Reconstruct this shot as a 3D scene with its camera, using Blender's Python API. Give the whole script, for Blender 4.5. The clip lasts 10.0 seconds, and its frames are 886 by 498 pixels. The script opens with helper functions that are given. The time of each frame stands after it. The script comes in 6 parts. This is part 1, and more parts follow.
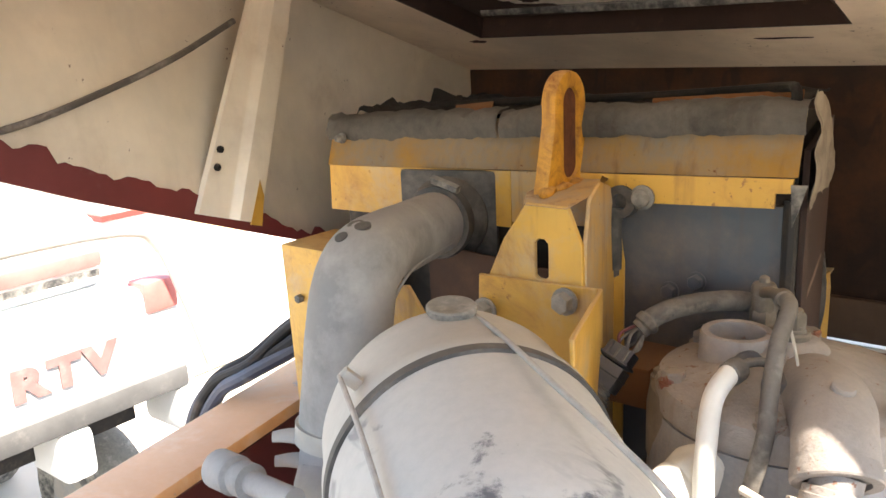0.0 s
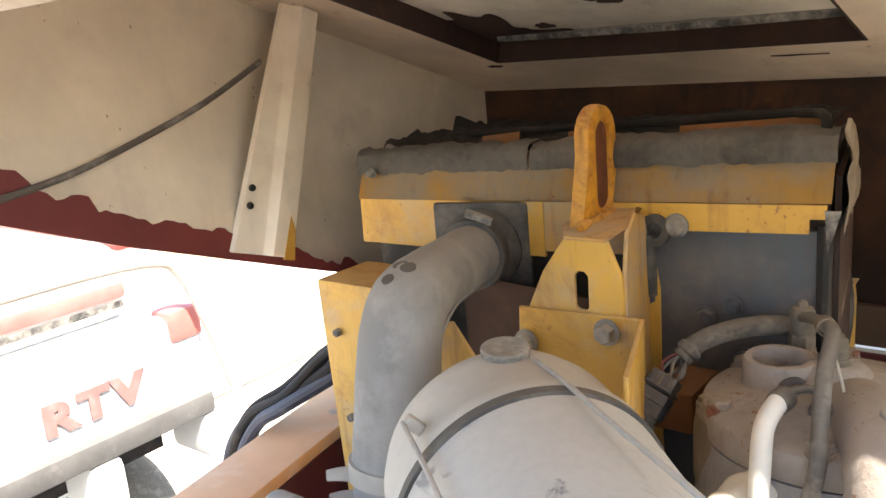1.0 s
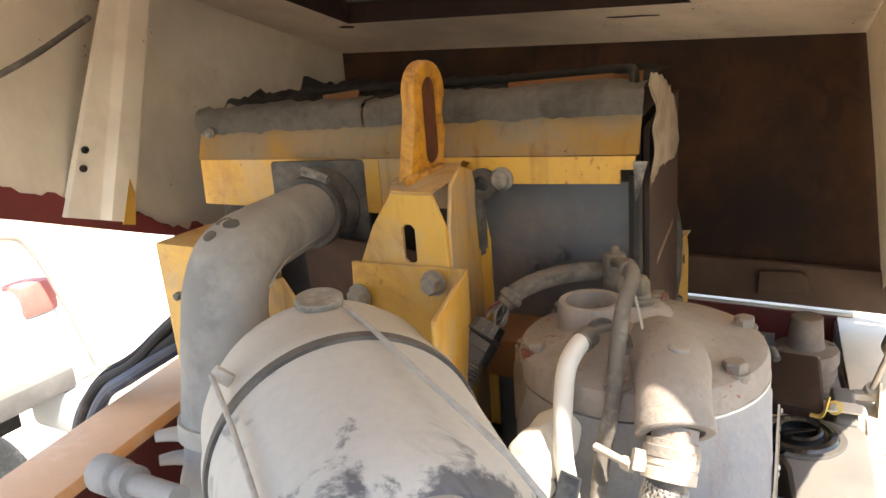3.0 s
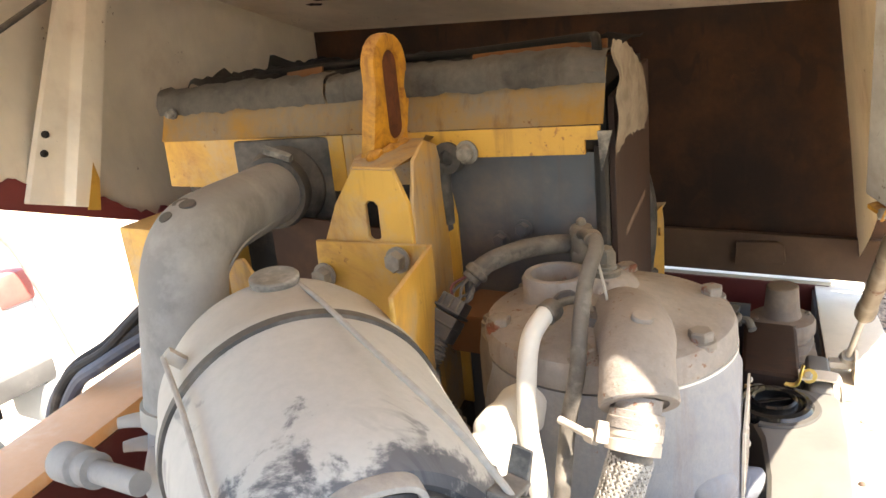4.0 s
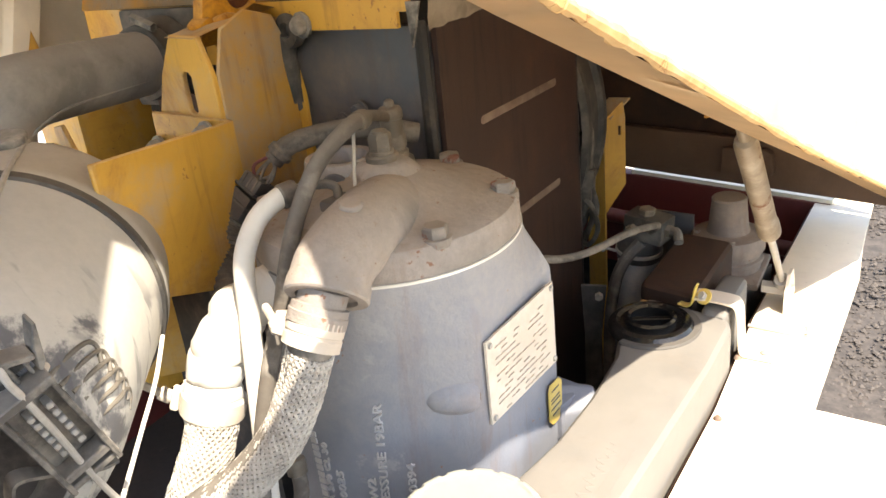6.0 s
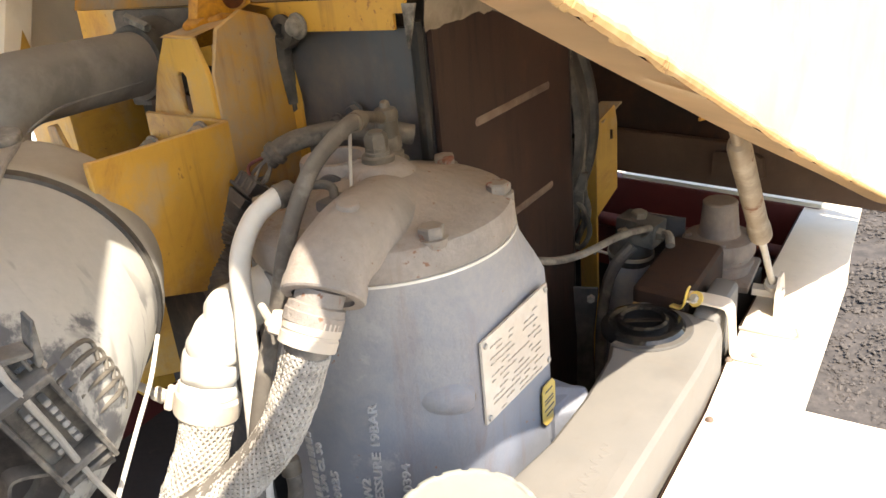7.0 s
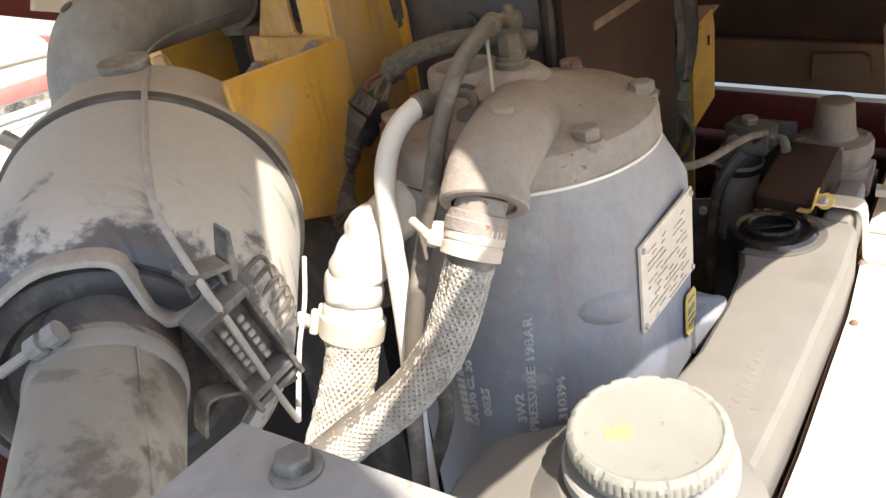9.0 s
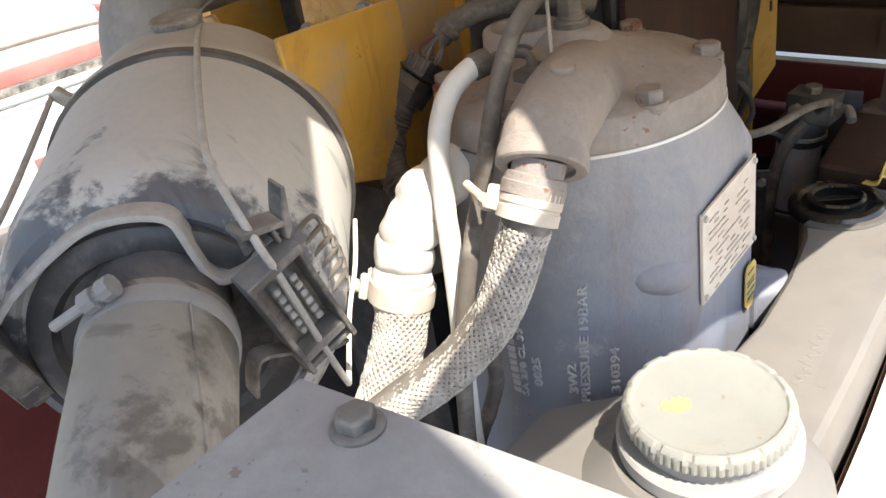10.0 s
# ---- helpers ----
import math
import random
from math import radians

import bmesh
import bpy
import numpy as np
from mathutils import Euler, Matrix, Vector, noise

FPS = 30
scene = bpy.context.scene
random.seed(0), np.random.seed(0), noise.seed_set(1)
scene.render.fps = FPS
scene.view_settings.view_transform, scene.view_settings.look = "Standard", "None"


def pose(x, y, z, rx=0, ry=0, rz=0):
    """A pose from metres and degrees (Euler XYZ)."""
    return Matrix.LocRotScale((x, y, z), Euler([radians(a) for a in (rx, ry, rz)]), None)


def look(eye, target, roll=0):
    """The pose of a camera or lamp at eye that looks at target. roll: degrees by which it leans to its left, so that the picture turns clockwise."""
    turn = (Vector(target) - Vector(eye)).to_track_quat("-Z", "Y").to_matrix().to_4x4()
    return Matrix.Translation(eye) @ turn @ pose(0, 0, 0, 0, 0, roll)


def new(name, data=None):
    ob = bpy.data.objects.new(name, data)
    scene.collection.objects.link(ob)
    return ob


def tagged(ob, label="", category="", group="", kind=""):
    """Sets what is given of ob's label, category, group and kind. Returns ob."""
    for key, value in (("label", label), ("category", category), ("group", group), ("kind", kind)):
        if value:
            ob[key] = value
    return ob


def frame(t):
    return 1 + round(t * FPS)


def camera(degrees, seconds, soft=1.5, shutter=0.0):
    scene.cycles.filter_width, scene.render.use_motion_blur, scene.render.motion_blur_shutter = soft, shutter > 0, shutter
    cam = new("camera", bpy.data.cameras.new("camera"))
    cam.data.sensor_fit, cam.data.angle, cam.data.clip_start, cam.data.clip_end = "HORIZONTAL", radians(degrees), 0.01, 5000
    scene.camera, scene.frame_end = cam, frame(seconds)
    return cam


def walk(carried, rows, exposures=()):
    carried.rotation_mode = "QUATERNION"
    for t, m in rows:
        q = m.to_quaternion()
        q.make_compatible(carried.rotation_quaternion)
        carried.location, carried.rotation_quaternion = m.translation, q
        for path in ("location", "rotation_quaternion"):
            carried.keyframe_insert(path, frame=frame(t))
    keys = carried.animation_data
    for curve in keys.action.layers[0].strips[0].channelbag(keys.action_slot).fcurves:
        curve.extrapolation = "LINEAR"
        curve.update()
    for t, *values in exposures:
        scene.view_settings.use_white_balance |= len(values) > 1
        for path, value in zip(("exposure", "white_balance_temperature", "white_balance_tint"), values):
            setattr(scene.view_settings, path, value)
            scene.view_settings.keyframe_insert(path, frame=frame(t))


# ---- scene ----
PATH = [
    (0, (0.1218, 0.0053, 1.5395), (-1.0830, 1.5202, 1.0361), -2.56),
    (0.2, (0.0878, -0.0402, 1.5796), (-1.1458, 1.4606, 1.1043), -3.42),
    (0.5, (0.0803, -0.0619, 1.5985), (-1.1865, 1.4223, 1.1600), -3.79),
    (0.8, (0.0818, -0.0481, 1.5942), (-1.1647, 1.4465, 1.1333), -4.58),
    (1, (0.0938, -0.0363, 1.5901), (-1.1217, 1.4754, 1.1029), -4.95),
    (1.5, (0.1158, -0.0359, 1.5772), (-1.0285, 1.5183, 1.0528), -4.59),
    (2, (0.1381, -0.0163, 1.5674), (-0.9369, 1.5773, 1.0153), -4.42),
    (2.5, (0.1490, -0.0104, 1.5652), (-0.8957, 1.5966, 0.9938), -4.44),
    (2.7, (0.1631, -0.0063, 1.5658), (-0.8583, 1.6153, 0.9939), -4.44),
    (3.8, (0.1873, 0.0143, 1.5549), (-0.7718, 1.6663, 0.9623), -4.40),
    (4, (0.1988, 0.0289, 1.5480), (-0.7725, 1.6639, 0.9290), -5.58),
    (4.2, (0.2430, 0.0674, 1.5354), (-0.7499, 1.6760, 0.8825), -6.22),
    (4.5, (0.3604, 0.1677, 1.4956), (-0.6819, 1.6917, 0.7268), -10.36),
    (4.8, (0.4663, 0.2235, 1.5003), (-0.6783, 1.6301, 0.6568), -12.65),
    (5, (0.4848, 0.2861, 1.4553), (-0.7187, 1.6307, 0.5928), -10.25),
    (5.2, (0.5376, 0.3066, 1.4450), (-0.7144, 1.5923, 0.5623), -8.72),
    (5.5, (0.5383, 0.3505, 1.4587), (-0.6883, 1.6306, 0.5331), -3.53),
    (5.7, (0.5386, 0.3509, 1.4565), (-0.7016, 1.6382, 0.5594), -4.41),
    (6, (0.5486, 0.3426, 1.4613), (-0.7093, 1.6729, 0.6562), -6.14),
    (6.2, (0.5482, 0.3409, 1.4599), (-0.6981, 1.6845, 0.6592), -5.61),
    (7.3, (0.5404, 0.3225, 1.4600), (-0.6929, 1.6806, 0.6634), -5.34),
    (7.5, (0.5145, 0.2835, 1.4631), (-0.7166, 1.6549, 0.6861), -4.22),
    (7.8, (0.4878, 0.2651, 1.4550), (-0.7462, 1.6082, 0.6343), -4.30),
    (8, (0.4618, 0.2769, 1.4325), (-0.7871, 1.5583, 0.5390), -5.37),
    (8.3, (0.4379, 0.2707, 1.4289), (-0.8195, 1.4860, 0.4584), -9.41),
    (8.5, (0.4382, 0.2635, 1.4261), (-0.8313, 1.4950, 0.4925), -10.21),
    (9, (0.4384, 0.2636, 1.4291), (-0.8332, 1.5079, 0.5153), -9.88),
    (9.5, (0.4363, 0.2675, 1.4271), (-0.8544, 1.4891, 0.5095), -10.56),
    (9.8, (0.4131, 0.2519, 1.4214), (-0.9108, 1.4426, 0.5106), -9.10),
    (10, (0.4180, 0.2628, 1.4127), (-0.9107, 1.4156, 0.4613), -10.47),
]
cam = camera(56.2, 10.0)
EXPOSURES = [(0.0, 2.28, 6950, 10), (1.0, 2.15, 6950, 10), (2.5, 2.08, 7150, 10), (4.0, 2.30, 7300, 10), (5.0, 2.20, 7400, 10), (6.0, 2.01, 7500, 10), (7.5, 1.80, 7250, 10), (9.0, 1.65, 7050, 10), (10.0, 1.63, 6800, 10)]
walk(cam, [(t, look(eye, target, roll)) for t, eye, target, roll in PATH], EXPOSURES)

# ---- light ----
SUN = Vector((1.0, -0.3, 1.63)).normalized()
world = bpy.data.worlds.new("sky")
scene.world = world
world.use_nodes = True
wn = world.node_tree.nodes
wn.clear()
sky = wn.new("ShaderNodeTexSky")
sky.sky_type = "NISHITA"
sky.sun_disc = False
sky.sun_elevation = math.asin(SUN.z)
sky.sun_rotation = math.atan2(SUN.x, SUN.y)
bg = wn.new("ShaderNodeBackground")
bg.inputs["Strength"].default_value = 0.14
wo = wn.new("ShaderNodeOutputWorld")
world.node_tree.links.new(sky.outputs[0], bg.inputs[0])
world.node_tree.links.new(bg.outputs[0], wo.inputs[0])
sun = new("sun", bpy.data.lights.new("sun", "SUN"))
sun.data.energy, sun.data.angle, sun.data.color = 3.7, radians(0.6), (1.0, 0.95, 0.86)
sun.matrix_world = look(SUN * 10, (0, 0, 0))


# ---- tools ----
def V(*a):
    return Vector(a)


def frame_on(origin, axis, side=(0, 0, 1)):
    """Matrix whose local z is the axis and whose local x leans to side."""
    z = Vector(axis).normalized()
    x = Vector(side) - z * Vector(side).dot(z)
    if x.length < 1e-4:
        x = z.orthogonal()
    x.normalize()
    y = z.cross(x)
    m = Matrix((x, y, z)).transposed().to_4x4()
    m.translation = Vector(origin)
    return m


def lathe(bm, prof, m=Matrix(), seg=48, a0=0.0, a1=360.0):
    full = abs(a1 - a0) >= 359.9
    n = seg if full else seg + 1
    rings = []
    for r, z in prof:
        if r < 1e-6 and full:
            rings.append([bm.verts.new(m @ V(0, 0, z))])
        else:
            ring = []
            for i in range(n):
                a = radians(a0 + (a1 - a0) * i / seg)
                ring.append(bm.verts.new(m @ V(r * math.cos(a), r * math.sin(a), z)))
            rings.append(ring)
    for p, q in zip(rings, rings[1:]):
        for i in range(seg):
            j = (i + 1) % n
            if len(p) == 1 and len(q) == 1:
                continue
            if len(p) == 1:
                bm.faces.new((p[0], q[j], q[i]))
            elif len(q) == 1:
                bm.faces.new((p[i], p[j], q[0]))
            else:
                bm.faces.new((p[i], p[j], q[j], q[i]))


def spline(pts, step=6):
    pts = [Vector(p) for p in pts]
    if len(pts) < 3:
        return pts
    q = [pts[0] * 2 - pts[1]] + pts + [pts[-1] * 2 - pts[-2]]
    out = []
    for i in range(1, len(q) - 2):
        a, b, c, d = q[i - 1:i + 3]
        for k in range(step):
            t = k / step
            out.append(0.5 * ((2 * b) + (c - a) * t + (2 * a - 5 * b + 4 * c - d) * t * t + (3 * b - a - 3 * c + d) * t ** 3))
    out.append(pts[-1])
    return out


def tube(bm, pts, r, seg=12, step=6, caps=True, squash=1.0):
    """A round (or flattened) bar along a smooth line; r: a radius or one of the share of the way."""
    line = spline(pts, step) if step else [Vector(p) for p in pts]
    n = len(line)
    t0 = (line[1] - line[0]).normalized()
    x = t0.orthogonal().normalized()
    rings = []
    for i, p in enumerate(line):
        t = (line[min(i + 1, n - 1)] - line[max(i - 1, 0)]).normalized()
        x = (x - t * x.dot(t)).normalized()
        y = t.cross(x)
        rad = r(i / (n - 1)) if callable(r) else r
        rings.append([bm.verts.new(p + x * rad * math.cos(a) + y * rad * squash * math.sin(a)) for a in (math.tau * k / seg for k in range(seg))])
    for p, q in zip(rings, rings[1:]):
        for i in range(seg):
            bm.faces.new((p[i], p[(i + 1) % seg], q[(i + 1) % seg], q[i]))
    if caps:
        bm.faces.new(rings[0][::-1])
        bm.faces.new(rings[-1])
    return rings


def strip(bm, pts, width, thick, up, step=5):
    """A flat bar along a line: width along up, thickness across it."""
    line = spline(pts, step) if step else [Vector(p) for p in pts]
    n = len(line)
    rings = []
    for i, p in enumerate(line):
        t = (line[min(i + 1, n - 1)] - line[max(i - 1, 0)]).normalized()
        u = Vector(up(p) if callable(up) else up)
        u = (u - t * u.dot(t)).normalized()
        s = t.cross(u)
        rings.append([bm.verts.new(p + u * a * width / 2 + s * b * thick / 2) for a, b in ((1, 1), (-1, 1), (-1, -1), (1, -1))])
    for p, q in zip(rings, rings[1:]):
        for i in range(4):
            bm.faces.new((p[i], p[(i + 1) % 4], q[(i + 1) % 4], q[i]))
    bm.faces.new(rings[0][::-1])
    bm.faces.new(rings[-1])


def slab(bm, poly, origin, u, v, thick, holes=()):
    """A flat plate: an outline in the u, v plane, with holes, thickened along u x v."""
    o, u, v = Vector(origin), Vector(u).normalized(), Vector(v).normalized()
    n = u.cross(v).normalized()
    edges = []
    for loop in (poly, *holes):
        vs = [bm.verts.new(o + u * a + v * b) for a, b in loop]
        edges += [bm.edges.new((vs[i], vs[(i + 1) % len(vs)])) for i in range(len(vs))]
    faces = [f for f in bmesh.ops.triangle_fill(bm, use_beauty=True, edges=edges)["geom"] if isinstance(f, bmesh.types.BMFace)]
    if not holes:
        faces = bmesh.ops.dissolve_faces(bm, faces=faces)["region"]
    ext = bmesh.ops.extrude_face_region(bm, geom=faces)["geom"]
    bmesh.ops.translate(bm, vec=n * thick, verts=[e for e in ext if isinstance(e, bmesh.types.BMVert)])


def block(bm, lo, hi, m=Matrix()):
    vs = [bm.verts.new(m @ V(*(hi[k] if b[k] else lo[k] for k in range(3)))) for b in ((0, 0, 0), (1, 0, 0), (1, 1, 0), (0, 1, 0), (0, 0, 1), (1, 0, 1), (1, 1, 1), (0, 1, 1))]
    for f in ((0, 3, 2, 1), (4, 5, 6, 7), (0, 1, 5, 4), (1, 2, 6, 5), (2, 3, 7, 6), (3, 0, 4, 7)):
        bm.faces.new([vs[i] for i in f])


def hexa(bm, m, af, z0, z1):
    """A hexagonal head between two heights, with a domed chamfer."""
    r = af / 2 / math.cos(radians(30))
    lathe(bm, [(0, z0), (r, z0), (r, z0 + (z1 - z0) * 0.82), (r * 0.86, z1), (0, z1)], m, 6)


def soften(bm, width, seg=2, angle=30):
    bmesh.ops.remove_doubles(bm, verts=bm.verts, dist=1e-5)
    bmesh.ops.recalc_face_normals(bm, faces=bm.faces)
    es = [e for e in bm.edges if len(e.link_faces) == 2 and e.calc_face_angle(0) > radians(angle)]
    if es:
        bmesh.ops.bevel(bm, geom=es, offset=width, segments=seg, profile=0.6, affect="EDGES", clamp_overlap=True)


def rough_up(bm, amount, size, seed=0):
    for v in bm.verts:
        v.co += noise.noise_vector(v.co / size + V(seed, 0, 0)) * amount


def thing(name, base, label, category, group="", kind=""):
    ob = new(name)
    ob.location = base
    ob.empty_display_size = 0.05
    return tagged(ob, label, category, group, kind)


def part(name, bm, material, parent=None, label="", smooth=True, angle=35):
    """Links a bmesh, in world places, as one mesh under a thing or a part."""
    bmesh.ops.recalc_face_normals(bm, faces=bm.faces)
    at = Vector((0, 0, 0))
    p = parent
    while p is not None:
        at += p.location
        p = p.parent
    bmesh.ops.translate(bm, vec=-at, verts=bm.verts)
    me = bpy.data.meshes.new(name)
    bm.to_mesh(me)
    bm.free()
    me.materials.append(material)
    if smooth:
        me.shade_smooth()
        me.set_sharp_from_angle(angle=radians(angle))
    ob = new(name, me)
    ob.parent = parent
    if label:
        tagged(ob, label)
    return ob


def solo(name, bm, material, label, category, group="", kind="", smooth=True):
    return tagged(part(name, bm, material, None, "", smooth), label, category, group, kind)


B = bmesh.new


# ---- materials ----
def dusty(name, base, dust=(0.42, 0.37, 0.31), cover=0.3, top=0.5, rough=0.6, metal=0.0, rust=0.0, rust_colour=(0.16, 0.055, 0.025), scale=14.0, bump=0.25, grain=160.0, worn=None, wipe=None, bare=0.72, patchy=0.0, speck=0.0, streak=0.0, film=0.0, mottle=0.35, swipe=0.0, rust_soft=0.06):
    """Paint or bare metal under patchy dust, which lies thicker on upward faces, with optional rust patches and worn spots."""
    m = bpy.data.materials.new(name)
    m.use_nodes = True
    nt = m.node_tree
    n, l = nt.nodes, nt.links
    bsdf = n["Principled BSDF"]
    co = n.new("ShaderNodeTexCoord")
    geo = n.new("ShaderNodeNewGeometry")

    def noise_at(s, detail=6.0, r=0.6, dist=0.0):
        t = n.new("ShaderNodeTexNoise")
        t.inputs["Scale"].default_value, t.inputs["Detail"].default_value, t.inputs["Roughness"].default_value, t.inputs["Distortion"].default_value = s, detail, r, dist
        l.new(co.outputs["Object"], t.inputs["Vector"])
        return t.outputs["Fac"]

    def ramp(src, a, b):
        r = n.new("ShaderNodeMapRange")
        r.interpolation_type = "SMOOTHSTEP"
        r.inputs["From Min"].default_value, r.inputs["From Max"].default_value = a, b
        l.new(src, r.inputs["Value"])
        return r.outputs[0]

    def math_node(op, a, b):
        t = n.new("ShaderNodeMath")
        t.operation = op
        t.use_clamp = True
        for i, s in enumerate((a, b)):
            if isinstance(s, (int, float)):
                t.inputs[i].default_value = s
            else:
                l.new(s, t.inputs[i])
        return t.outputs[0]

    def mix(f, a, b):
        t = n.new("ShaderNodeMix")
        t.data_type = "RGBA"
        l.new(f, t.inputs[0])
        for i, s in ((6, a), (7, b)):
            if isinstance(s, tuple):
                t.inputs[i].default_value = (*s, 1)
            else:
                l.new(s, t.inputs[i])
        return t.outputs[2]

    tone = mix(ramp(noise_at(scale * 0.6), 0.3, 0.7), tuple(c * 0.82 for c in base), tuple(min(1, c * 1.12) for c in base))
    colour = tone
    if worn:
        colour = mix(ramp(noise_at(scale * 1.7, 8, 0.7), 0.6, 0.66), colour, worn)
    sep = n.new("ShaderNodeSeparateXYZ")
    l.new(geo.outputs["Normal"], sep.inputs[0])
    up = math_node("MULTIPLY", ramp(sep.outputs["Z"], -0.1, 0.85), top)
    patch = ramp(noise_at(scale, 8, 0.65, 0.12), 0.68 - cover * 0.75, 1.0 - cover * 0.75)
    fine = ramp(noise_at(grain * 0.5, 4, 0.7), 0.2, 0.75)
    d = math_node("MAXIMUM", up, patch)
    d = math_node("MULTIPLY", math_node("MAXIMUM", d, film), math_node("ADD", math_node("MULTIPLY", fine, mottle), 1.0 - mottle))
    if swipe:
        # long smears where fingers and rags have dragged through the dust
        sv = n.new("ShaderNodeVectorMath")
        sv.operation = "MULTIPLY"
        l.new(co.outputs["Object"], sv.inputs[0])
        sv.inputs[1].default_value = (1.0, 1.6, 0.55)
        sn = n.new("ShaderNodeTexNoise")
        sn.inputs["Scale"].default_value, sn.inputs["Detail"].default_value, sn.inputs["Roughness"].default_value, sn.inputs["Distortion"].default_value = 13.0, 3.0, 0.5, 1.4
        l.new(sv.outputs[0], sn.inputs["Vector"])
        drag = math_node("MULTIPLY", ramp(sn.outputs["Fac"], 0.53, 0.62), ramp(noise_at(4.5, 3, 0.5), 0.42, 0.54))
        d = math_node("MULTIPLY", d, math_node("SUBTRACT", 1.0, math_node("MULTIPLY", drag, swipe)))
    if wipe:
        # dust rubbed off past a line across the thing, with a ragged, smeary border
        (px, py, pz), (ax_, ay, az), s0, s1 = wipe
        dot = n.new("ShaderNodeVectorMath")
        dot.operation = "DOT_PRODUCT"
        sub = n.new("ShaderNodeVectorMath")
        sub.operation = "SUBTRACT"
        l.new(co.outputs["Object"], sub.inputs[0])
        sub.inputs[1].default_value = (px, py, pz)
        l.new(sub.outputs[0], dot.inputs[0])
        dot.inputs[1].default_value = (ax_, ay, az)
        along = n.new("ShaderNodeMath")
        along.operation = "ADD"
        l.new(dot.outputs["Value"], along.inputs[0])
        jig = n.new("ShaderNodeMath")
        jig.operation = "MULTIPLY"
        l.new(noise_at(24.0, 9, 0.7, 0.5), jig.inputs[0])
        jig.inputs[1].default_value = 0.30
        l.new(jig.outputs[0], along.inputs[1])
        bald = ramp(along.outputs[0], s0 + 0.15, s1 + 0.15)
        if patchy:
            slope = n.new("ShaderNodeMath")
            slope.operation = "MULTIPLY_ADD"
            l.new(dot.outputs["Value"], slope.inputs[0])
            slope.inputs[1].default_value = 1.9
            l.new(noise_at(15.0, 9, 0.66, 0.25), slope.inputs[2])
            bald = ramp(slope.outputs[0], patchy + 1.9 * s1 - 0.03, patchy + 1.9 * s1 + 0.07)
        keep = math_node("SUBTRACT", 1.0, math_node("MULTIPLY", bald, bare))
        d = math_node("MULTIPLY", d, keep)
    dcol = mix(noise_at(scale * 2.2), tuple(c * 0.85 for c in dust), tuple(min(1, c * 1.1) for c in dust))
    colour = mix(d, colour, dcol)
    rgh = math_node("ADD", math_node("MULTIPLY", d, 0.92 - rough), rough)
    if rust:
        rf = ramp(noise_at(scale * 1.3, 10, 0.75, 0.6), 0.77 - rust * 0.45 - rust_soft / 2, 0.77 - rust * 0.45 + rust_soft / 2)
        rc = mix(noise_at(60.0, 6, 0.7), tuple(c * 0.55 for c in rust_colour), tuple(min(1, c * 1.6) for c in rust_colour))
        colour = mix(rf, colour, rc)
        rgh = math_node("MAXIMUM", rgh, math_node("MULTIPLY", rf, 0.9))
    if streak:
        # runs of dirt and rust down upright faces
        sq = n.new("ShaderNodeVectorMath")
        sq.operation = "MULTIPLY"
        l.new(co.outputs["Object"], sq.inputs[0])
        sq.inputs[1].default_value = (1.0, 1.0, 0.07)
        st = n.new("ShaderNodeTexNoise")
        st.inputs["Scale"].default_value, st.inputs["Detail"].default_value, st.inputs["Roughness"].default_value = 38.0, 6.0, 0.65
        l.new(sq.outputs[0], st.inputs["Vector"])
        run = math_node("MULTIPLY", ramp(st.outputs["Fac"], 0.50, 0.68), ramp(noise_at(5.0, 4, 0.6), 0.38, 0.62))
        colour = mix(math_node("MULTIPLY", run, streak), colour, tuple(c * 0.75 for c in rust_colour))
    if speck:
        sf = math_node("MULTIPLY", ramp(noise_at(110.0, 3, 0.6), 0.62, 0.67), ramp(noise_at(17.0, 5, 0.6), 0.66 - speck, 0.74 - speck))
        colour = mix(sf, colour, rust_colour)
    l.new(colour, bsdf.inputs["Base Color"])
    l.new(rgh, bsdf.inputs["Roughness"])
    if metal:
        l.new(math_node("MULTIPLY", math_node("SUBTRACT", 1.0, d), metal), bsdf.inputs["Metallic"])
    bp = n.new("ShaderNodeBump")
    bp.inputs["Strength"].default_value, bp.inputs["Distance"].default_value = bump, 0.002
    l.new(math_node("ADD", math_node("MULTIPLY", noise_at(grain, 6, 0.7), 0.6), math_node("MULTIPLY", d, 0.4)), bp.inputs["Height"])
    l.new(bp.outputs[0], bsdf.inputs["Normal"])
    return m


DUST = (0.46, 0.41, 0.35)
M = {}
M["cream"] = dusty("cream_paint", (0.85, 0.75, 0.61), (0.60, 0.48, 0.37), 0.25, 0.2, 0.55, scale=4, rust=0.05, speck=0.06, streak=0.05, rust_colour=(0.20, 0.10, 0.06))
M["cream_rust"] = dusty("cream_paint_rusty", (0.77, 0.66, 0.53), (0.55, 0.45, 0.35), 0.25, 0.2, 0.6, rust=0.2, rust_colour=(0.22, 0.10, 0.05), scale=7)
M["maroon"] = dusty("maroon_primer", (0.17, 0.03, 0.03), (0.3, 0.2, 0.17), 0.1, 0.3, 0.55, scale=9)
M["dark_brown"] = dusty("soot_and_gap_shade_brown", (0.018, 0.008, 0.005), (0.10, 0.042, 0.019), 0.44, 0.3, 0.75, rust=0.22, rust_colour=(0.085, 0.032, 0.014), scale=3.2, swipe=0.6, streak=0.2)
M["red"] = dusty("red_chassis_paint", (0.11, 0.014, 0.012), (0.17, 0.10, 0.08), 0.15, 0.4, 0.5)
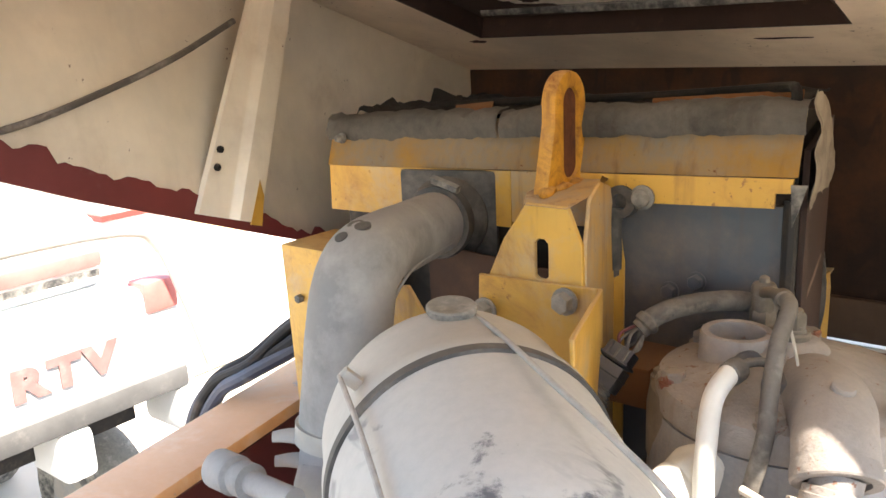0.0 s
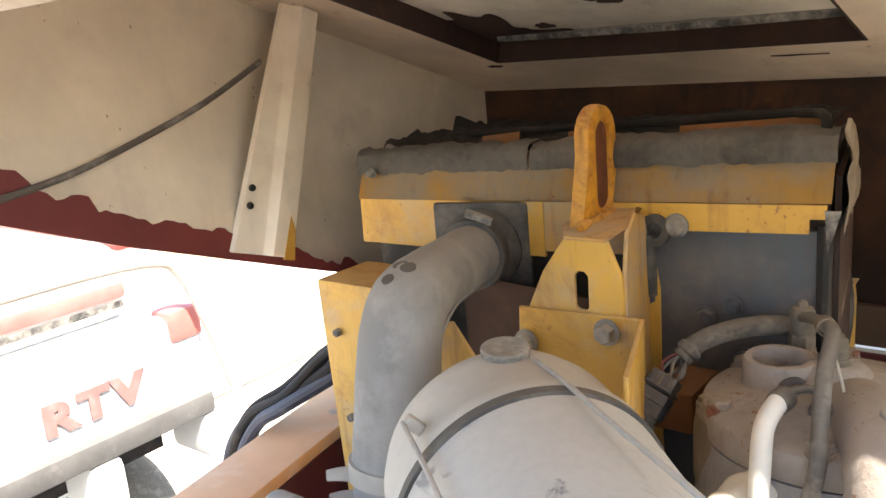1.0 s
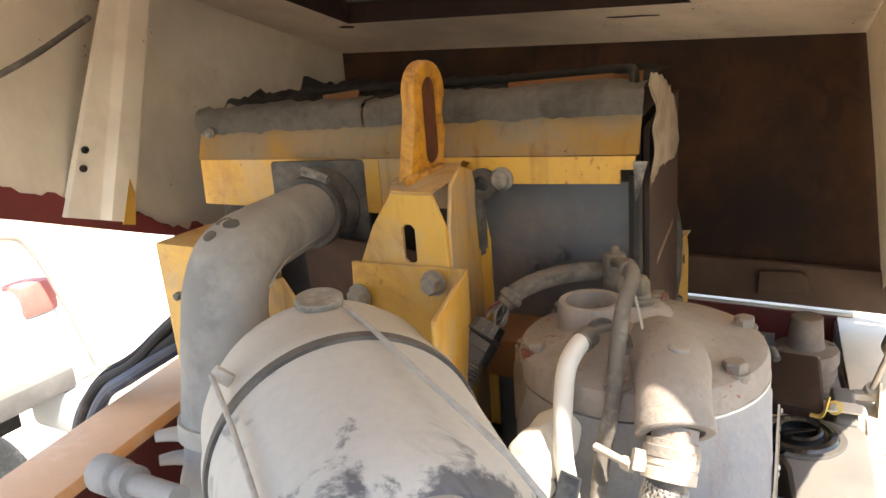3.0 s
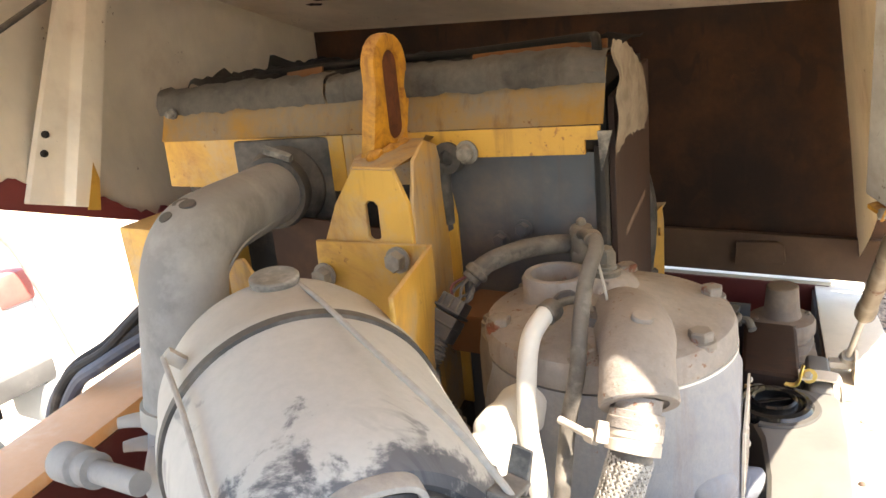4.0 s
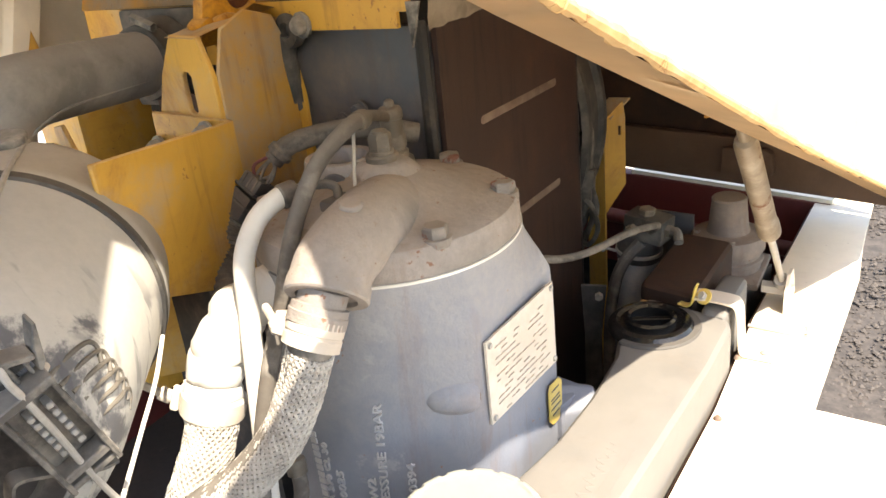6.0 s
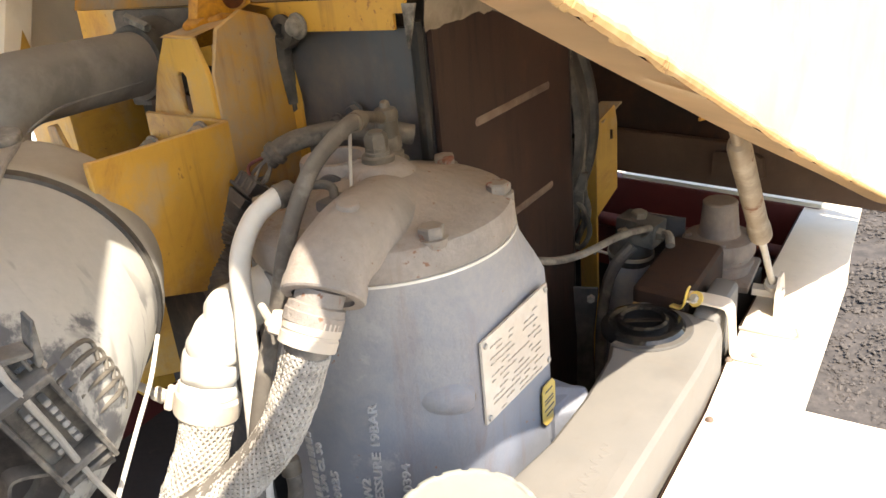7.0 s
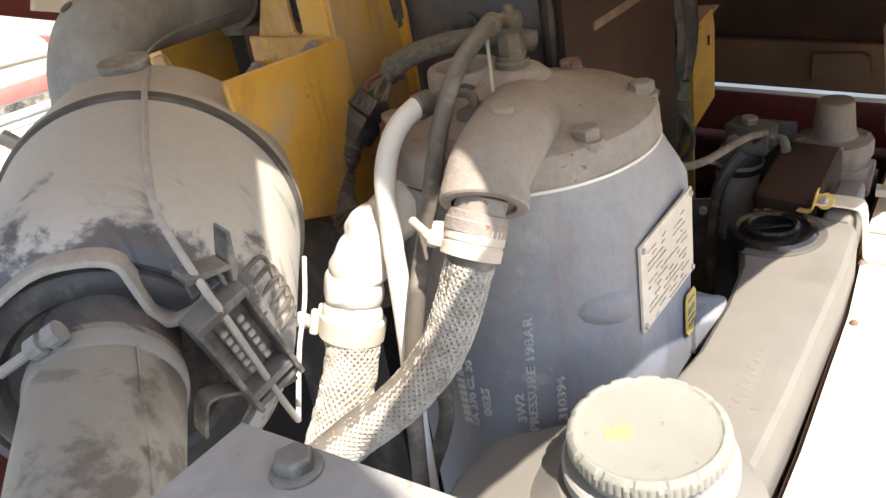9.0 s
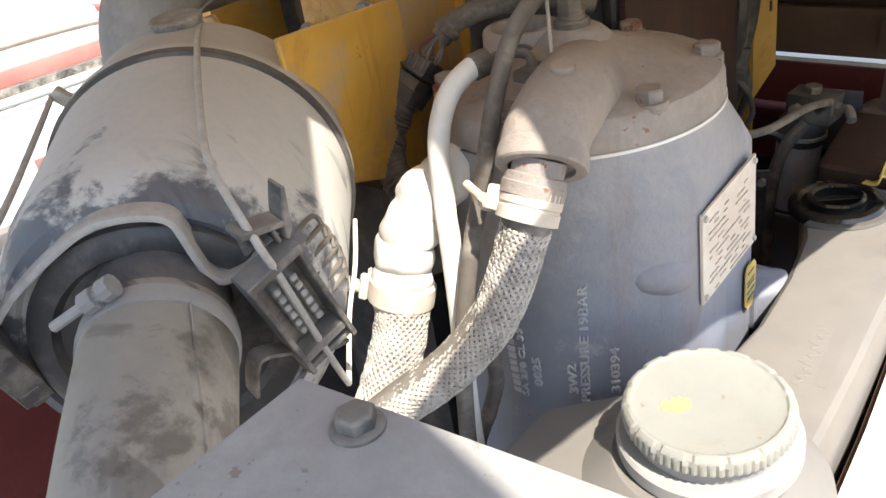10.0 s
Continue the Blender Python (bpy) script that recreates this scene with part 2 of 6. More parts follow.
M["yellow"] = dusty("yellow_paint", (0.67, 0.36, 0.030), (0.46, 0.38, 0.28), 0.30, 0.5, 0.45, rust=0.32, rust_colour=(0.36, 0.17, 0.045), scale=6, speck=0.10, streak=0.45, film=0.14, mottle=0.15, rust_soft=0.30)
M["yellow_dusty"] = dusty("dusty_yellow_paint", (0.63, 0.325, 0.028), (0.42, 0.35, 0.26), 0.52, 0.55, 0.55, rust=0.13, rust_colour=(0.26, 0.10, 0.035), scale=6, streak=0.45, speck=0.1, film=0.22, rust_soft=0.14)
M["yellow_rust"] = dusty("rusty_yellow_paint", (0.68, 0.33, 0.030), (0.46, 0.33, 0.19), 0.15, 0.4, 0.55, rust=0.46, rust_colour=(0.22, 0.075, 0.02), scale=15, streak=0.8, rust_soft=0.30)
M["plastic"] = dusty("dusty_black_plastic", (0.06, 0.06, 0.065), (0.48, 0.462, 0.43), 0.93, 1.0, 0.5, scale=3, mottle=0.10, film=0.8, bump=0.12)
M["filter_front"] = dusty("smeared_dusty_plastic", (0.040, 0.044, 0.062), (0.48, 0.462, 0.43), 0.93, 1.0, 0.45, scale=3, wipe=((-0.08, 0.069, 0.196), (0.767, -0.636, -0.082), 0.10, 0.205), bare=0.84, patchy=0.50, mottle=0.10, film=0.8, swipe=0.55, bump=0.12)
M["duct"] = dusty("dusty_black_rubber", (0.070, 0.058, 0.048), (0.33, 0.305, 0.265), 0.55, 0.75, 0.5, scale=6, mottle=0.12, film=0.5, swipe=0.8, bump=0.15, wipe=((0.042, -0.042, 0.15), (0.86, 0.51, 0.0), 0.0, 0.030), bare=0.62, patchy=0.50)
M["strip"] = dusty("perished_rubber", (0.07, 0.066, 0.06), (0.23, 0.205, 0.175), 0.62, 0.8, 0.9, scale=12, rust=0.05, rust_colour=(0.12, 0.07, 0.04), bump=0.6, streak=0.4)
M["flake"] = dusty("flaking_rust", (0.045, 0.022, 0.015), (0.11, 0.06, 0.04), 0.2, 0.1, 0.9, scale=30, bump=0.8)
M["hatch"] = dusty("stained_white_paint", (0.82, 0.76, 0.64), (0.52, 0.44, 0.35), 0.25, 0.2, 0.6, rust=0.14, scale=9)
M["rust_plate"] = dusty("rusty_brown_plate", (0.22, 0.085, 0.025), (0.18, 0.11, 0.07), 0.3, 0.5, 0.8, rust=0.4, scale=9)
M["letter"] = dusty("dust_caught_lettering", (0.32, 0.34, 0.395), (0.48, 0.465, 0.45), 0.55, 0.9, 0.6, scale=30)
M["loom"] = dusty("grimy_loom", (0.03, 0.026, 0.024), (0.22, 0.19, 0.16), 0.5, 0.7, 0.7, scale=25, film=0.15)
M["plastic_dark"] = dusty("grimy_black_plastic", (0.022, 0.022, 0.026), (0.22, 0.20, 0.185), 0.36, 0.6, 0.4, scale=12, film=0.10, swipe=0.5)
M["pipe"] = dusty("dusty_grey_pipe", (0.075, 0.075, 0.082), (0.34, 0.325, 0.31), 0.62, 0.85, 0.5, scale=5, worn=(0.03, 0.03, 0.032), mottle=0.12, film=0.55, bump=0.12)
M["rubber"] = dusty("dusty_rubber", (0.03, 0.03, 0.03), (0.36, 0.33, 0.29), 0.45, 0.7, 0.75, scale=20)
M["vessel"] = dusty("blue_grey_cast_paint", (0.148, 0.172, 0.230), (0.355, 0.335, 0.325), 0.8, 0.9, 0.45, scale=6, bump=0.6, grain=220, rust=0.05, rust_colour=(0.26, 0.13, 0.08), wipe=((0, 0, 0.66), (0, 0, -1), -0.14, 0.16), bare=0.72, speck=0.08, streak=0.3, worn=(0.27, 0.28, 0.31), rust_soft=0.15)
M["lid"] = dusty("dusty_cast_lid", (0.212, 0.190, 0.178), (0.362, 0.312, 0.278), 0.55, 0.85, 0.6, rust=0.13, rust_colour=(0.22, 0.115, 0.075), scale=10, bump=1.0, grain=170, speck=0.17, rust_soft=0.20, streak=0.35, mottle=0.45)
M["steel"] = dusty("dusty_steel", (0.45, 0.44, 0.42), DUST, 0.45, 0.6, 0.4, metal=0.7, rust=0.06, scale=20)
M["galv"] = dusty("worn_galvanised_plate", (0.365, 0.365, 0.367), (0.272, 0.265, 0.255), 0.5, 0.15, 0.5, metal=0.1, scale=11, rust=0.12, rust_soft=0.3, rust_colour=(0.22, 0.195, 0.165), speck=0.16, swipe=0.5, mottle=0.4)
M["blue_panel"] = dusty("blue_grey_panel", (0.070, 0.076, 0.088), (0.19, 0.155, 0.13), 0.38, 0.5, 0.5, scale=6, rust=0.06, rust_colour=(0.13, 0.08, 0.05), streak=0.35)
M["hose_white"] = dusty("dusty_pale_hose", (0.72, 0.70, 0.66), (0.70, 0.65, 0.58), 0.4, 0.5, 0.6)
M["hose_dark"] = dusty("dusty_dark_hose", (0.055, 0.045, 0.038), (0.31, 0.28, 0.248), 0.4, 0.5, 0.7, film=0.26)
M["tank"] = dusty("beige_plastic_tank", (0.156, 0.148, 0.138), (0.19, 0.175, 0.158), 0.5, 0.5, 0.6, scale=7, rust=0.2, rust_colour=(0.16, 0.135, 0.113), rust_soft=0.4, speck=0.05)
M["cap"] = dusty("greenish_grey_cap", (0.235, 0.243, 0.225), (0.24, 0.235, 0.21), 0.5, 0.4, 0.6, scale=9, rust=0.2, rust_colour=(0.19, 0.165, 0.13), rust_soft=0.35, speck=0.06)
M["braid"] = dusty("dusty_braid", (0.21, 0.19, 0.17), (0.52, 0.485, 0.44), 0.55, 0.8, 0.85, scale=45, bump=0.5)
M["gravel"] = dusty("dark_gravel", (0.036, 0.031, 0.029), (0.088, 0.074, 0.066), 0.5, 0.15, 0.9, scale=16, bump=1.0, grain=60, mottle=0.5)
M["plate"] = dusty("aluminium_name_plate", (0.62, 0.57, 0.50), (0.55, 0.47, 0.39), 0.5, 0.5, 0.5)
M["ink"] = dusty("faded_ink", (0.455, 0.40, 0.34), (0.50, 0.44, 0.365), 0.5, 0.2, 0.7)
M["white"] = dusty("white_vehicle_paint", (0.80, 0.80, 0.78), (0.6, 0.55, 0.48), 0.15, 0.2, 0.4, scale=2)
# black also stands for deep shade in the fills below the engine
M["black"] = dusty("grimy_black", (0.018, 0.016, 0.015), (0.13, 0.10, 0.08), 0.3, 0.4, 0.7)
# pale orange holds the sun on top of the side beam
M["orange"] = dusty("sunlit_orange_beam", (0.95, 0.44, 0.18), (0.96, 0.64, 0.42), 0.4, 0.4, 0.55, scale=5, worn=(0.55, 0.33, 0.25))
M["bolt"] = dusty("rusty_dusty_bolt", (0.17, 0.15, 0.14), (0.30, 0.255, 0.215), 0.5, 0.75, 0.55, metal=0.2, rust=0.48, rust_colour=(0.20, 0.075, 0.045), scale=22)
M["brass"] = dusty("tarnished_brass", (0.125, 0.105, 0.080), (0.25, 0.208, 0.172), 0.4, 0.7, 0.5, metal=0.3, scale=30, rust=0.2, rust_colour=(0.12, 0.06, 0.03))
M["paint_yellow"] = dusty("bright_yellow_paint", (0.80, 0.56, 0.12), DUST, 0.2, 0.2, 0.45)
M["gloss_black"] = dusty("glossy_black_plastic", (0.010, 0.010, 0.010), (0.16, 0.14, 0.12), 0.05, 0.04, 0.10, scale=40, bump=0.04)
M["steel_dull"] = dusty("dull_grey_casting", (0.22, 0.23, 0.25), (0.34, 0.30, 0.26), 0.55, 0.9, 0.55, scale=14)
M["rib"] = dusty("worn_rib_metal", (0.10, 0.055, 0.036), (0.21, 0.155, 0.12), 0.5, 0.6, 0.6, scale=20)
M["red_bright"] = dusty("red_trim", (0.55, 0.05, 0.04), (0.6, 0.5, 0.45), 0.2, 0.2, 0.4)
M["sand"] = dusty("pale_sand", (0.66, 0.59, 0.50), (0.70, 0.63, 0.53), 0.4, 0.3, 0.9, scale=2, bump=0.6, grain=40)
M["hose_blue"] = dusty("blue_black_hose", (0.05, 0.055, 0.085), (0.3, 0.28, 0.26), 0.2, 0.4, 0.5)
M["strip_tan"] = dusty("crumpled_dusty_sheet", (0.17, 0.135, 0.10), (0.28, 0.235, 0.185), 0.5, 0.6, 0.85, scale=18, bump=0.6)
M["bar"] = dusty("dust_coated_bar", (0.12, 0.12, 0.12), (0.42, 0.39, 0.355), 0.85, 0.9, 0.7, scale=25)
M["lug"] = dusty("scuffed_black_moulding", (0.040, 0.038, 0.040), (0.27, 0.245, 0.215), 0.45, 0.7, 0.5, scale=30, film=0.15)
M["rail"] = dusty("dim_brown_rail", (0.10, 0.055, 0.033), (0.15, 0.09, 0.058), 0.4, 0.4, 0.7, rust=0.12, scale=8)
# dark red puts the shade of the beam's inner face into its paint
M["beam_red"] = dusty("shaded_red_beam_side", (0.12, 0.022, 0.02), (0.22, 0.12, 0.09), 0.2, 0.4, 0.55, scale=7)
# brighter copy of the cream, sunlight put into the paint
M["cream_sun"] = dusty("cream_paint_sunlit", (0.88, 0.80, 0.66), (0.80, 0.68, 0.50), 0.25, 0.2, 0.6, scale=6)
# tan stands for the shade on the cheek's lower fold, with some rust
M["tan_edge"] = dusty("shaded_tan_edge", (0.52, 0.38, 0.23), (0.56, 0.42, 0.27), 0.45, 0.3, 0.65, rust=0.08, scale=9)
M["edge_rust"] = dusty("rusted_fold", (0.55, 0.34, 0.14), (0.62, 0.44, 0.24), 0.4, 0.3, 0.7, rust=0.3, rust_colour=(0.28, 0.13, 0.05), scale=40)
M["hole_rust"] = dusty("orange_scale_rust", (0.17, 0.055, 0.02), (0.09, 0.03, 0.018), 0.4, 0.1, 0.9, scale=60, bump=0.9)
M["strut"] = dusty("flaking_strut_paint", (0.20, 0.15, 0.10), (0.42, 0.36, 0.28), 0.3, 0.3, 0.45, rust=0.38, rust_colour=(0.14, 0.07, 0.04), scale=22)
M["breather"] = dusty("brown_dusty_casting", (0.125, 0.105, 0.095), (0.25, 0.20, 0.165), 0.45, 0.7, 0.6, scale=14, speck=0.08, streak=0.4)
M["foam"] = dusty("sooty_foam", (0.010, 0.009, 0.008), (0.05, 0.035, 0.025), 0.3, 0.2, 0.95, scale=9, bump=0.8)
M["ceiling"] = dusty("scuffed_cream_ceiling", (0.86, 0.72, 0.57), (0.60, 0.46, 0.34), 0.22, 0.2, 0.65, rust=0.13, rust_colour=(0.14, 0.06, 0.03), scale=5, speck=0.10)
M["grime"] = dusty("oily_grime", (0.035, 0.033, 0.032), (0.16, 0.142, 0.124), 0.42, 0.6, 0.6, scale=16)
M["post"] = dusty("stained_post_paint", (0.48, 0.44, 0.38), (0.34, 0.29, 0.23), 0.4, 0.3, 0.6, rust=0.3, rust_colour=(0.10, 0.055, 0.035), scale=16, speck=0.1)
M["side_brown"] = dusty("reddish_brown_sheet", (0.036, 0.015, 0.009), (0.11, 0.055, 0.035), 0.28, 0.4, 0.7, rust=0.1, rust_colour=(0.016, 0.007, 0.005), scale=6, speck=0.08, streak=0.9)
# letter red lightened to hold the outdoor glare
M["letter_red"] = dusty("glare_paled_letters", (0.34, 0.18, 0.165), (0.45, 0.33, 0.30), 0.25, 0.3, 0.5)
M["lip"] = dusty("rust_blistered_cream", (0.80, 0.69, 0.55), (0.62, 0.50, 0.38), 0.25, 0.2, 0.6, rust=0.36, rust_colour=(0.42, 0.19, 0.08), scale=5, speck=0.15, streak=0.3)
# orange lightened in the same way, glare as colour
M["pale_band"] = dusty("glare_paled_orange", (0.86, 0.66, 0.40), (0.8, 0.7, 0.55), 0.3, 0.2, 0.5, scale=3)
M["drum"] = dusty("drum_brown_casting", (0.13, 0.10, 0.078), (0.30, 0.25, 0.205), 0.5, 0.8, 0.6, scale=9, bump=0.5, rust=0.08)
M["knob"] = dusty("dusty_bolt_head", (0.13, 0.12, 0.11), (0.36, 0.33, 0.28), 0.6, 0.8, 0.6, scale=30)
# rust brown, darkened for the shade of the recess behind the pipe
M["recess_rust"] = dusty("recess_rust_brown", (0.05, 0.022, 0.012), (0.12, 0.06, 0.032), 0.3, 0.4, 0.8, rust=0.25, rust_colour=(0.09, 0.032, 0.014), scale=9)
# red of band and lamp, paled by painted-in glare
M["red_glare"] = dusty("glare_paled_red", (0.60, 0.19, 0.165), (0.7, 0.4, 0.36), 0.08, 0.1, 0.4)
M["sticker"] = dusty("faded_yellow_sticker", (0.55, 0.40, 0.10), (0.45, 0.38, 0.25), 0.35, 0.3, 0.5, scale=30)
M["stone"] = dusty("grey_brown_stone", (0.054, 0.046, 0.042), (0.094, 0.080, 0.072), 0.5, 0.4, 0.9, scale=9, bump=0.5)
M["bumper"] = dusty("dark_bumper", (0.13, 0.125, 0.12), (0.26, 0.24, 0.22), 0.2, 0.3, 0.5)

# ---- ground and distance ----
GROUND = -0.55
b = B()
bmesh.ops.create_grid(b, x_segments=140, y_segments=140, size=1.0)
for v in b.verts:
    s = v.co.copy()
    v.co = V(math.copysign(abs(s.x) ** 3, s.x) * 400 + 1.0, math.copysign(abs(s.y) ** 3, s.y) * 400 + 1.5, 0)
    v.co.z = GROUND + 0.035 * noise.noise(v.co / 0.7) + 0.02 * noise.noise(v.co * 4.0) - 0.03
solo("ground", b, M["gravel"], "dark stony gravel ground around the machine", "ground", kind="structure")
rnd = random.Random(11)
sv, sf = [], []
for k in range(11000):
    x, y = rnd.uniform(-0.9, 0.5), rnd.uniform(2.1, 5.6)
    r = 0.005 + 0.011 * rnd.random() ** 3
    q = V(x, y, 0)
    z = GROUND + 0.035 * noise.noise(q / 0.7) + 0.02 * noise.noise(q * 4.0) - 0.03 + r * 0.25
    n0, turn = len(sv), rnd.uniform(0, 6.28)
    sv.append((x, y, z + r * rnd.uniform(0.5, 0.9)))
    for i in range(5):
        a = turn + i * 1.2566
        w = r * rnd.uniform(0.75, 1.25)
        sv.append((x + w * math.cos(a), y + w * math.sin(a), z + r * rnd.uniform(-0.15, 0.35)))
    sv.append((x, y, z - r * 0.8))
    for i in range(5):
        sf.append((n0, n0 + 1 + i, n0 + 1 + (i + 1) % 5))
        sf.append((n0 + 6, n0 + 1 + (i + 1) % 5, n0 + 1 + i))
me = bpy.data.meshes.new("loose_stones")
me.from_pydata(sv, [], sf)
me.materials.append(M["stone"])
tagged(new("loose_stones", me), "loose grey-brown stones strewn over the gravel", "gravel", kind="stuff")

# ---- canopy: hinged at the back, propped open ----
SLOPE = -0.285


def ceil_z(y):
    return 1.59 + SLOPE * (y - 1.465)


NC = V(0, -SLOPE, 1).normalized()
LC = V(0, 1, SLOPE).normalized()
canopy = thing("canopy", (-0.5, 2.0, 1.45), "cream sheet-metal engine canopy propped open, rusty and scuffed", "engine cover")
b = B()
O = V(0, 1.465, 1.59)
f = math.sqrt(1 + SLOPE ** 2)
HX = -1.08
y0, y1 = (0.17 - 1.465) * f, (2.03 - 1.465) * f
h0, h1 = (1.05 - 1.465) * f, (1.70 - 1.465) * f
ya, yb = (0.485 - 1.465) * f, (0.64 - 1.465) * f
# unseen front part reaches x 0.90, its slanting edge added to shape the sunlight
slab(b, [(-1.21, y0), (0.90, y0), (0.90, (0.232 - 1.465) * f), (0.65, (0.288 - 1.465) * f), (0.372, (0.446 - 1.465) * f), (0.309, (0.485 - 1.465) * f), (0.20, (0.555 - 1.465) * f), (0.20, yb), (0.345, yb), (0.27, y1), (-1.36, y1)], O, (1, 0, 0), LC, 0.012, holes=[[(HX, h0), (-0.25, h0), (-0.25, h1), (HX, h1)]])
part("roof_sheet", b, M["ceiling"], canopy)
b = B()
slab(b, [(HX - 0.03, h0 - 0.03), (-0.22, h0 - 0.03), (-0.22, h1 + 0.03), (HX - 0.03, h1 + 0.03)], O + NC * 0.05, (1, 0, 0), LC, 0.008)
hatch = part("hatch", b, M["hatch"], canopy, "recessed roof hatch with flaking rust")
for pts in ([(HX, h0), (HX, h1)], [(HX, h1), (-0.25, h1)], [(-0.25, h1), (-0.25, h0)]):
    b = B()
    (xa, ya), (xb, yb) = pts
    d = V(xb - xa, 0, 0) + LC * (yb - ya)
    d.normalize()
    pa, pb = O + V(xa, 0, 0) + LC * ya, O + V(xb, 0, 0) + LC * yb
    slab(b, [(0, 0), ((pb - pa).length, 0), ((pb - pa).length, 0.075), (0, 0.075)], pa, d, NC, 0.006)
    part("hatch_side", b, M["flake"], canopy)
b = B()
tube(b, [O + V(HX + 0.04, 0, 0) + LC * (h1 - 0.06) + NC * 0.046, O + V(-0.6, 0, 0) + LC * (h1 - 0.055) + NC * 0.042, O + V(-0.27, 0, 0) + LC * (h1 - 0.045) + NC * 0.046], 0.010, 10)
part("seal", b, M["rubber"], hatch, "grey rubber seal")
# flaking rust under the hatch and on the roof frame
for k, (x, y, w, h, lift) in enumerate(((HX + 0.08, 1.60, 0.08, 0.14, 0.048), (HX + 0.15, 1.665, 0.15, 0.05, 0.048), (-0.88, 1.585, 0.022, 0.018, 0.048), (-0.94, 1.60, 0.012, 0.012, 0.048), (-0.66, 1.44, 0.05, 0.03, 0.048), (-0.60, 1.40, 0.06, 0.035, 0.048), (-0.53, 1.45, 0.022, 0.02, 0.048), (-0.70, 1.36, 0.08, 0.03, 0.048), (-0.45, 1.37, 0.05, 0.02, 0.048), (-0.33, 1.66, 0.06, 0.012, 0.048), (HX - 0.02, 1.72, 0.02, 0.01, -0.002), (-0.40, 1.77, 0.05, 0.004, -0.002))):
    b = B()
    ring = []
    for i in range(40):
        a = math.tau * i / 40
        r = 1 + 0.55 * noise.noise(V(math.cos(a) * 1.6 + k * 7, math.sin(a) * 1.6, k)) + 0.35 * noise.noise(V(math.cos(a) * 5 + k, math.sin(a) * 5, 3))
        ring.append((x + w * r * math.cos(a), (y - 1.465) * f + h * r * math.sin(a)))
    slab(b, ring, O + NC * lift, (1, 0, 0), LC, -0.0015)
    part("rust_patch", b, M["flake"], canopy, "flaking rust patch", smooth=False)
# left cheek
b = B()
low = [(0.10, 1.545), (0.437, 1.406), (0.704, 1.294), (1.09, 1.151), (1.26, 1.09), (1.62, 0.98), (2.0, 0.93)]
up = [(2.03, ceil_z(2.03)), (0.17, ceil_z(0.17))]
slab(b, low + up, (-1.2, 0, 0), (0, 1, 0), (0, 0, 1), -0.012)
for v in b.verts:
    v.co.x -= max(0, v.co.y - 1.2) * 0.18
part("cheek", b, M["cream"], canopy, "cream inner side panel with scraped lower edge")
b = B()
ragged = []
for i in range(90):
    y = 0.11 + (1.30 - 0.11) * i / 89
    z = np.interp(y, [p[0] for p in low], [p[1] for p in low])
    d = 0.055 + 0.04 * noise.noise(V(y * 9, 3, 0)) + 0.02 * noise.noise(V(y * 37, 1, 0)) - 0.02 * (y > 1.0)
    if y < 0.66:
        d += 0.03
    ragged.append((y, z + d))
slab(b, [(y, np.interp(y, [p[0] for p in low], [p[1] for p in low]) + 0.001) for y in (0.11, 0.437, 0.704, 1.09, 1.26, 1.30)] + ragged[::-1], (-1.1965, 0, 0), (0, 1, 0), (0, 0, 1), -0.003)
part("bare_edge", b, M["maroon"], canopy, "maroon primer where the paint has peeled", smooth=False)
# stiffener post on the left cheek
b = B()
pa, pb = V(-1.198, 1.01, 1.2), V(-1.198, 1.165, 1.675)
side = V(0, 1, -0.326).normalized()
lo_ = [(-0.10, 0.0), (-0.095, 0.010), (-0.028, 0.016), (-0.018, 0.036), (0.035, 0.036), (0.05, 0.0)]
hi_ = [(-0.045, 0.0), (-0.042, 0.008), (-0.022, 0.012), (-0.012, 0.034), (0.03, 0.034), (0.042, 0.0)]
ring0 = [b.verts.new(pa + side * s_ + V(h, 0, 0)) for s_, h in lo_]
ring1 = [b.verts.new(pb + side * s_ + V(h, 0, 0)) for s_, h in hi_]
for i in range(5):
    b.faces.new((ring0[i], ring0[i + 1], ring1[i + 1], ring1[i]))
b.faces.new(ring0[::-1])
b.faces.new(ring1)
soften(b, 0.003)
post = part("stiffener", b, M["cream"], canopy, "folded cream stiffener rail")
for p in ((-1.181, 0.979, 1.345), (-1.181, 0.968, 1.312)):
    b = B()
    lathe(b, [(0, 0), (0.007, 0), (0.007, 0.004), (0.004, 0.005), (0.004, 0.001), (0, 0.001)], frame_on(p, (1, -0.25, 0)), 12)
    part("rivet_hole", b, M["black"], post)
b = B()
slab(b, [(0, 0), (0.028, 0), (0.022, 0.06), (0.006, 0.09)], (-1.164, 1.018, 1.192), (0, 1, -0.3), (0, 0.32, 1), 0.003)
part("end_tab", b, M["yellow"], post, "yellow paint at the foot")
b = B()
tube(b, [(-1.195, 1.053, 1.579), (-1.185, 0.9, 1.515), (-1.188, 0.75, 1.465), (-1.19, 0.62, 1.43), (-1.19, 0.45, 1.405)], 0.006, 8)
part("cable", b, M["hose_dark"], canopy, "thin dark cable slung along the side panel")
# front lip
b = B()
lip = [(0.038, 1.6075), (0.050, 1.6030), (0.066, 1.6075), (0.078, 1.63), (0.13, 1.80), (0.175, 1.95), (0.165, 1.965), (0.105, 1.84), (0.036, 1.66)]
r0 = [b.verts.new(V(-1.21, y, z)) for y, z in lip]
# right end carried on unseen, along the added shading edge of the roof
r1 = [b.verts.new(V(0.90, y, z)) for y, z in lip]
for i in range(len(lip)):
    j = (i + 1) % len(lip)
    b.faces.new((r0[i], r0[j], r1[j], r1[i]))
b.faces.new(r0[::-1])
b.faces.new(r1)
soften(b, 0.004)
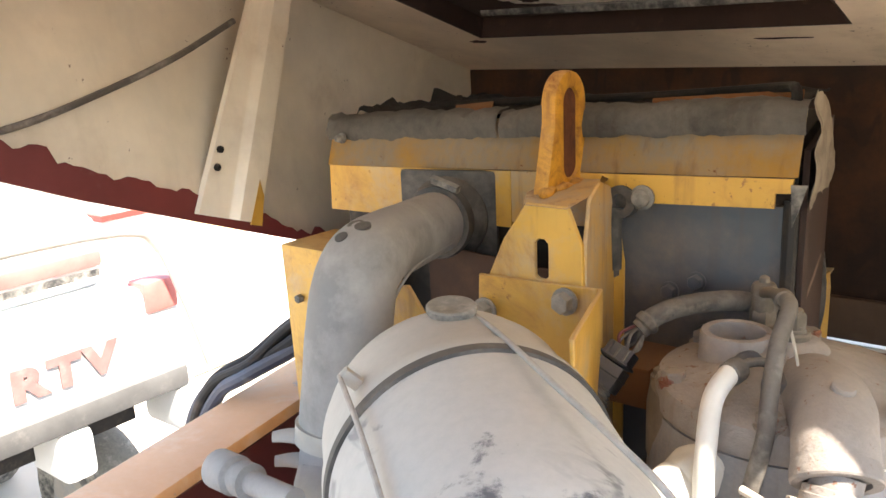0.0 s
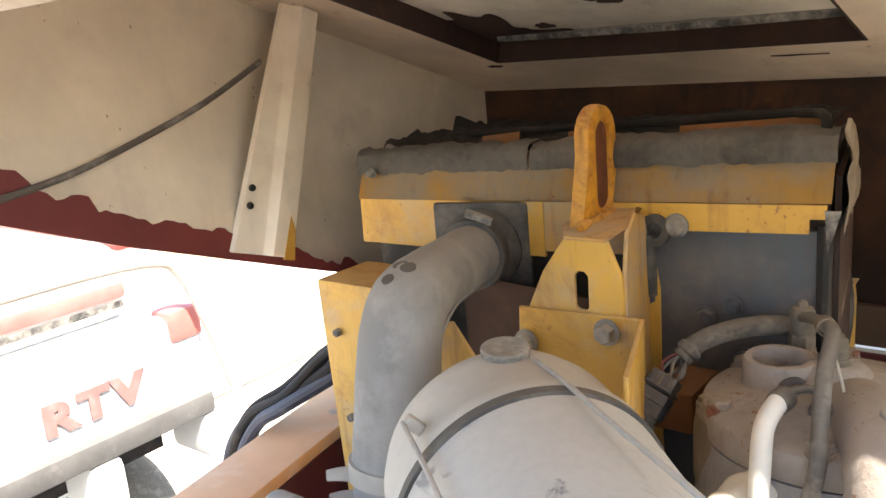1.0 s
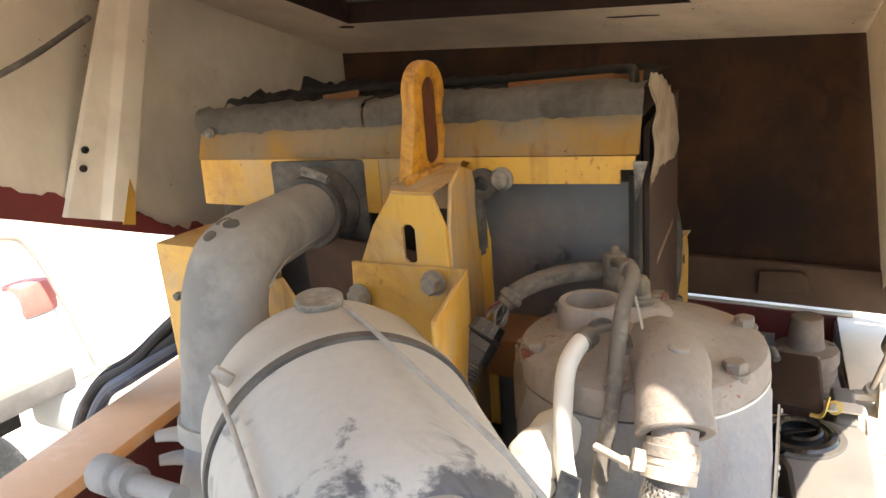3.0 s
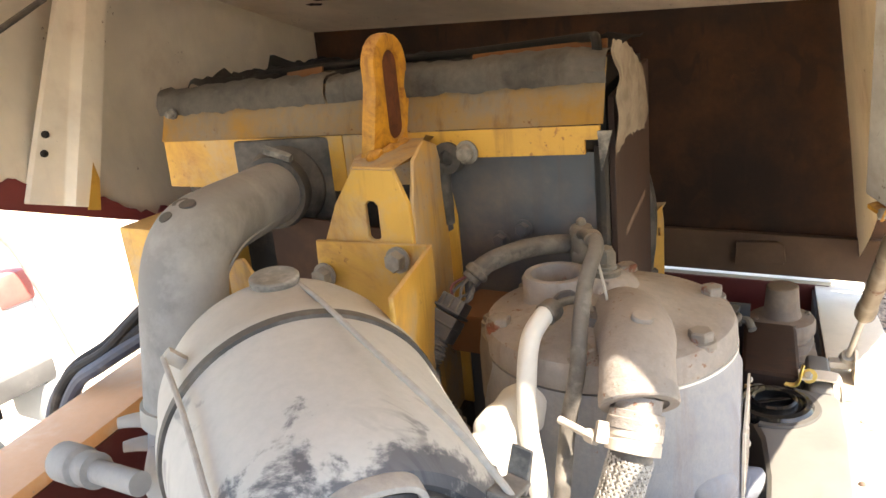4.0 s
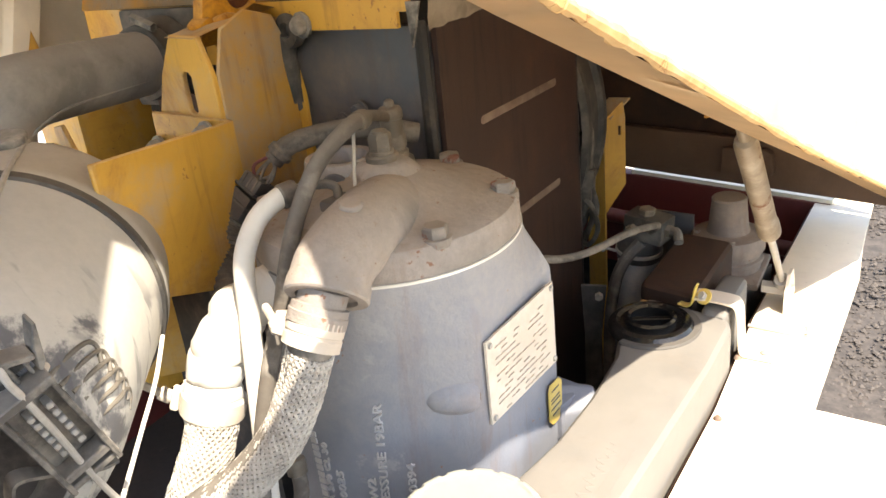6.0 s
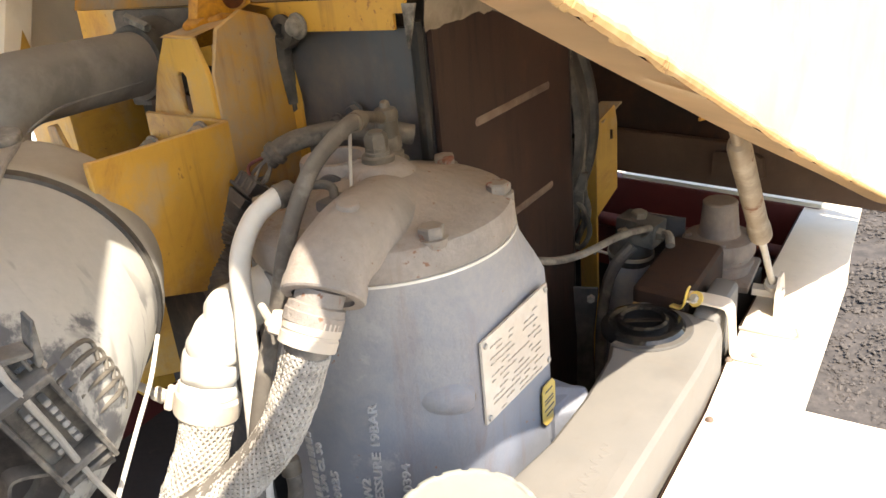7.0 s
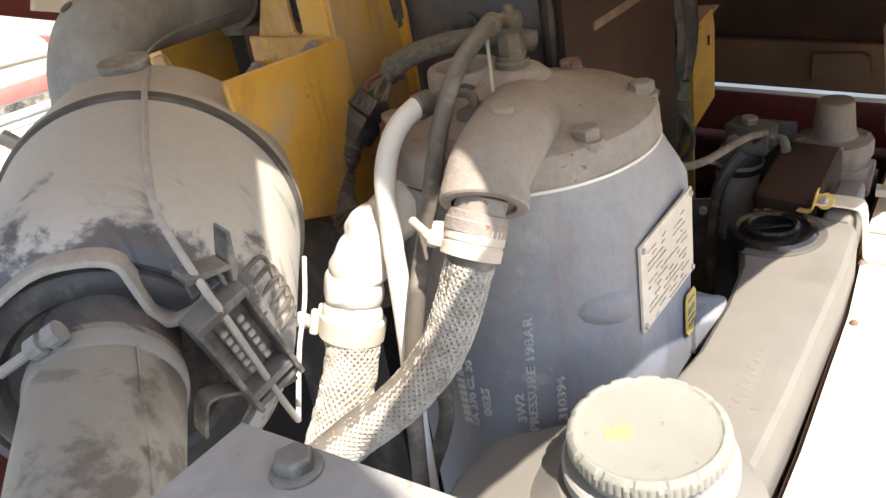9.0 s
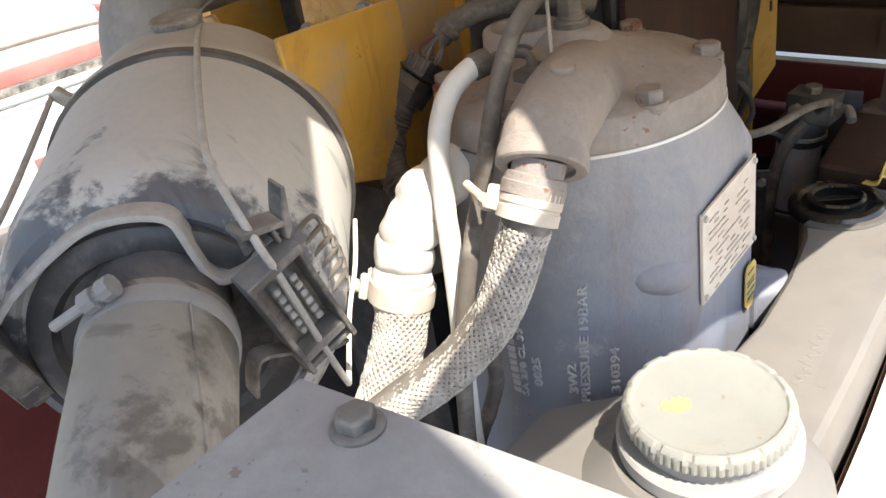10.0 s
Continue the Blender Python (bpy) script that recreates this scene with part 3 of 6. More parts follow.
part("front_lip", b, M["lip"], canopy, "rolled cream front edge with rust showing through")
# rear wall of the canopy
b = B()
slab(b, [(-1.4, 0.88), (0.20, 0.88), (0.23, 1.46), (-1.40, 1.46)], (0, 2.02, 0), (1, 0, 0), (0, 0, 1), -0.012)
part("rear_sheet", b, M["dark_brown"], canopy, "soot-brown rear inner panel")
b = B()
block(b, (-1.4, 1.985, 0.811), (0.225, 2.008, 0.912))
soften(b, 0.006)
part("rear_rail", b, M["rail"], canopy, "dim brown rear cross rail")
b = B()
slab(b, [(-0.152, 0.838), (-0.046, 0.846), (-0.040, 0.852), (-0.046, 0.892), (-0.06, 0.90), (-0.150, 0.895)], (0, 1.965, 0), (1, 0, 0), (0, 0, 1), -0.018)
soften(b, 0.004)
part("hinge_foot", b, M["rail"], canopy, "rust-yellow hinge foot")
# right cheek, with a flange folded inwards along its lower edge
fold = [V(0.375, 0.46, 1.4875), V(0.350, 0.628, 1.4161), V(0.348, 0.64, 1.411), V(0.325, 0.80, 1.343), V(0.269, 1.2, 1.173), V(0.262, 1.45, 1.060), V(0.256, 1.72, 0.938), V(0.250, 1.86, 0.880)]
inner = [V(0.353, 0.46, 1.479), V(0.3204, 0.628, 1.409), V(0.318, 0.64, 1.404), V(0.288, 0.80, 1.339), V(0.213, 1.2, 1.178), V(0.218, 1.45, 1.062), V(0.228, 1.72, 0.932), V(0.232, 1.84, 0.885)]
b = B()
lo = [b.verts.new(p) for p in fold]
# ahead of y 0.635 the panel is unseen, raised to shade the braided hose
hi = [b.verts.new(V(p.x - 0.012, p.y + 0.03, ceil_z(p.y + 0.03) + 0.006 if p.y > 0.635 else 1.650)) for p in fold]
for i in range(len(lo) - 1):
    b.faces.new((lo[i], lo[i + 1], hi[i + 1], hi[i]))
q = [b.verts.new(V(0.225, 2.03, ceil_z(2.03))), b.verts.new(V(0.235, 1.97, 0.90))]
b.faces.new((lo[-1], q[1], q[0], hi[-1]))
bmesh.ops.solidify(b, geom=b.faces[:], thickness=0.004)
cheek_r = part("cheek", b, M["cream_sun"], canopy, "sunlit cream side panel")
b = B()
fi = spline(inner, 4)
fo = spline(fold, 4)
va, vb = [b.verts.new(p) for p in fi], [b.verts.new(p - V(0, 0, 0.004)) for p in fo]
for i in range(len(va) - 1):
    b.faces.new((va[i], va[i + 1], vb[i + 1], vb[i]))
bmesh.ops.solidify(b, geom=b.faces[:], thickness=0.004)
part("edge_flange", b, M["tan_edge"], cheek_r, "lower fold in tan, its shade put into the colour")
b = B()
tube(b, [p + V(0.001, 0, 0) for p in fold], lambda k: 0.004 + 0.0025 * noise.noise(V(k * 60, 0, 0)), 8, step=24)
part("rolled_edge", b, M["edge_rust"], cheek_r, "worn fold of the lower edge")
b = B()
rows_ = []
for i in range(13):
    k = i / 12
    y = 1.34 + 0.664 * k
    bulge = 0.008 * math.sin(k * math.pi)
    zb = 1.21 + (0.862 - 1.21) * k
    rows_.append([b.verts.new(V(0.166 + (0.108 - 0.166) * k + bulge, y, zb)), b.verts.new(V(0.160 + (0.075 - 0.160) * k + bulge, y, (zb + ceil_z(y)) / 2)), b.verts.new(V(0.150 + (0.038 - 0.150) * k, y, ceil_z(y) - 0.003))])
for p, q in zip(rows_, rows_[1:]):
    for i in range(2):
        b.faces.new((p[i], q[i], q[i + 1], p[i + 1]))
bmesh.ops.solidify(b, geom=b.faces[:], thickness=0.003)
part("inner_liner", b, M["cream"], canopy, "dim cream inner side lining")
# post at the right with holes
b = B()
m = frame_on((0.182, 1.213, 1.222), V(0.0, -0.13, 0.5), (1, 0.75, 0.2))
block(b, (-0.022, -0.022, 0), (0.050, 0.03, 0.47), m)
soften(b, 0.004)
postr = part("stiffener", b, M["post"], canopy, "cream stiffener post with bolt holes")
for k in range(8):
    b = B()
    lathe(b, [(0, 0), (0.008, 0), (0.008, 0.003), (0, 0.002)], m @ frame_on((0.012, -0.0225, 0.05 + k * 0.040), (0, -1, 0)), 14)
    part("bolt_hole", b, M["black"], postr)

b = B()
slab(b, [(-0.03, -0.02), (0.05, -0.02), (0.055, 0.0), (0.03, 0.012), (-0.03, 0.012)], m @ V(0, 0, -0.004), m.to_3x3() @ V(1, 0, 0), m.to_3x3() @ V(0, 1, 0), -0.006)
part("foot_plate", b, M["yellow_rust"], postr, "rusty yellow foot plate")

# ---- gas strut ----
strut = thing("gas_strut", (0.118, 1.6, 0.79), "chrome gas strut holding the canopy open above the sill", "gas strut")
sa, sb = V(0.118, 1.605, 0.80), V(0.195, 1.20, 1.205)
sd = (sb - sa).normalized()
b = B()
tube(b, [sa, sa + sd * 0.24], 0.0055, 12, step=0)
part("rod", b, M["steel"], strut, "bare steel rod")
b = B()
lathe(b, [(0, 0.225), (0.0150, 0.225), (0.0165, 0.230), (0.0165, 0.262), (0.0145, 0.265), (0.0145, 0.50), (0.012, 0.512), (0.007, 0.516), (0.007, 0.56), (0, 0.56)], frame_on(sa, sd), 20)
part("cylinder", b, M["strut"], strut, "paint-spattered cylinder")
b = B()
lathe(b, [(0, -0.03), (0.012, -0.03), (0.015, 0), (0.012, 0.022), (0.0, 0.022)], frame_on(sa, sd), 14)
hexa(b, frame_on(sa + V(-0.03, -0.01, -0.008), (1, 0.2, 0)), 0.02, 0, 0.05)
part("ball_joint", b, M["steel"], strut)
b = B()
slab(b, [(-0.03, -0.045), (0.03, -0.045), (0.03, 0.0), (0.012, 0.03), (-0.012, 0.03), (-0.03, 0.0)], sa + V(0.012, -0.01, 0), (-0.16, 0.985, 0), (0, 0, 1), 0.005)
part("bracket", b, M["cream_rust"], strut)

b = B()
strip(b, [sb + V(-0.022, -0.012, -0.004), sb + V(-0.020, -0.012, 0.018), sb + V(0.012, 0.002, 0.020), sb + V(0.014, 0.002, -0.002)], 0.026, 0.003, (0.3, 0.9, 0.1), step=0)
clevis = part("clevis", b, M["yellow_rust"], strut, "rusty yellow clevis", smooth=False)
b = B()
hexa(b, frame_on(sb + V(-0.022, -0.012, 0.003), (-0.9, -0.3, 0.1)), 0.014, 0, 0.008)
lathe(b, [(0.004, -0.04), (0.004, 0)], frame_on(sb + V(-0.022, -0.012, 0.003), (-0.9, -0.3, 0.1)), 10)
part("pin", b, M["knob"], clevis)

# ---- machine frame ----
SD = V(-0.16, 0.987, 0)
SX = V(0.987, 0.16, 0)
b = B()
sill_in = [V(0.262, 0.5, 0), V(0.240, 0.66, 0), V(0.2165, 0.84, 0), V(0.1985, 0.985, 0), V(0.1555, 1.265, 0), V(0.128, 1.396, 0), V(0.100, 1.53, 0), V(0.0, 2.16, 0)]
outline = [(p.x, p.y) for p in sill_in] + [(0.108, 2.16), (0.19, 1.75), (0.199, 1.57), (0.247, 1.333), (0.60, 1.38), (0.74, 0.55)]
slab(b, outline, (0, 0, 0.757), (1, 0, 0), (0, 1, 0), 0.008)
soften(b, 0.002)
sill = thing("frame_sill", (0.2, 1.2, 0.3), "sunlit cream sheet-metal sill with rivets", "sill", kind="structure")
part("sill_top", b, M["cream"], sill)
b = B()
for p, q in zip(sill_in, sill_in[1:]):
    d = (q - p).normalized()
    slab(b, [(0, 0), ((q - p).length, 0), ((q - p).length, 0.4), (0, 0.4)], p + V(0, 0, 0.355), d, (0, 0, 1), -0.006)
# dark brown puts the shade of the gap into the cream skirt's colour
part("inner_skirt", b, M["dark_brown"], sill)
b = B()
block(b, (-0.02, -0.4, -0.24), (0.0, 0.92, -0.002), Matrix.Translation((0.222, 1.333, 0.757)) @ frame_on((0, 0, 0), (0, 0, 1), SX).to_3x3().to_4x4())
part("outer_skirt", b, M["cream"], sill)
for x, y in ((0.168, 1.246), (0.129, 1.403)):
    b = B()
    lathe(b, [(0, 0.0055), (0.003, 0.005), (0.0055, 0.002), (0.006, 0)], Matrix.Translation((x, y, 0.765)), 14)
    part("rivet", b, M["rib"], sill, "rust-stained rivet")
b = B()
p0 = V(0.105, 1.50, 0.768)
tube(b, [p0 + V(0, 0, 0), p0 + V(0.03, 0.003, 0.0), p0 + V(0.085, 0.012, 0.0), p0 + V(0.085, 0.012, 0.018)], 0.003, 8, step=3)
part("hook", b, M["steel"], sill, "bent wire hook")
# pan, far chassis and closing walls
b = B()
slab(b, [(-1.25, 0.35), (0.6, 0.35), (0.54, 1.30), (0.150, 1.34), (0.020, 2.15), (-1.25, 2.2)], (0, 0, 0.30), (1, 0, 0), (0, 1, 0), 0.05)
solo("base_pan", b, M["black"], "added black base pan closing the floor below the engine", "machine floor", kind="structure")
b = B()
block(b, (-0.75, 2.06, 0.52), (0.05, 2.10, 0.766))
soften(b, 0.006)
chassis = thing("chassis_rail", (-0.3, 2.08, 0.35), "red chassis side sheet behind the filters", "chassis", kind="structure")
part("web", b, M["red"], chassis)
# added to stop the bright yard showing through the rear gap
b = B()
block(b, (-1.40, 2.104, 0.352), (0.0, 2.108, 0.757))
part("back_sheet", b, M["black"], chassis, "added black sheet closing the rear gap")
b = B()
tube(b, [(-0.75, 2.035, 0.66), (0.05, 2.035, 0.66)], 0.018, 12, step=0)
part("bead", b, M["red"], chassis)
b = B()
# pale colour stands for the light seen in the slot below the rear rail
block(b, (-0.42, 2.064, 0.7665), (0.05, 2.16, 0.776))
part("flange", b, M["cream_sun"], chassis, "pale strip standing for the bright slot below the rear rail")
b = B()
bmx = frame_on((-1.13, 0.64, 0.80), (0, 0, 1), V(-0.2, 0.98, 0))
beam = thing("side_beam", (-1.13, 0.64, 0.35), "orange side beam, sunlit top and shaded red inner face in its colours", "chassis beam", kind="structure")
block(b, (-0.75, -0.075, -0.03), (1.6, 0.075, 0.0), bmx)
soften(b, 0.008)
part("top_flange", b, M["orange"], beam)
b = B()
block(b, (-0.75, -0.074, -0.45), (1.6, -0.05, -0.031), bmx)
part("web", b, M["beam_red"], beam, "web in a dark red that carries its shade")

# ---- cooler housing with yellow cladding ----
FY = 1.1
house = thing("cooler_housing", (-0.6, 1.4, 0.35), "dusty yellow and blue-grey cooler housing with torn foam on top", "machine housing")
sdir = V(-0.17, 0.985, 0)
b = B()
pts = [V(-1.0, FY + 0.03, 0), V(-0.175, FY + 0.03, 0), V(-0.175, FY + 0.03, 0) + sdir * 0.42, V(-1.08, FY + 0.44, 0)]
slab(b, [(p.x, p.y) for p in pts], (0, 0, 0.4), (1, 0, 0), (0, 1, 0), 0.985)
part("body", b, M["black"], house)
b = B()
slab(b, [(-0.47, 0.75), (-0.172, 0.75), (-0.172, 1.30), (-0.47, 1.30)], (0, FY + 0.014, 0), (1, 0, 0), (0, 0, 1), -0.012)
soften(b, 0.002)
part("blue_panel", b, M["blue_panel"], house, "blue-grey front panel")
b = B()
slab(b, [(0, 0.5), (0.43, 0.5), (0.43, 1.375), (0.0, 1.375)], V(-0.168, FY + 0.02, 0), sdir, (0, 0, 1), 0.008)
side = part("side_panel", b, M["side_brown"], house, "soot-brown side panel with pressed ribs")
for z0, z1 in ((1.152, 1.147), (1.325, 1.32), (0.98, 0.975)):
    b = B()
    e = [V(-0.160, FY + 0.02, 0) + sdir * s_ + V(0, 0, z) for s_, z in ((0.10, z0), (0.345, z1))]
    u_ = (e[1] - e[0]).normalized()
    tube(b, [e[0] - u_ * 0.008, e[0] - u_ * 0.005, e[0], e[1], e[1] + u_ * 0.005, e[1] + u_ * 0.008], lambda k: 0.004 if k in (0.0, 1.0) else (0.0085 if k in (0.2, 0.8) else 0.0105), 16, step=0)
    for v in b.verts:
        off = (v.co - e[0]).dot(V(0.985, 0.17, 0))
        v.co -= V(0.985, 0.17, 0) * (off * 0.62 + 0.003)
    part("pressed_rib", b, M["rib"], side, "pressed rib worn to dusty metal")
shroud = frame_on(V(-0.58, FY + 0.42, 1.03), sdir)
b = B()
lathe(b, [(0.34, 0.0), (0.352, 0.004), (0.352, 0.02), (0.342, 0.025), (0.335, 0.09), (0.345, 0.095), (0.345, 0.11), (0.30, 0.115), (0.0, 0.115)], shroud, 72)
part("fan_shroud", b, M["grime"], house, "dusty round fan shroud")
b = B()
tube(b, [V(-0.172, FY + 0.02, 0.55) + sdir * 0.44, V(-0.172, FY + 0.02, 1.37) + sdir * 0.44], 0.010, 8, step=0)
part("edge_channel", b, M["black"], house)
b = B()
tube(b, [V(-0.176, FY + 0.012, 0.8), V(-0.176, FY + 0.012, 1.31)], 0.009, 8, step=0)
rough_up(b, 0.004, 0.03)
part("corner_seam", b, M["black"], house, "torn black corner tape")
# yellow upper cladding, three folds
b = B()
xs = [-1.005 + 0.84 * i / 40 for i in range(41)]
rows_ = []
for x in xs:
    w = 0.004 * noise.noise(V(x * 9, 0, 0))
    k = (x + 1.005) / 0.84
    rows_.append([b.verts.new(V(x, y + w, z + k * s)) for y, z, s in ((FY - 0.012, 1.310, 0.034), (FY + 0.004, 1.358, 0.041), (FY + 0.014, 1.385, 0.043))])
for p, q in zip(rows_, rows_[1:]):
    for i in range(2):
        b.faces.new((p[i], q[i], q[i + 1], p[i + 1]))
bmesh.ops.solidify(b, geom=b.faces[:], thickness=0.004)
part("upper_cladding", b, M["yellow_dusty"], house, "dust-caked yellow top band")
b = B()
slab(b, [(-1.008, 1.225), (-0.60, 1.232), (-0.60, 1.324), (-1.005, 1.309)], (0, FY - 0.008, 0), (1, 0, 0), (0, 0, 1), -0.006)
part("left_cladding", b, M["yellow"], house)
b = B()
slab(b, [(-0.62, 1.24), (-0.43, 1.25), (-0.43, 1.331), (-0.62, 1.323)], (0, FY - 0.006, 0), (1, 0, 0), (0, 0, 1), -0.006)
part("middle_cladding", b, M["yellow_dusty"], house)
b = B()
slab(b, [(-0.365, 1.294), (-0.192, 1.302), (-0.192, 1.322), (-0.172, 1.323), (-0.17, 1.342), (-0.50, 1.329), (-0.50, 1.308), (-0.42, 1.312), (-0.40, 1.311), (-0.385, 1.296)], (0, FY - 0.012, 0), (1, 0, 0), (0, 0, 1), -0.005)
part("lower_cladding", b, M["yellow"], house)
# rubber strip, in two lengths, drooping
for x0, x1 in ((-1.005, -0.625), (-0.62, -0.16)):
    b = B()
    n = 60
    rr = []
    for i in range(n + 1):
        x = x0 + (x1 - x0) * i / n
        k = (x + 1.0) / 0.84
        zt = 1.399 + 0.043 * k + 0.009 * noise.noise(V(x * 14, 2, 0)) + 0.006 * noise.noise(V(x * 50, 2, 0))
        zb = 1.356 + 0.042 * k + 0.005 * noise.noise(V(x * 24, 5, 0)) + 0.003 * noise.noise(V(x * 70, 5, 0))
        yy = FY - 0.006 + 0.006 * noise.noise(V(x * 8, 7, 0))
        rr.append([b.verts.new(V(x, yy + dy, z)) for dy, z in ((0, zb), (-0.004, zb * 0.6 + zt * 0.4), (0.003, zb * 0.15 + zt * 0.85), (0.012, zt), (0.04, zt + 0.002))])
    for p, q in zip(rr, rr[1:]):
        for i in range(4):
            b.faces.new((p[i], q[i], q[i + 1], p[i + 1]))
    bmesh.ops.solidify(b, geom=b.faces[:], thickness=0.006)
    part("rubber_strip", b, M["strip"], house, "perished grey rubber strip")
# torn foam and rusty tray behind the strip
b = B()
bmesh.ops.create_grid(b, x_segments=70, y_segments=24, size=1.0)
for v in b.verts:
    x, y = v.co.x * 0.40 - 0.60, v.co.y * 0.20 + FY + 0.27
    v.co = V(x - (y - FY) * 0.1, y, 1.385 + 0.045 * (x + 1.0) + (0.5 + 3.0 * max(0, -0.76 - x)) * (0.022 * noise.noise(V(x * 16, y * 16, 0)) + 0.018 * noise.noise(V(x * 45, y * 45, 4)) + 0.05 * max(0, -0.76 - x)))
part("torn_foam", b, M["foam"], house, "torn black foam insulation")
for x0, x1 in ((-0.42, -0.20), (-0.80, -0.72), (-0.62, -0.57)):
    b = B()
    slab(b, [(x0, -0.03), (x1, -0.03), (x1, 0.018), (x0, 0.013)], (0, FY + 0.12, 1.434), (1, 0, 0.045), (0, 0.3, 1), 0.004)
    part("tray_edge", b, M["rust_plate"], house, "rusty orange tray edge")
b = B()
tube(b, [(-0.96, FY + 0.22, 1.398), (-0.75, FY + 0.22, 1.410), (-0.5, FY + 0.21, 1.422), (-0.32, FY + 0.18, 1.436), (-0.22, FY + 0.10, 1.448), (-0.185, FY + 0.03, 1.450), (-0.18, FY + 0.015, 1.42)], 0.007, 10)
part("lid_seal", b, M["foam"], house, "black rubber lid seal")
# draped corner cloth at the right
b = B()
bmesh.ops.create_grid(b, x_segments=12, y_segments=30, size=0.5)
for v in b.verts:
    a, c = v.co.x + 0.5, v.co.y + 0.5
    p = V(-0.165, FY + 0.000, 0) + sdir * (c * 0.34)
    zt = 1.452 - 0.03 * c - 0.05 * c * c + 0.006 * noise.noise(V(c * 22, 4, 4))
    v.co = p + V(0.013 + 0.005 * math.sin(a * 3) + 0.007 * noise.noise(V(a * 5, c * 8, 9)), 0, zt - a * (0.15 - 0.05 * c) + 0.006 * noise.noise(V(c * 9, 1, 1)))
bmesh.ops.solidify(b, geom=b.faces[:], thickness=0.004)
part("corner_flap", b, M["strip_tan"], house, "crumpled dusty corner flap")
b = B()
slab(b, [(0, 0), (0.02, 0.0), (0.012, -0.03), (0.004, -0.055)], V(-0.172, FY - 0.016, 1.335), (1, 0.1, 0), (0, 0, 1), -0.004)
part("torn_tip", b, M["rubber"], house)
# bolts and a lug on the front
for x, z, r in ((-0.372, 1.302, 0.013), (-0.96, 1.362, 0.007)):
    b = B()
    lathe(b, [(0, 0.014), (r * 0.7, 0.013), (r, 0.008), (r, 0), (r * 1.4, 0), (r * 1.4, -0.004)], frame_on((x, FY - 0.018, z), (0, -1, 0)), 14)
    part("bolt", b, M["rubber"], house)
for x, z in ((-0.296, 1.185), (-0.335, 1.165), (-0.28, 1.11), (-0.42, 1.185)):
    b = B()
    hexa(b, frame_on((x, FY + 0.002, z), (0, -1, 0)), 0.019, 0, 0.012)
    lathe(b, [(0, 0.002), (0.014, 0.002), (0.014, -0.001)], frame_on((x, FY + 0.002, z), (0, -1, 0)), 16)
    part("bolt", b, M["blue_panel"], house)
b = B()
tube(b, [(-0.415, FY - 0.01, 1.285), (-0.42, FY - 0.012, 1.25), (-0.42, FY - 0.004, 1.19)], 0.014, 10)
lathe(b, [(0, 0), (0.024, 0), (0.024, 0.016), (0.012, 0.018), (0.012, 0.006), (0, 0.006)], frame_on((-0.405, FY - 0.004, 1.292), (0, -1, 0.1)), 20)
part("pipe_stub", b, M["grime"], house, "black pipe stub")
b = B()
slab(b, [(-0.74, 0.78), (-0.50, 0.78), (-0.50, 1.185), (-0.74, 1.20)], (0, FY - 0.05, 0), (1, 0, 0), (0, 0, 1), -0.004)
part("rusty_plate", b, M["recess_rust"], house, "rust-brown plate below the intake flange")
b = B()
block(b, (-0.372, 0.985, 1.028), (-0.312, 1.088, 1.088))
soften(b, 0.005)
part("rusty_stop", b, M["rust_plate"], house, "rusty orange steel stop")
# yellow bracket at the far corner
ybr = thing("yellow_bracket", (-0.29, 1.83, 0.6), "yellow folded sheet bracket with a slot", "bracket")
b = B()
slab(b, [(-0.01, 0.80), (0.035, 0.86), (0.035, 1.0), (0.03, 1.035), (-0.01, 1.0)], (-0.292, 1.745, 0), V(0.6, 0.8, 0), (0, 0, 1), 0.004, holes=[[(0.020, 0.965), (0.026, 0.965), (0.026, 0.985), (0.020, 0.985)]])
part("plate", b, M["yellow"], ybr)
b = B()
slab(b, [(0, 0.36), (0.055, 0.36), (0.055, 1.0), (0, 1.0)], (-0.298, 1.737, 0), V(-0.9, 0.3, 0), (0, 0, 1), 0.004)
part("fold", b, M["yellow"], ybr)
b = B()
slab(b, [(0, 0), (0.06, -0.0), (0.05, 0.04), (0, 0.04)], (-0.285, 1.745, 1.0), V(0.3, 0.9, 0.6), V(-1, 0, 0.1), 0.004)
part("top_fold", b, M["yellow_dusty"], ybr)

# ---- yellow box below the intake pipe ----
box = thing("yellow_box", (-0.85, 1.0, 0.6), "yellow sheet-metal box with dusty top and small bolts", "metal box")
b = B()
block(b, (-1.0, 0.95, 0.60), (-0.835, 1.088, 1.189))
for v in b.verts:
    if v.co.z < 0.9:
        v.co.x += 0.02 if v.co.x < -0.9 else 0.0
soften(b, 0.006)
part("shell", b, M["yellow"], box)
for p in ((-0.955, 0.948, 1.095), (-0.945, 0.948, 0.93)):
    b = B()
    hexa(b, frame_on(p, (0, -1, 0)), 0.014, 0, 0.01)
    part("bolt", b, M["rubber"], box)

# ---- intake pipe ----
pipe = thing("intake_pipe", (-0.62, 0.73, 0.95), "dust-covered grey air intake pipe with a wide elbow", "pipe")
PR = 0.050
leg = [(-0.624, 0.706, 1.02), (-0.617, 0.716, 1.10), (-0.612, 0.724, 1.165), (-0.609, 0.731, 1.210), (-0.612, 0.750, 1.243), (-0.622, 0.788, 1.257), (-0.638, 0.840, 1.257), (-0.655, 0.897, 1.254), (-0.685, 0.99, 1.248), (-0.70, 1.04, 1.244)]
b = B()
tube(b, leg, lambda k: 0.0575 - 0.0075 * min(1, max(0, k - 0.25) * 2.2) + 0.0015 * noise.noise(V(k * 9, 0, 5)), 40, step=8)
part("tube", b, M["pipe"], pipe)
b = B()
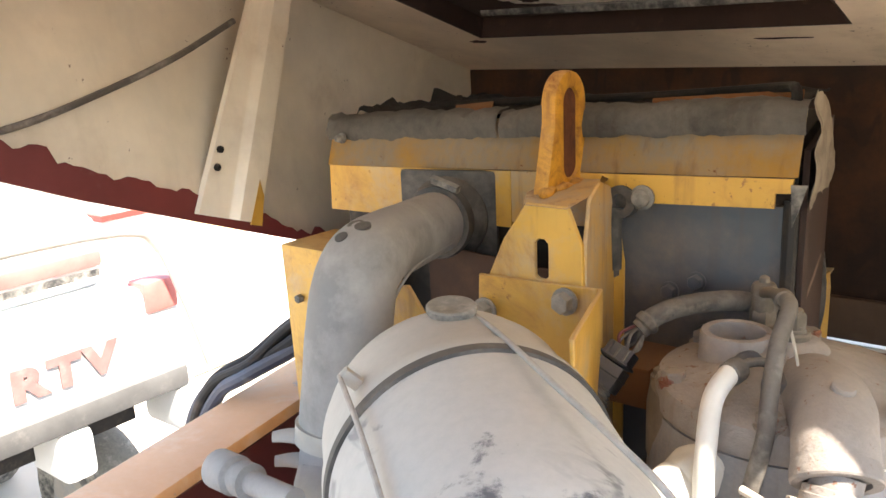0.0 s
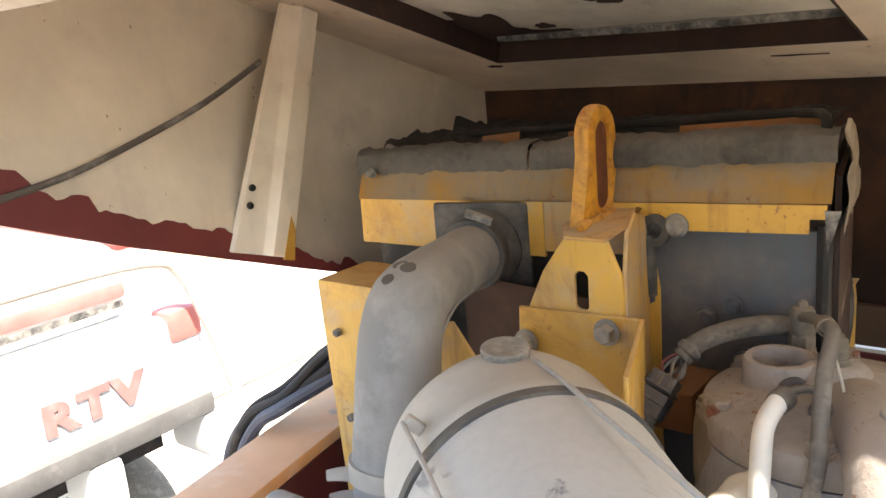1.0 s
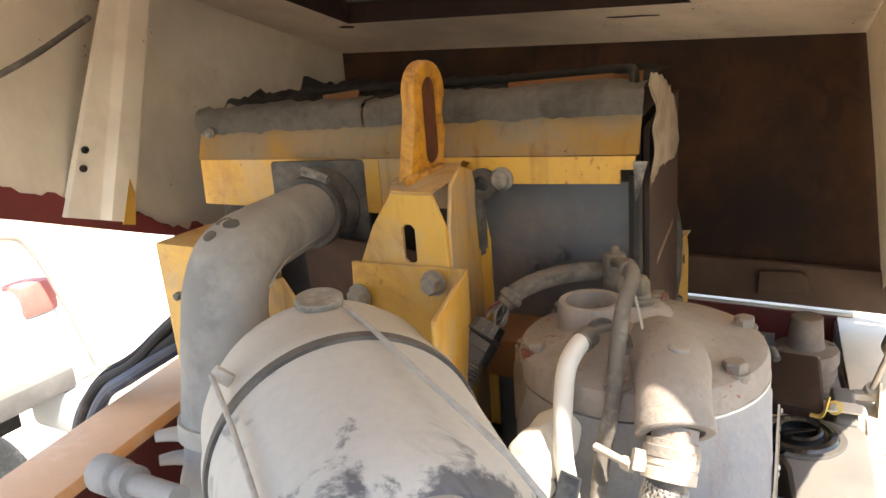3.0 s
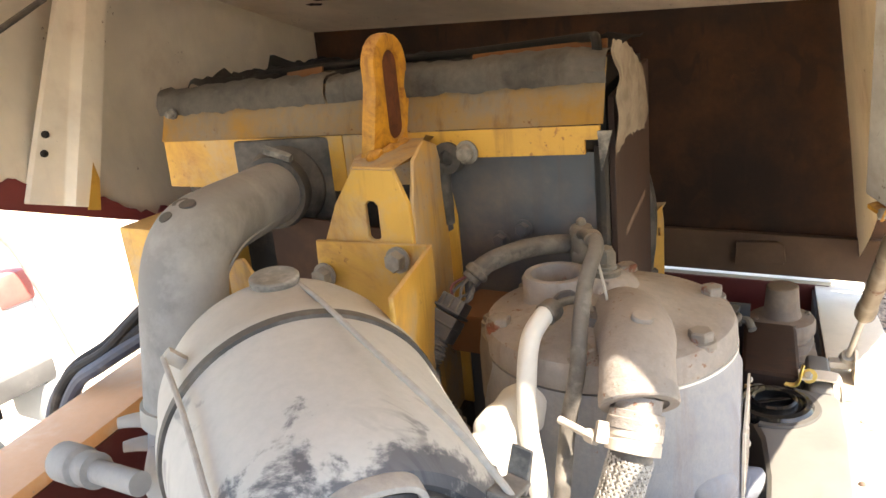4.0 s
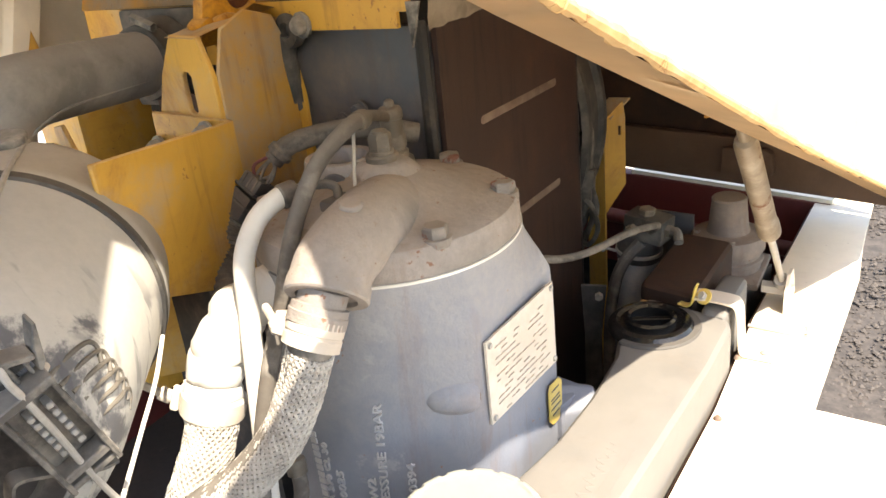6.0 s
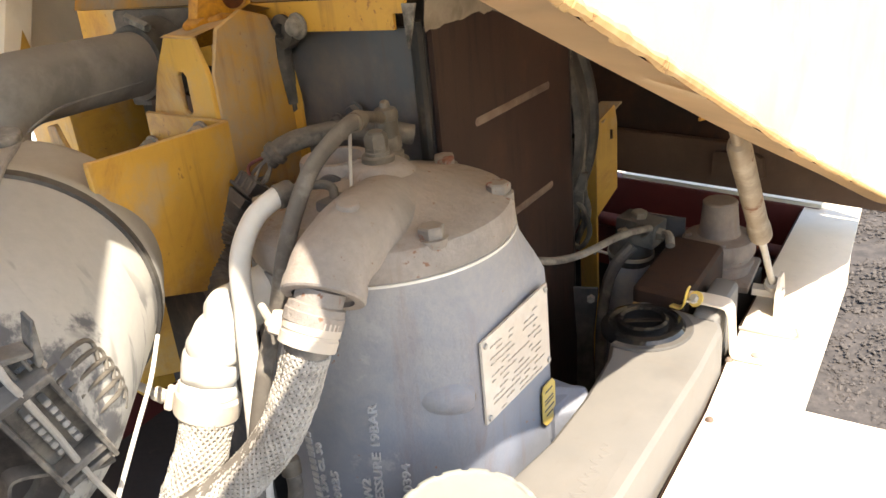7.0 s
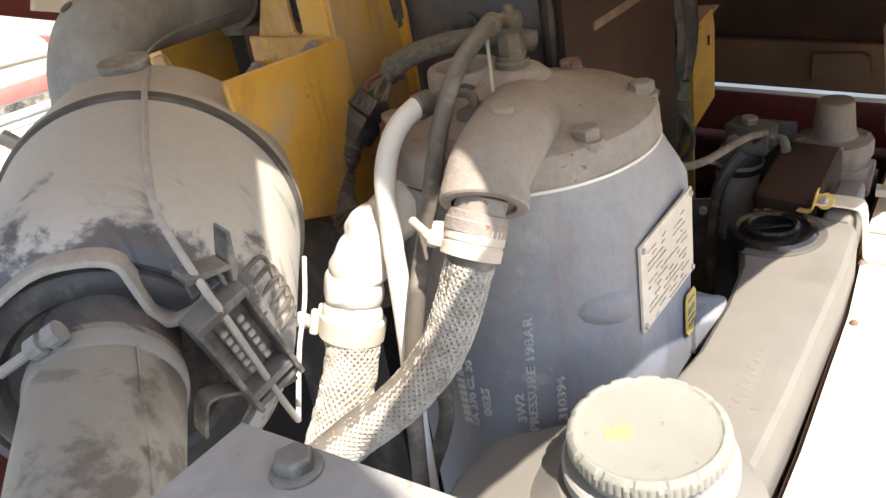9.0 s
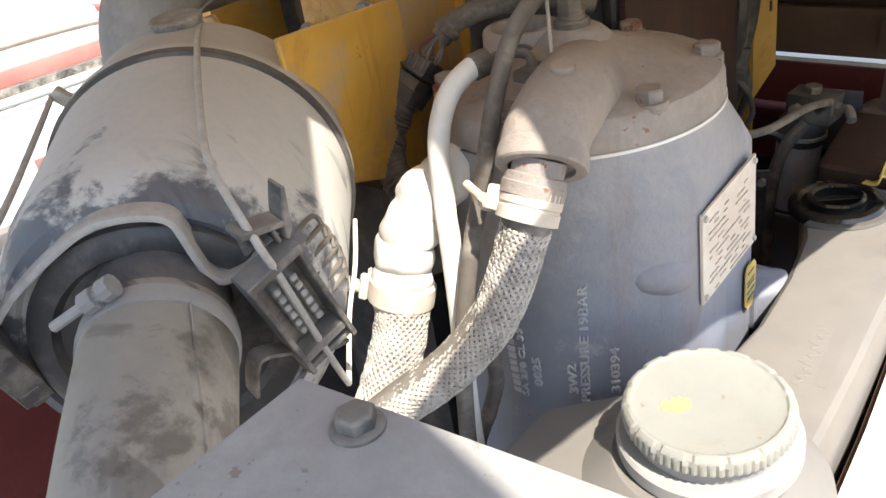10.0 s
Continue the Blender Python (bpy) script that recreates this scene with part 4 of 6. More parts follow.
tube(b, [(-0.568, 0.712, 1.06), (-0.563, 0.722, 1.13), (-0.561, 0.734, 1.175), (-0.565, 0.760, 1.207), (-0.582, 0.81, 1.226), (-0.602, 0.87, 1.231), (-0.637, 0.985, 1.228)], 0.0022, 6)
part("mould_line", b, M["pipe"], pipe)
for p, nv, r in (((-0.618, 0.729, 1.294), (0, -0.51, 0.86), 0.009), ((-0.606, 0.757, 1.304), (0.08, -0.25, 0.97), 0.011), ((-0.621, 0.760, 1.304), (0, -0.25, 0.97), 0.011)):
    b = B()
    lathe(b, [(0, -0.012), (r, -0.012), (r, 0.0012), (r * 0.7, 0.0016), (0, 0.001)], frame_on(p, nv), 18)
    part("plug", b, M["grime"], pipe)
hd = (Vector(leg[-1]) - Vector(leg[-2])).normalized()
b = B()
lathe(b, [(PR, -0.035), (PR + 0.008, -0.034), (PR + 0.01, -0.02), (PR + 0.008, -0.006), (PR, -0.004)], frame_on(leg[-1], hd), 32)
clamp = part("hose_clamp", b, M["grime"], pipe, "grimy hose clamp")
b = B()
hexa(b, frame_on(Vector(leg[-1]) + V(0.02, -0.02, 0.066), (1, 0.1, -0.3)), 0.014, -0.02, 0.03)
part("screw", b, M["rubber"], clamp)
b = B()
lathe(b, [(PR - 0.002, 0), (PR + 0.008, 0.004), (PR + 0.02, 0.02), (PR + 0.02, 0.035), (0, 0.035)], frame_on(leg[-1], hd), 32)
part("collar", b, M["grime"], pipe)
b = B()
slab(b, [(-0.085, -0.08), (0.085, -0.08), (0.085, 0.08), (-0.085, 0.08)], Vector(leg[-1]) + hd * 0.028, hd.cross(V(0, 0, 1)), (0, 0, 1), -0.014)
soften(b, 0.008)
part("flange", b, M["grime"], pipe, "dark square mounting flange")
b = B()
lathe(b, [(0.056, 0.0), (0.061, 0.001), (0.061, 0.026), (0.056, 0.027)], frame_on((-0.625, 0.705, 1.018), (0.05, 0.10, 0.8)), 32)
for z in (1.030, 0.994):
    tube(b, [(-0.662, 0.668, z), (-0.676, 0.656, z + 0.002), (-0.690, 0.645, z + 0.001)], lambda k: 0.012 - 0.004 * k, 12, step=4, squash=0.55)
part("lower_clamp", b, M["steel"], pipe, "steel band clamp with an ear")
# rubber elbow and fitting below the pipe
b = B()
tube(b, [(-0.626, 0.706, 1.03), (-0.628, 0.695, 0.98), (-0.60, 0.66, 0.95), (-0.52, 0.66, 0.95)], 0.05, 24)
part("rubber_elbow", b, M["pipe"], pipe, "grey rubber elbow")
b = B()
lathe(b, [(0, 0), (0.022, 0), (0.026, 0.006), (0.026, 0.05), (0.020, 0.055), (0.020, 0.06), (0.023, 0.062), (0.023, 0.085), (0.015, 0.088), (0.015, 0.18), (0, 0.18)], frame_on((-0.735, 0.585, 1.0), (0.16, -0.02, 0.02)), 24)
part("dust_valve", b, M["pipe"], pipe, "grey capped fitting")

# ---- lifting eye and its gusset ----
bail = thing("lifting_eye", (-0.46, 1.03, 0.35), "rust-worn yellow lifting eye welded on a folded gusset", "lifting eye")
b = B()
pl = [(-0.56, 0.88), (-0.388, 0.88), (-0.388, 1.20), (-0.390, 1.262), (-0.411, 1.312), (-0.475, 1.312), (-0.513, 1.258), (-0.545, 1.19)]
slot = [(-0.462, 1.212), (-0.456, 1.207), (-0.447, 1.207), (-0.441, 1.212), (-0.441, 1.258), (-0.447, 1.264), (-0.456, 1.264), (-0.462, 1.258)]
slab(b, pl, (0, 0.94, 0), (1, 0, 0), (0, 0, 1), -0.008, holes=[slot])
soften(b, 0.0015, 1, 60)
part("front_gusset", b, M["yellow"], bail, "yellow gusset plate with a slot")
b = B()
eye = [(0.985, 1.285), (1.0, 1.34), (1.018, 1.41)]
eye += [(1.062 + 0.045 * math.cos(radians(a)), 1.434 + 0.047 * math.sin(radians(a))) for a in range(170, -1, -17)]
eye += [(1.1085, 1.40), (1.115, 1.34), (1.13, 1.285)]
hole = [(1.064 + 0.021 * math.cos(radians(a)), 1.436 + 0.021 * math.sin(radians(a))) for a in range(0, 181, 20)] + [(1.064 + 0.021 * math.cos(radians(a)), 1.345 + 0.018 * math.sin(radians(a))) for a in range(180, 361, 20)]
slab(b, eye, (-0.497, 0, 0), (0, 1, 0), (0, 0, 1), 0.024, holes=[hole])
soften(b, 0.005, 2, 50)
eyeob = part("eye_plate", b, M["yellow_rust"], bail, "yellow eye plate with rusted hole")
b = B()
slab(b, hole, (-0.488, 0, 0), (0, 1, 0), (0, 0, 1), 0.009)
part("hole_scale", b, M["hole_rust"], eyeob, "scaly rust in the hole", smooth=False)
b = B()
gd = V(-0.035, 0.155, 0).normalized()
slab(b, [(0, 0.88), (0, 1.262), (0.02, 1.318), (0.07, 1.335), (0.125, 1.318), (0.157, 1.252), (0.16, 0.88)], (-0.392, 0.946, 0), gd, (0, 0, 1), 0.006)
soften(b, 0.0015, 1)
part("side_gusset", b, M["yellow_dusty"], bail)
# black fill added where only shade lies below the gusset
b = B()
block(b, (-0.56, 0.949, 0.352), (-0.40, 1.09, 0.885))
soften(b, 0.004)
part("pillar", b, M["black"], bail, "added black pillar filling the shade below the gusset")
b = B()
slab(b, [(0, 0.88), (0.022, 0.88), (0.022, 1.20), (0.012, 1.262), (0, 1.27)], V(-0.392, 0.946, 0) + gd * 0.155, (1, 0.1, 0), (0, 0, 1), 0.006)
part("back_flange", b, M["yellow"], bail)
b = B()
web = [V(-0.475, 0.934, 1.310), V(-0.409, 0.934, 1.310), V(-0.398, 0.985, 1.322), V(-0.412, 1.04, 1.338), V(-0.425, 1.085, 1.325), V(-0.520, 1.085, 1.318), V(-0.512, 1.0, 1.312)]
b.faces.new([b.verts.new(p) for p in web])
bmesh.ops.solidify(b, geom=b.faces[:], thickness=0.006)
soften(b, 0.0015, 1)
part("top_web", b, M["yellow_dusty"], bail, "dust-caked folded web below the eye")
for k, (x, y) in enumerate(((-0.470, 0.99), (-0.468, 1.03), (-0.469, 1.07))):
    b = B()
    bmesh.ops.create_icosphere(b, subdivisions=2, radius=0.012, matrix=Matrix.Translation((x, y, 1.318)) @ Matrix.Diagonal((0.8, 1.9, 0.7, 1)))
    rough_up(b, 0.003, 0.012, k)
    part("weld_bead", b, M["yellow_rust"], bail, "rough rusty weld")

# ---- filter bracket (U shaped) ----
ubr = thing("filter_bracket", (-0.4, 0.9, 0.6), "yellow U-shaped bracket carrying the air filter", "bracket")
b = B()
slab(b, [(-0.565, 0.95), (-0.362, 0.95), (-0.362, 1.209), (-0.552, 1.203)], (0, 0.932, 0), (1, 0, 0), (0, 0, 1), -0.006)
soften(b, 0.0015, 1)
part("back_plate", b, M["yellow"], ubr)
wd = V(0.09, -0.237, 0).normalized()
b = B()
slab(b, [(0, 0.9), (0, 1.21), (0.03, 1.212), (0.253, 1.235), (0.25, 1.10), (0.20, 1.055), (0.06, 1.0)], (-0.362, 0.934, 0), wd, (0, 0, 1), -0.006)
soften(b, 0.0015, 1)
part("right_wing", b, M["yellow"], ubr)
b = B()
slab(b, [(0, 0.9), (0.0, 1.203), (0.036, 1.211), (0.088, 1.150), (0.12, 1.10), (0.13, 0.9)], (-0.622, 0.826, 0), V(1, -0.12, 0), (0, 0, 1), 0.006)
soften(b, 0.0015, 1)
part("left_wing", b, M["yellow"], ubr)
b = B()
slab(b, [(0, 0.78), (0.15, 0.78), (0.15, 1.0), (0, 1.0)], (-0.622, 0.828, 0), V(0.07, 0.11, 0), (0, 0, 1), 0.006)
part("left_return", b, M["yellow"], ubr)
b = B()
block(b, (-0.60, 0.90, 0.352), (-0.37, 0.9318, 0.952))
part("stand", b, M["black"], ubr, "black stand below the bracket")
for x, z in ((-0.538, 1.152), (-0.407, 1.187)):
    b = B()
    mm = frame_on((x, 0.926, z), (0, -1, 0))
    hexa(b, mm, 0.026, 0, 0.017)
    lathe(b, [(0, 0.003), (0.019, 0.003), (0.019, -0.001)], mm, 20)
    part("bolt", b, M["knob"], ubr, "dusty hexagon bolt")

# ---- air filter ----
FC, FA = V(-0.33, 0.609, 1.096), V(0.767, -0.636, -0.082).normalized()
FM = frame_on(FC, FA)


def FL(x, y, s):
    return FM @ V(x, y, s)


filt = thing("air_filter", (-0.25, 0.54, 0.9), "black plastic air filter canister thick with pale dust", "air filter")
b = B()
lathe(b, [(0, -0.17), (0.06, -0.168), (0.115, -0.155), (0.138, -0.13), (0.146, -0.10), (0.149, -0.03), (0.153, -0.024), (0.153, -0.008), (0.147, -0.006)], FM, 96)
part("rear_shell", b, M["plastic"], filt)
b = B()
lathe(b, [(0.1475, -0.0115), (0.1528, -0.0110), (0.1532, -0.004), (0.1524, 0.0036), (0.1475, 0.0046)], FM, 96)
part("joint_seal", b, M["grime"], filt, "dark seal between the shells")
b = B()
lathe(b, [(0.146, 0.0035), (0.1485, 0.004), (0.1483, 0.010), (0.147, 0.03), (0.1435, 0.10), (0.140, 0.175), (0.136, 0.20), (0.130, 0.222), (0.122, 0.233), (0.112, 0.236), (0.109, 0.229), (0.0, 0.229)], FM, 96)
body = part("front_shell", b, M["filter_front"], filt)
b = B()
lathe(b, [(0.0, 0.2295), (0.104, 0.2295), (0.104, 0.238), (0.098, 0.242), (0.085, 0.242), (0.08, 0.234), (0.0, 0.234)], FM, 64)
part("end_cover", b, M["plastic_dark"], filt, "dark end cover")
# moulded ribs beside the right clip
for k in range(6):
    b = B()
    pts = []
    for i in range(10):
        s = 0.238 - 0.055 * math.sin(i / 9 * 2.2) - 0.004 * k + 0.0
        a = radians(-61 - k * 5.6 - 13 * (i / 9) ** 1.5)
        r = 0.1395 - 0.018 * max(0, (s - 0.195) / 0.04)
        pts.append(FL(r * math.cos(a), r * math.sin(a), s))
    tube(b, pts, 0.0022, 8, step=3)
    # darker than the dusty shell, to carry the shade on the ribs
    part("rib", b, M["duct"], body)
# filler cap on top
b = B()
cm = FM @ frame_on((0.135, -0.003, -0.105), (1, 0, 0))
lathe(b, [(0.019, -0.02), (0.019, 0.009), (0.0265, 0.010), (0.0275, 0.012), (0.0275, 0.0175), (0.026, 0.019), (0.020, 0.0195), (0.018, 0.0185), (0, 0.0185)], cm, 32)
part("filler_cap", b, M["rubber"], filt, "grey rubber cap on top")
# retaining bar over the end
b = B()
bar = [(0.050, 0.112), (0.075, 0.085), (0.100, 0.048), (0.116, 0.017), (0.1185, -0.009), (0.115, -0.030), (0.108, -0.040), (0.098, -0.043), (0.078, -0.047), (0.062, -0.051), (0.054, -0.058), (0.054, -0.068), (0.060, -0.086), (0.071, -0.110)]
strip(b, [FL(x, y, 0.243) for x, y in bar], 0.021, 0.006, lambda p: FA, step=4)
soften(b, 0.002, 2, 50)
part("retaining_bar", b, M["bar"], filt, "bent retaining bar furred with dust")


def clip(sign, name):
    """A moulded spring clip on the shell: a ladder frame with a wire through it."""
    if sign > 0:
        top, L, W = V(-0.050, 0.508, 1.150), V(-0.14, 0.35, -0.925), V(0.10, 0.95, 0.2)
    else:
        top, L, W = FL(0.075, 0.125, 0.262), FL(-0.04, 0.125, 0.215) - FL(0.075, 0.125, 0.262), FL(0, 0.02, 0.20) - FL(0, 0, 0.24)
    L = L.normalized()
    W = (W - L * W.dot(L)).normalized()
    N = W.cross(L)
    if N.dot(V(0.5, -0.3, 0.4)) < 0:
        W, N = -W, -N
    m = Matrix((W * 1.28, L, N)).transposed().to_4x4()
    m.translation = top
    b = B()
    lw = 0.110
    block(b, (-0.0150, 0.0, -0.0135), (0.0180, lw, -0.0095), m)
    soften(b, 0.001, 1)
    c = part(name, b, M["lug"], filt, "black spring clip with ladder teeth")
    for w in (-0.0172, 0.0167):
        b = B()
        block(b, (w, 0.0, -0.013), (w + 0.0035, lw, 0.012), m)
        soften(b, 0.001, 1)
        part("side_rail", b, M["lug"], c)
    for l0, l1, h in ((-0.004, 0.004, 0.0135), (lw - 0.02, lw - 0.012, 0.0095), (lw - 0.004, lw + 0.002, 0.006)):
        b = B()
        block(b, (-0.0178, l0, -0.009), (0.0208, l1, h), m)
        soften(b, 0.001, 1)
        part("cross_bar", b, M["lug"], c)
    for i in range(6):
        for w in (-0.0085, 0.004):
            b = B()
            block(b, (w, 0.024 + i * 0.0095, -0.010), (w + 0.005, 0.030 + i * 0.0095, 0.003), m)
            soften(b, 0.0012, 1)
            part("tooth", b, M["bar"], c)
    # hinge lug: an open corner bracket with two slots
    b = B()
    slab(b, [(0.006, -0.040), (-0.024, -0.024), (-0.022, -0.020), (0.009, -0.035)], m @ V(0, 0, -0.012), W, L, 0.020)
    slab(b, [(-0.026, -0.026), (-0.036, -0.044), (-0.0385, -0.043), (-0.027, -0.010), (-0.021, -0.004), (-0.019, -0.008)], m @ V(0, 0, -0.014), W, L, 0.018)
    for q in ((-0.004, -0.026), (-0.013, -0.020)):
        block(b, (q[0], q[1], -0.012), (q[0] + 0.0025, -0.006, 0.002), m)
    slab(b, [(0.004, -0.034), (-0.022, -0.020), (-0.018, -0.004), (0.008, -0.004)], m @ V(0, 0, -0.016), W, L, 0.003)
    soften(b, 0.001, 1)
    part("hinge_lug", b, M["lug"], c)
    b = B()
    strip(b, [m @ V(0.052, 0.100, -0.012), m @ V(0.044, 0.078, -0.008), m @ V(0.036, 0.068, -0.006), m @ V(0.022, 0.083, -0.006), m @ V(0.0, 0.118, -0.010), m @ V(-0.012, 0.128, -0.012)], 0.016, 0.003, N, step=5)
    part("tail_guard", b, M["lug"], c)
    return m


mr = clip(1, "spring_clip")
ml = clip(-1, "spring_clip")
b = B()
tube(b, [FL(0.139, -0.024, -0.123), FL(0.149, -0.035, -0.03), FL(0.1505, -0.05, 0.08), FL(0.150, -0.067, 0.19), FL(0.142, -0.079, 0.25), mr @ V(0.0, -0.03, 0.008), mr @ V(0.001, 0.0, 0.0105), mr @ V(0.002, 0.05, 0.005), mr @ V(0.004, 0.10, 0.005), mr @ V(0.0045, 0.145, 0.0), mr @ V(0.004, 0.168, -0.004)], 0.0030, 8)
part("clamp_wire", b, M["bar"], filt, "dusty steel clamp wire")
b = B()
tube(b, [mr @ V(0.004, 0.168, -0.004), FL(-0.085, -0.128, 0.13), FL(-0.066, -0.139, 0.08), FL(-0.045, -0.145, 0.03)], 0.0024, 8)
# white instead of dusty steel, for the sun on this length
part("clamp_wire", b, M["hose_white"], filt, "sunlit length of the clamp wire, painted pale")
b = B()
tube(b, [FL(0.114, 0.125, -0.05), FL(0.108, 0.117, 0.05), FL(0.10, 0.112, 0.15), FL(0.095, 0.11, 0.24), ml @ V(0, 0, 0.006), ml @ V(0, 0.12, 0.006)], 0.0030, 8)
part("clamp_wire", b, M["bar"], filt, "dusty steel clamp wire")
b = B()
block(b, (-0.006, -0.007, -0.02), (0.006, 0.007, 0.006), FM @ frame_on((0.114, 0.118, -0.05), (0.7, 0.7, 0)))
soften(b, 0.003)
part("wire_anchor", b, M["steel"], filt)
# ---- outlet duct of the filter ----
duct = thing("outlet_duct", (-0.05, 0.42, 0.9), "dusty rubber outlet duct with a band clamp", "air duct")
P0, P1 = V(-0.112, 0.441, 1.103), V(-0.018, 0.371, 1.078)
dd = (P1 - P0).normalized()
b = B()
tube(b, [P0 - dd * 0.004, P0 + dd * 0.02, P1, P1 + dd * 0.06 + V(0, 0, -0.01), P1 + dd * 0.13 + V(0, 0, -0.07), P1 + dd * 0.15 + V(0, 0, -0.2)], 0.055, 40, step=6)
part("sleeve", b, M["duct"], duct)
b = B()
lathe(b, [(0.055, -0.008), (0.0565, -0.008), (0.0570, 0), (0.0565, 0.008), (0.055, 0.008)], frame_on(P0 + dd * 0.012, dd), 48)
cl_ = B()
lathe(cl_, [(0.0515, -0.07), (0.0515, 0.0), (0.045, 0.004)], frame_on(P0, dd), 40)
part("spigot", cl_, M["plastic_dark"], duct, "dark plastic outlet spigot")
cl = part("band_clamp", b, M["pipe"], duct, "dust-covered band clamp")
b = B()
cmx = frame_on(P0 + dd * 0.012, dd)
q = cmx @ V(0.058, 0.026, 0)
ax = (cmx.to_3x3() @ V(-0.45, 0.9, 0.0)).normalized()
lathe(b, [(0, -0.020), (0.0085, -0.020), (0.0085, -0.010), (0.0055, -0.0095), (0.0055, -0.005), (0.0085, -0.0045), (0.0085, 0.006), (0.0055, 0.0065), (0.0055, 0.009), (0.004, 0.0095), (0.004, 0.036), (0, 0.036)], frame_on(q, ax), 10)
part("clamp_screw", b, M["pipe"], cl)
b = B()
tube(b, [P0 + dd * 0.03 + V(0.02, 0.03, 0.045), P1 + V(0.035, 0.03, 0.03), P1 + dd * 0.06 + V(0.04, 0.035, 0.02)], 0.0012, 5)
part("mould_seam", b, M["duct"], duct)

# ---- separator vessel ----
VX, VY = -0.125, 0.965
ves = thing("separator_vessel", (VX, VY, 0.35), "blue-grey cast separator vessel dulled by dust", "pressure vessel")
VM = Matrix.Translation((VX, VY, 0))
b = B()
prof = [(0.351, 0.150), (0.40, 0.160), (0.60, 0.164), (0.75, 0.1655), (0.80, 0.1655), (0.84, 0.1655), (0.87, 0.1655), (0.89, 0.1655), (0.905, 0.1655), (0.95, 0.1652), (1.0, 0.1645), (1.018, 0.1640), (1.026, 0.1635), (1.036, 0.1628), (1.05, 0.1617), (1.064, 0.160), (1.078, 0.1585), (1.092, 0.157)]


def pad(deg, z):
    """How far the flat pad under the name plate stands proud of the round shell."""
    if deg < -16:
        flat = 0.0155 * max(0, 1 - (-16 - deg) / 26) ** 1.5
    elif deg > 40:
        flat = 0.0185 * max(0, 1 - (deg - 40) / 20) ** 1.2
    else:
        flat = 0.1665 / math.cos(radians(deg - 9.6)) - 0.1685
    fade = min(1, max(0, (1.084 - z) / 0.057))
    if deg < 9.6:
        fade *= min(1, max(0, (z - 0.84) / 0.065))
    return flat * fade


rings = []
for z, r in prof:
    rings.append([b.verts.new((VX + (r + pad(d, z)) * math.cos(radians(d)), VY + (r + pad(d, z)) * math.sin(radians(d)), z)) for d in (-180 + 2.5 * i for i in range(144))])
for p, q in zip(rings, rings[1:]):
    for i in range(144):
        b.faces.new((p[i], p[(i + 1) % 144], q[(i + 1) % 144], q[i]))
b.faces.new(rings[0][::-1])
b.faces.new(rings[-1])
shell = part("shell", b, M["vessel"], ves)
b = B()
lathe(b, [(0.150, 1.0915), (0.1585, 1.0915), (0.1585, 1.0945), (0.150, 1.0945)], VM, 48, -62, 80)
part("gasket", b, M["hose_white"], ves, "pale gasket line")
b = B()
lathe(b, [(0, 1.094), (0.156, 1.094), (0.1575, 1.098), (0.1565, 1.118), (0.153, 1.127), (0.145, 1.131), (0.12, 1.135), (0.09, 1.146), (0.05, 1.160), (0.02, 1.166), (0, 1.167)], VM, 96)
lid = part("lid", b, M["lid"], ves, "dust-caked domed lid")
# cast elbow on the lid
b = B()
path = [(-0.158, 1.055, 1.076), (-0.135, 1.005, 1.094), (-0.108, 0.958, 1.112), (-0.082, 0.917, 1.127), (-0.062, 0.876, 1.136), (-0.049, 0.838, 1.137), (-0.040, 0.808, 1.128), (-0.033, 0.789, 1.110)]
tube(b, path, lambda k: 0.062 - 0.0215 * min(1, k * 1.35), 40, step=8)
part("outlet_elbow", b, M["lid"], lid, "cast outlet elbow")
b = B()
ed = V(0.012, -0.028, -0.031).normalized()
lathe(b, [(0.0405, -0.014), (0.042, -0.008), (0.0425, 0.004), (0.041, 0.006), (0.031, 0.006), (0.029, -0.004), (0.0, -0.004)], frame_on((-0.033, 0.789, 1.110), ed), 36)
part("elbow_mouth", b, M["lid"], lid)
b = B()
lathe(b, [(0.012, -0.02), (0.012, 0.003), (0.0105, 0.005), (0, 0.0055)], frame_on((-0.0445, 0.8445, 1.1780), (0.2, -0.08, 0.98)), 24)
part("boss_plug", b, M["lid"], lid)
for k in range(6):
    a = radians(-23 + 60 * k)
    p = V(VX + 0.139 * math.cos(a), VY + 0.139 * math.sin(a), 1.128)
    b = B()
    mm = frame_on(p, (0, 0, 1), (math.cos(k * 1.7), math.sin(k * 1.7), 0))
    lathe(b, [(0.0178, -0.006), (0.0175, 0.0025), (0.0165, 0.003), (0.0, 0.003)], mm, 24)
    hexa(b, mm, 0.025, 0.003, 0.0150)
    part("lid_bolt", b, M["bolt"], lid, "rust-tinged hexagon bolt")
for k in range(9):
    a = radians(52 + 6.5 * k)
    b = B()
    block(b, (-0.0035, -0.0022, -0.004), (0.0035, 0.0022, 0.0018), frame_on((VX + 0.105 * math.cos(a), VY + 0.105 * math.sin(a), 1.1388), (math.cos(a) * 0.3, math.sin(a) * 0.3, 1), (math.cos(a), math.sin(a), 0)))
    soften(b, 0.0006, 1)
    part("cast_mark", b, M["lid"], lid)
# filler neck
b = B()
lathe(b, [(0.046, 1.12), (0.0445, 1.145), (0.0435, 1.172), (0.0415, 1.176), (0.033, 1.176), (0.031, 1.172), (0.031, 1.13), (0, 1.13)], Matrix.Translation((-0.190, 0.962, 0)), 40)
neck = part("filler_neck", b, M["lid"], lid, "open round filler neck")
b = B()
nm = frame_on((-0.163, 0.925, 1.150), (0.55, -0.8, 0.05))
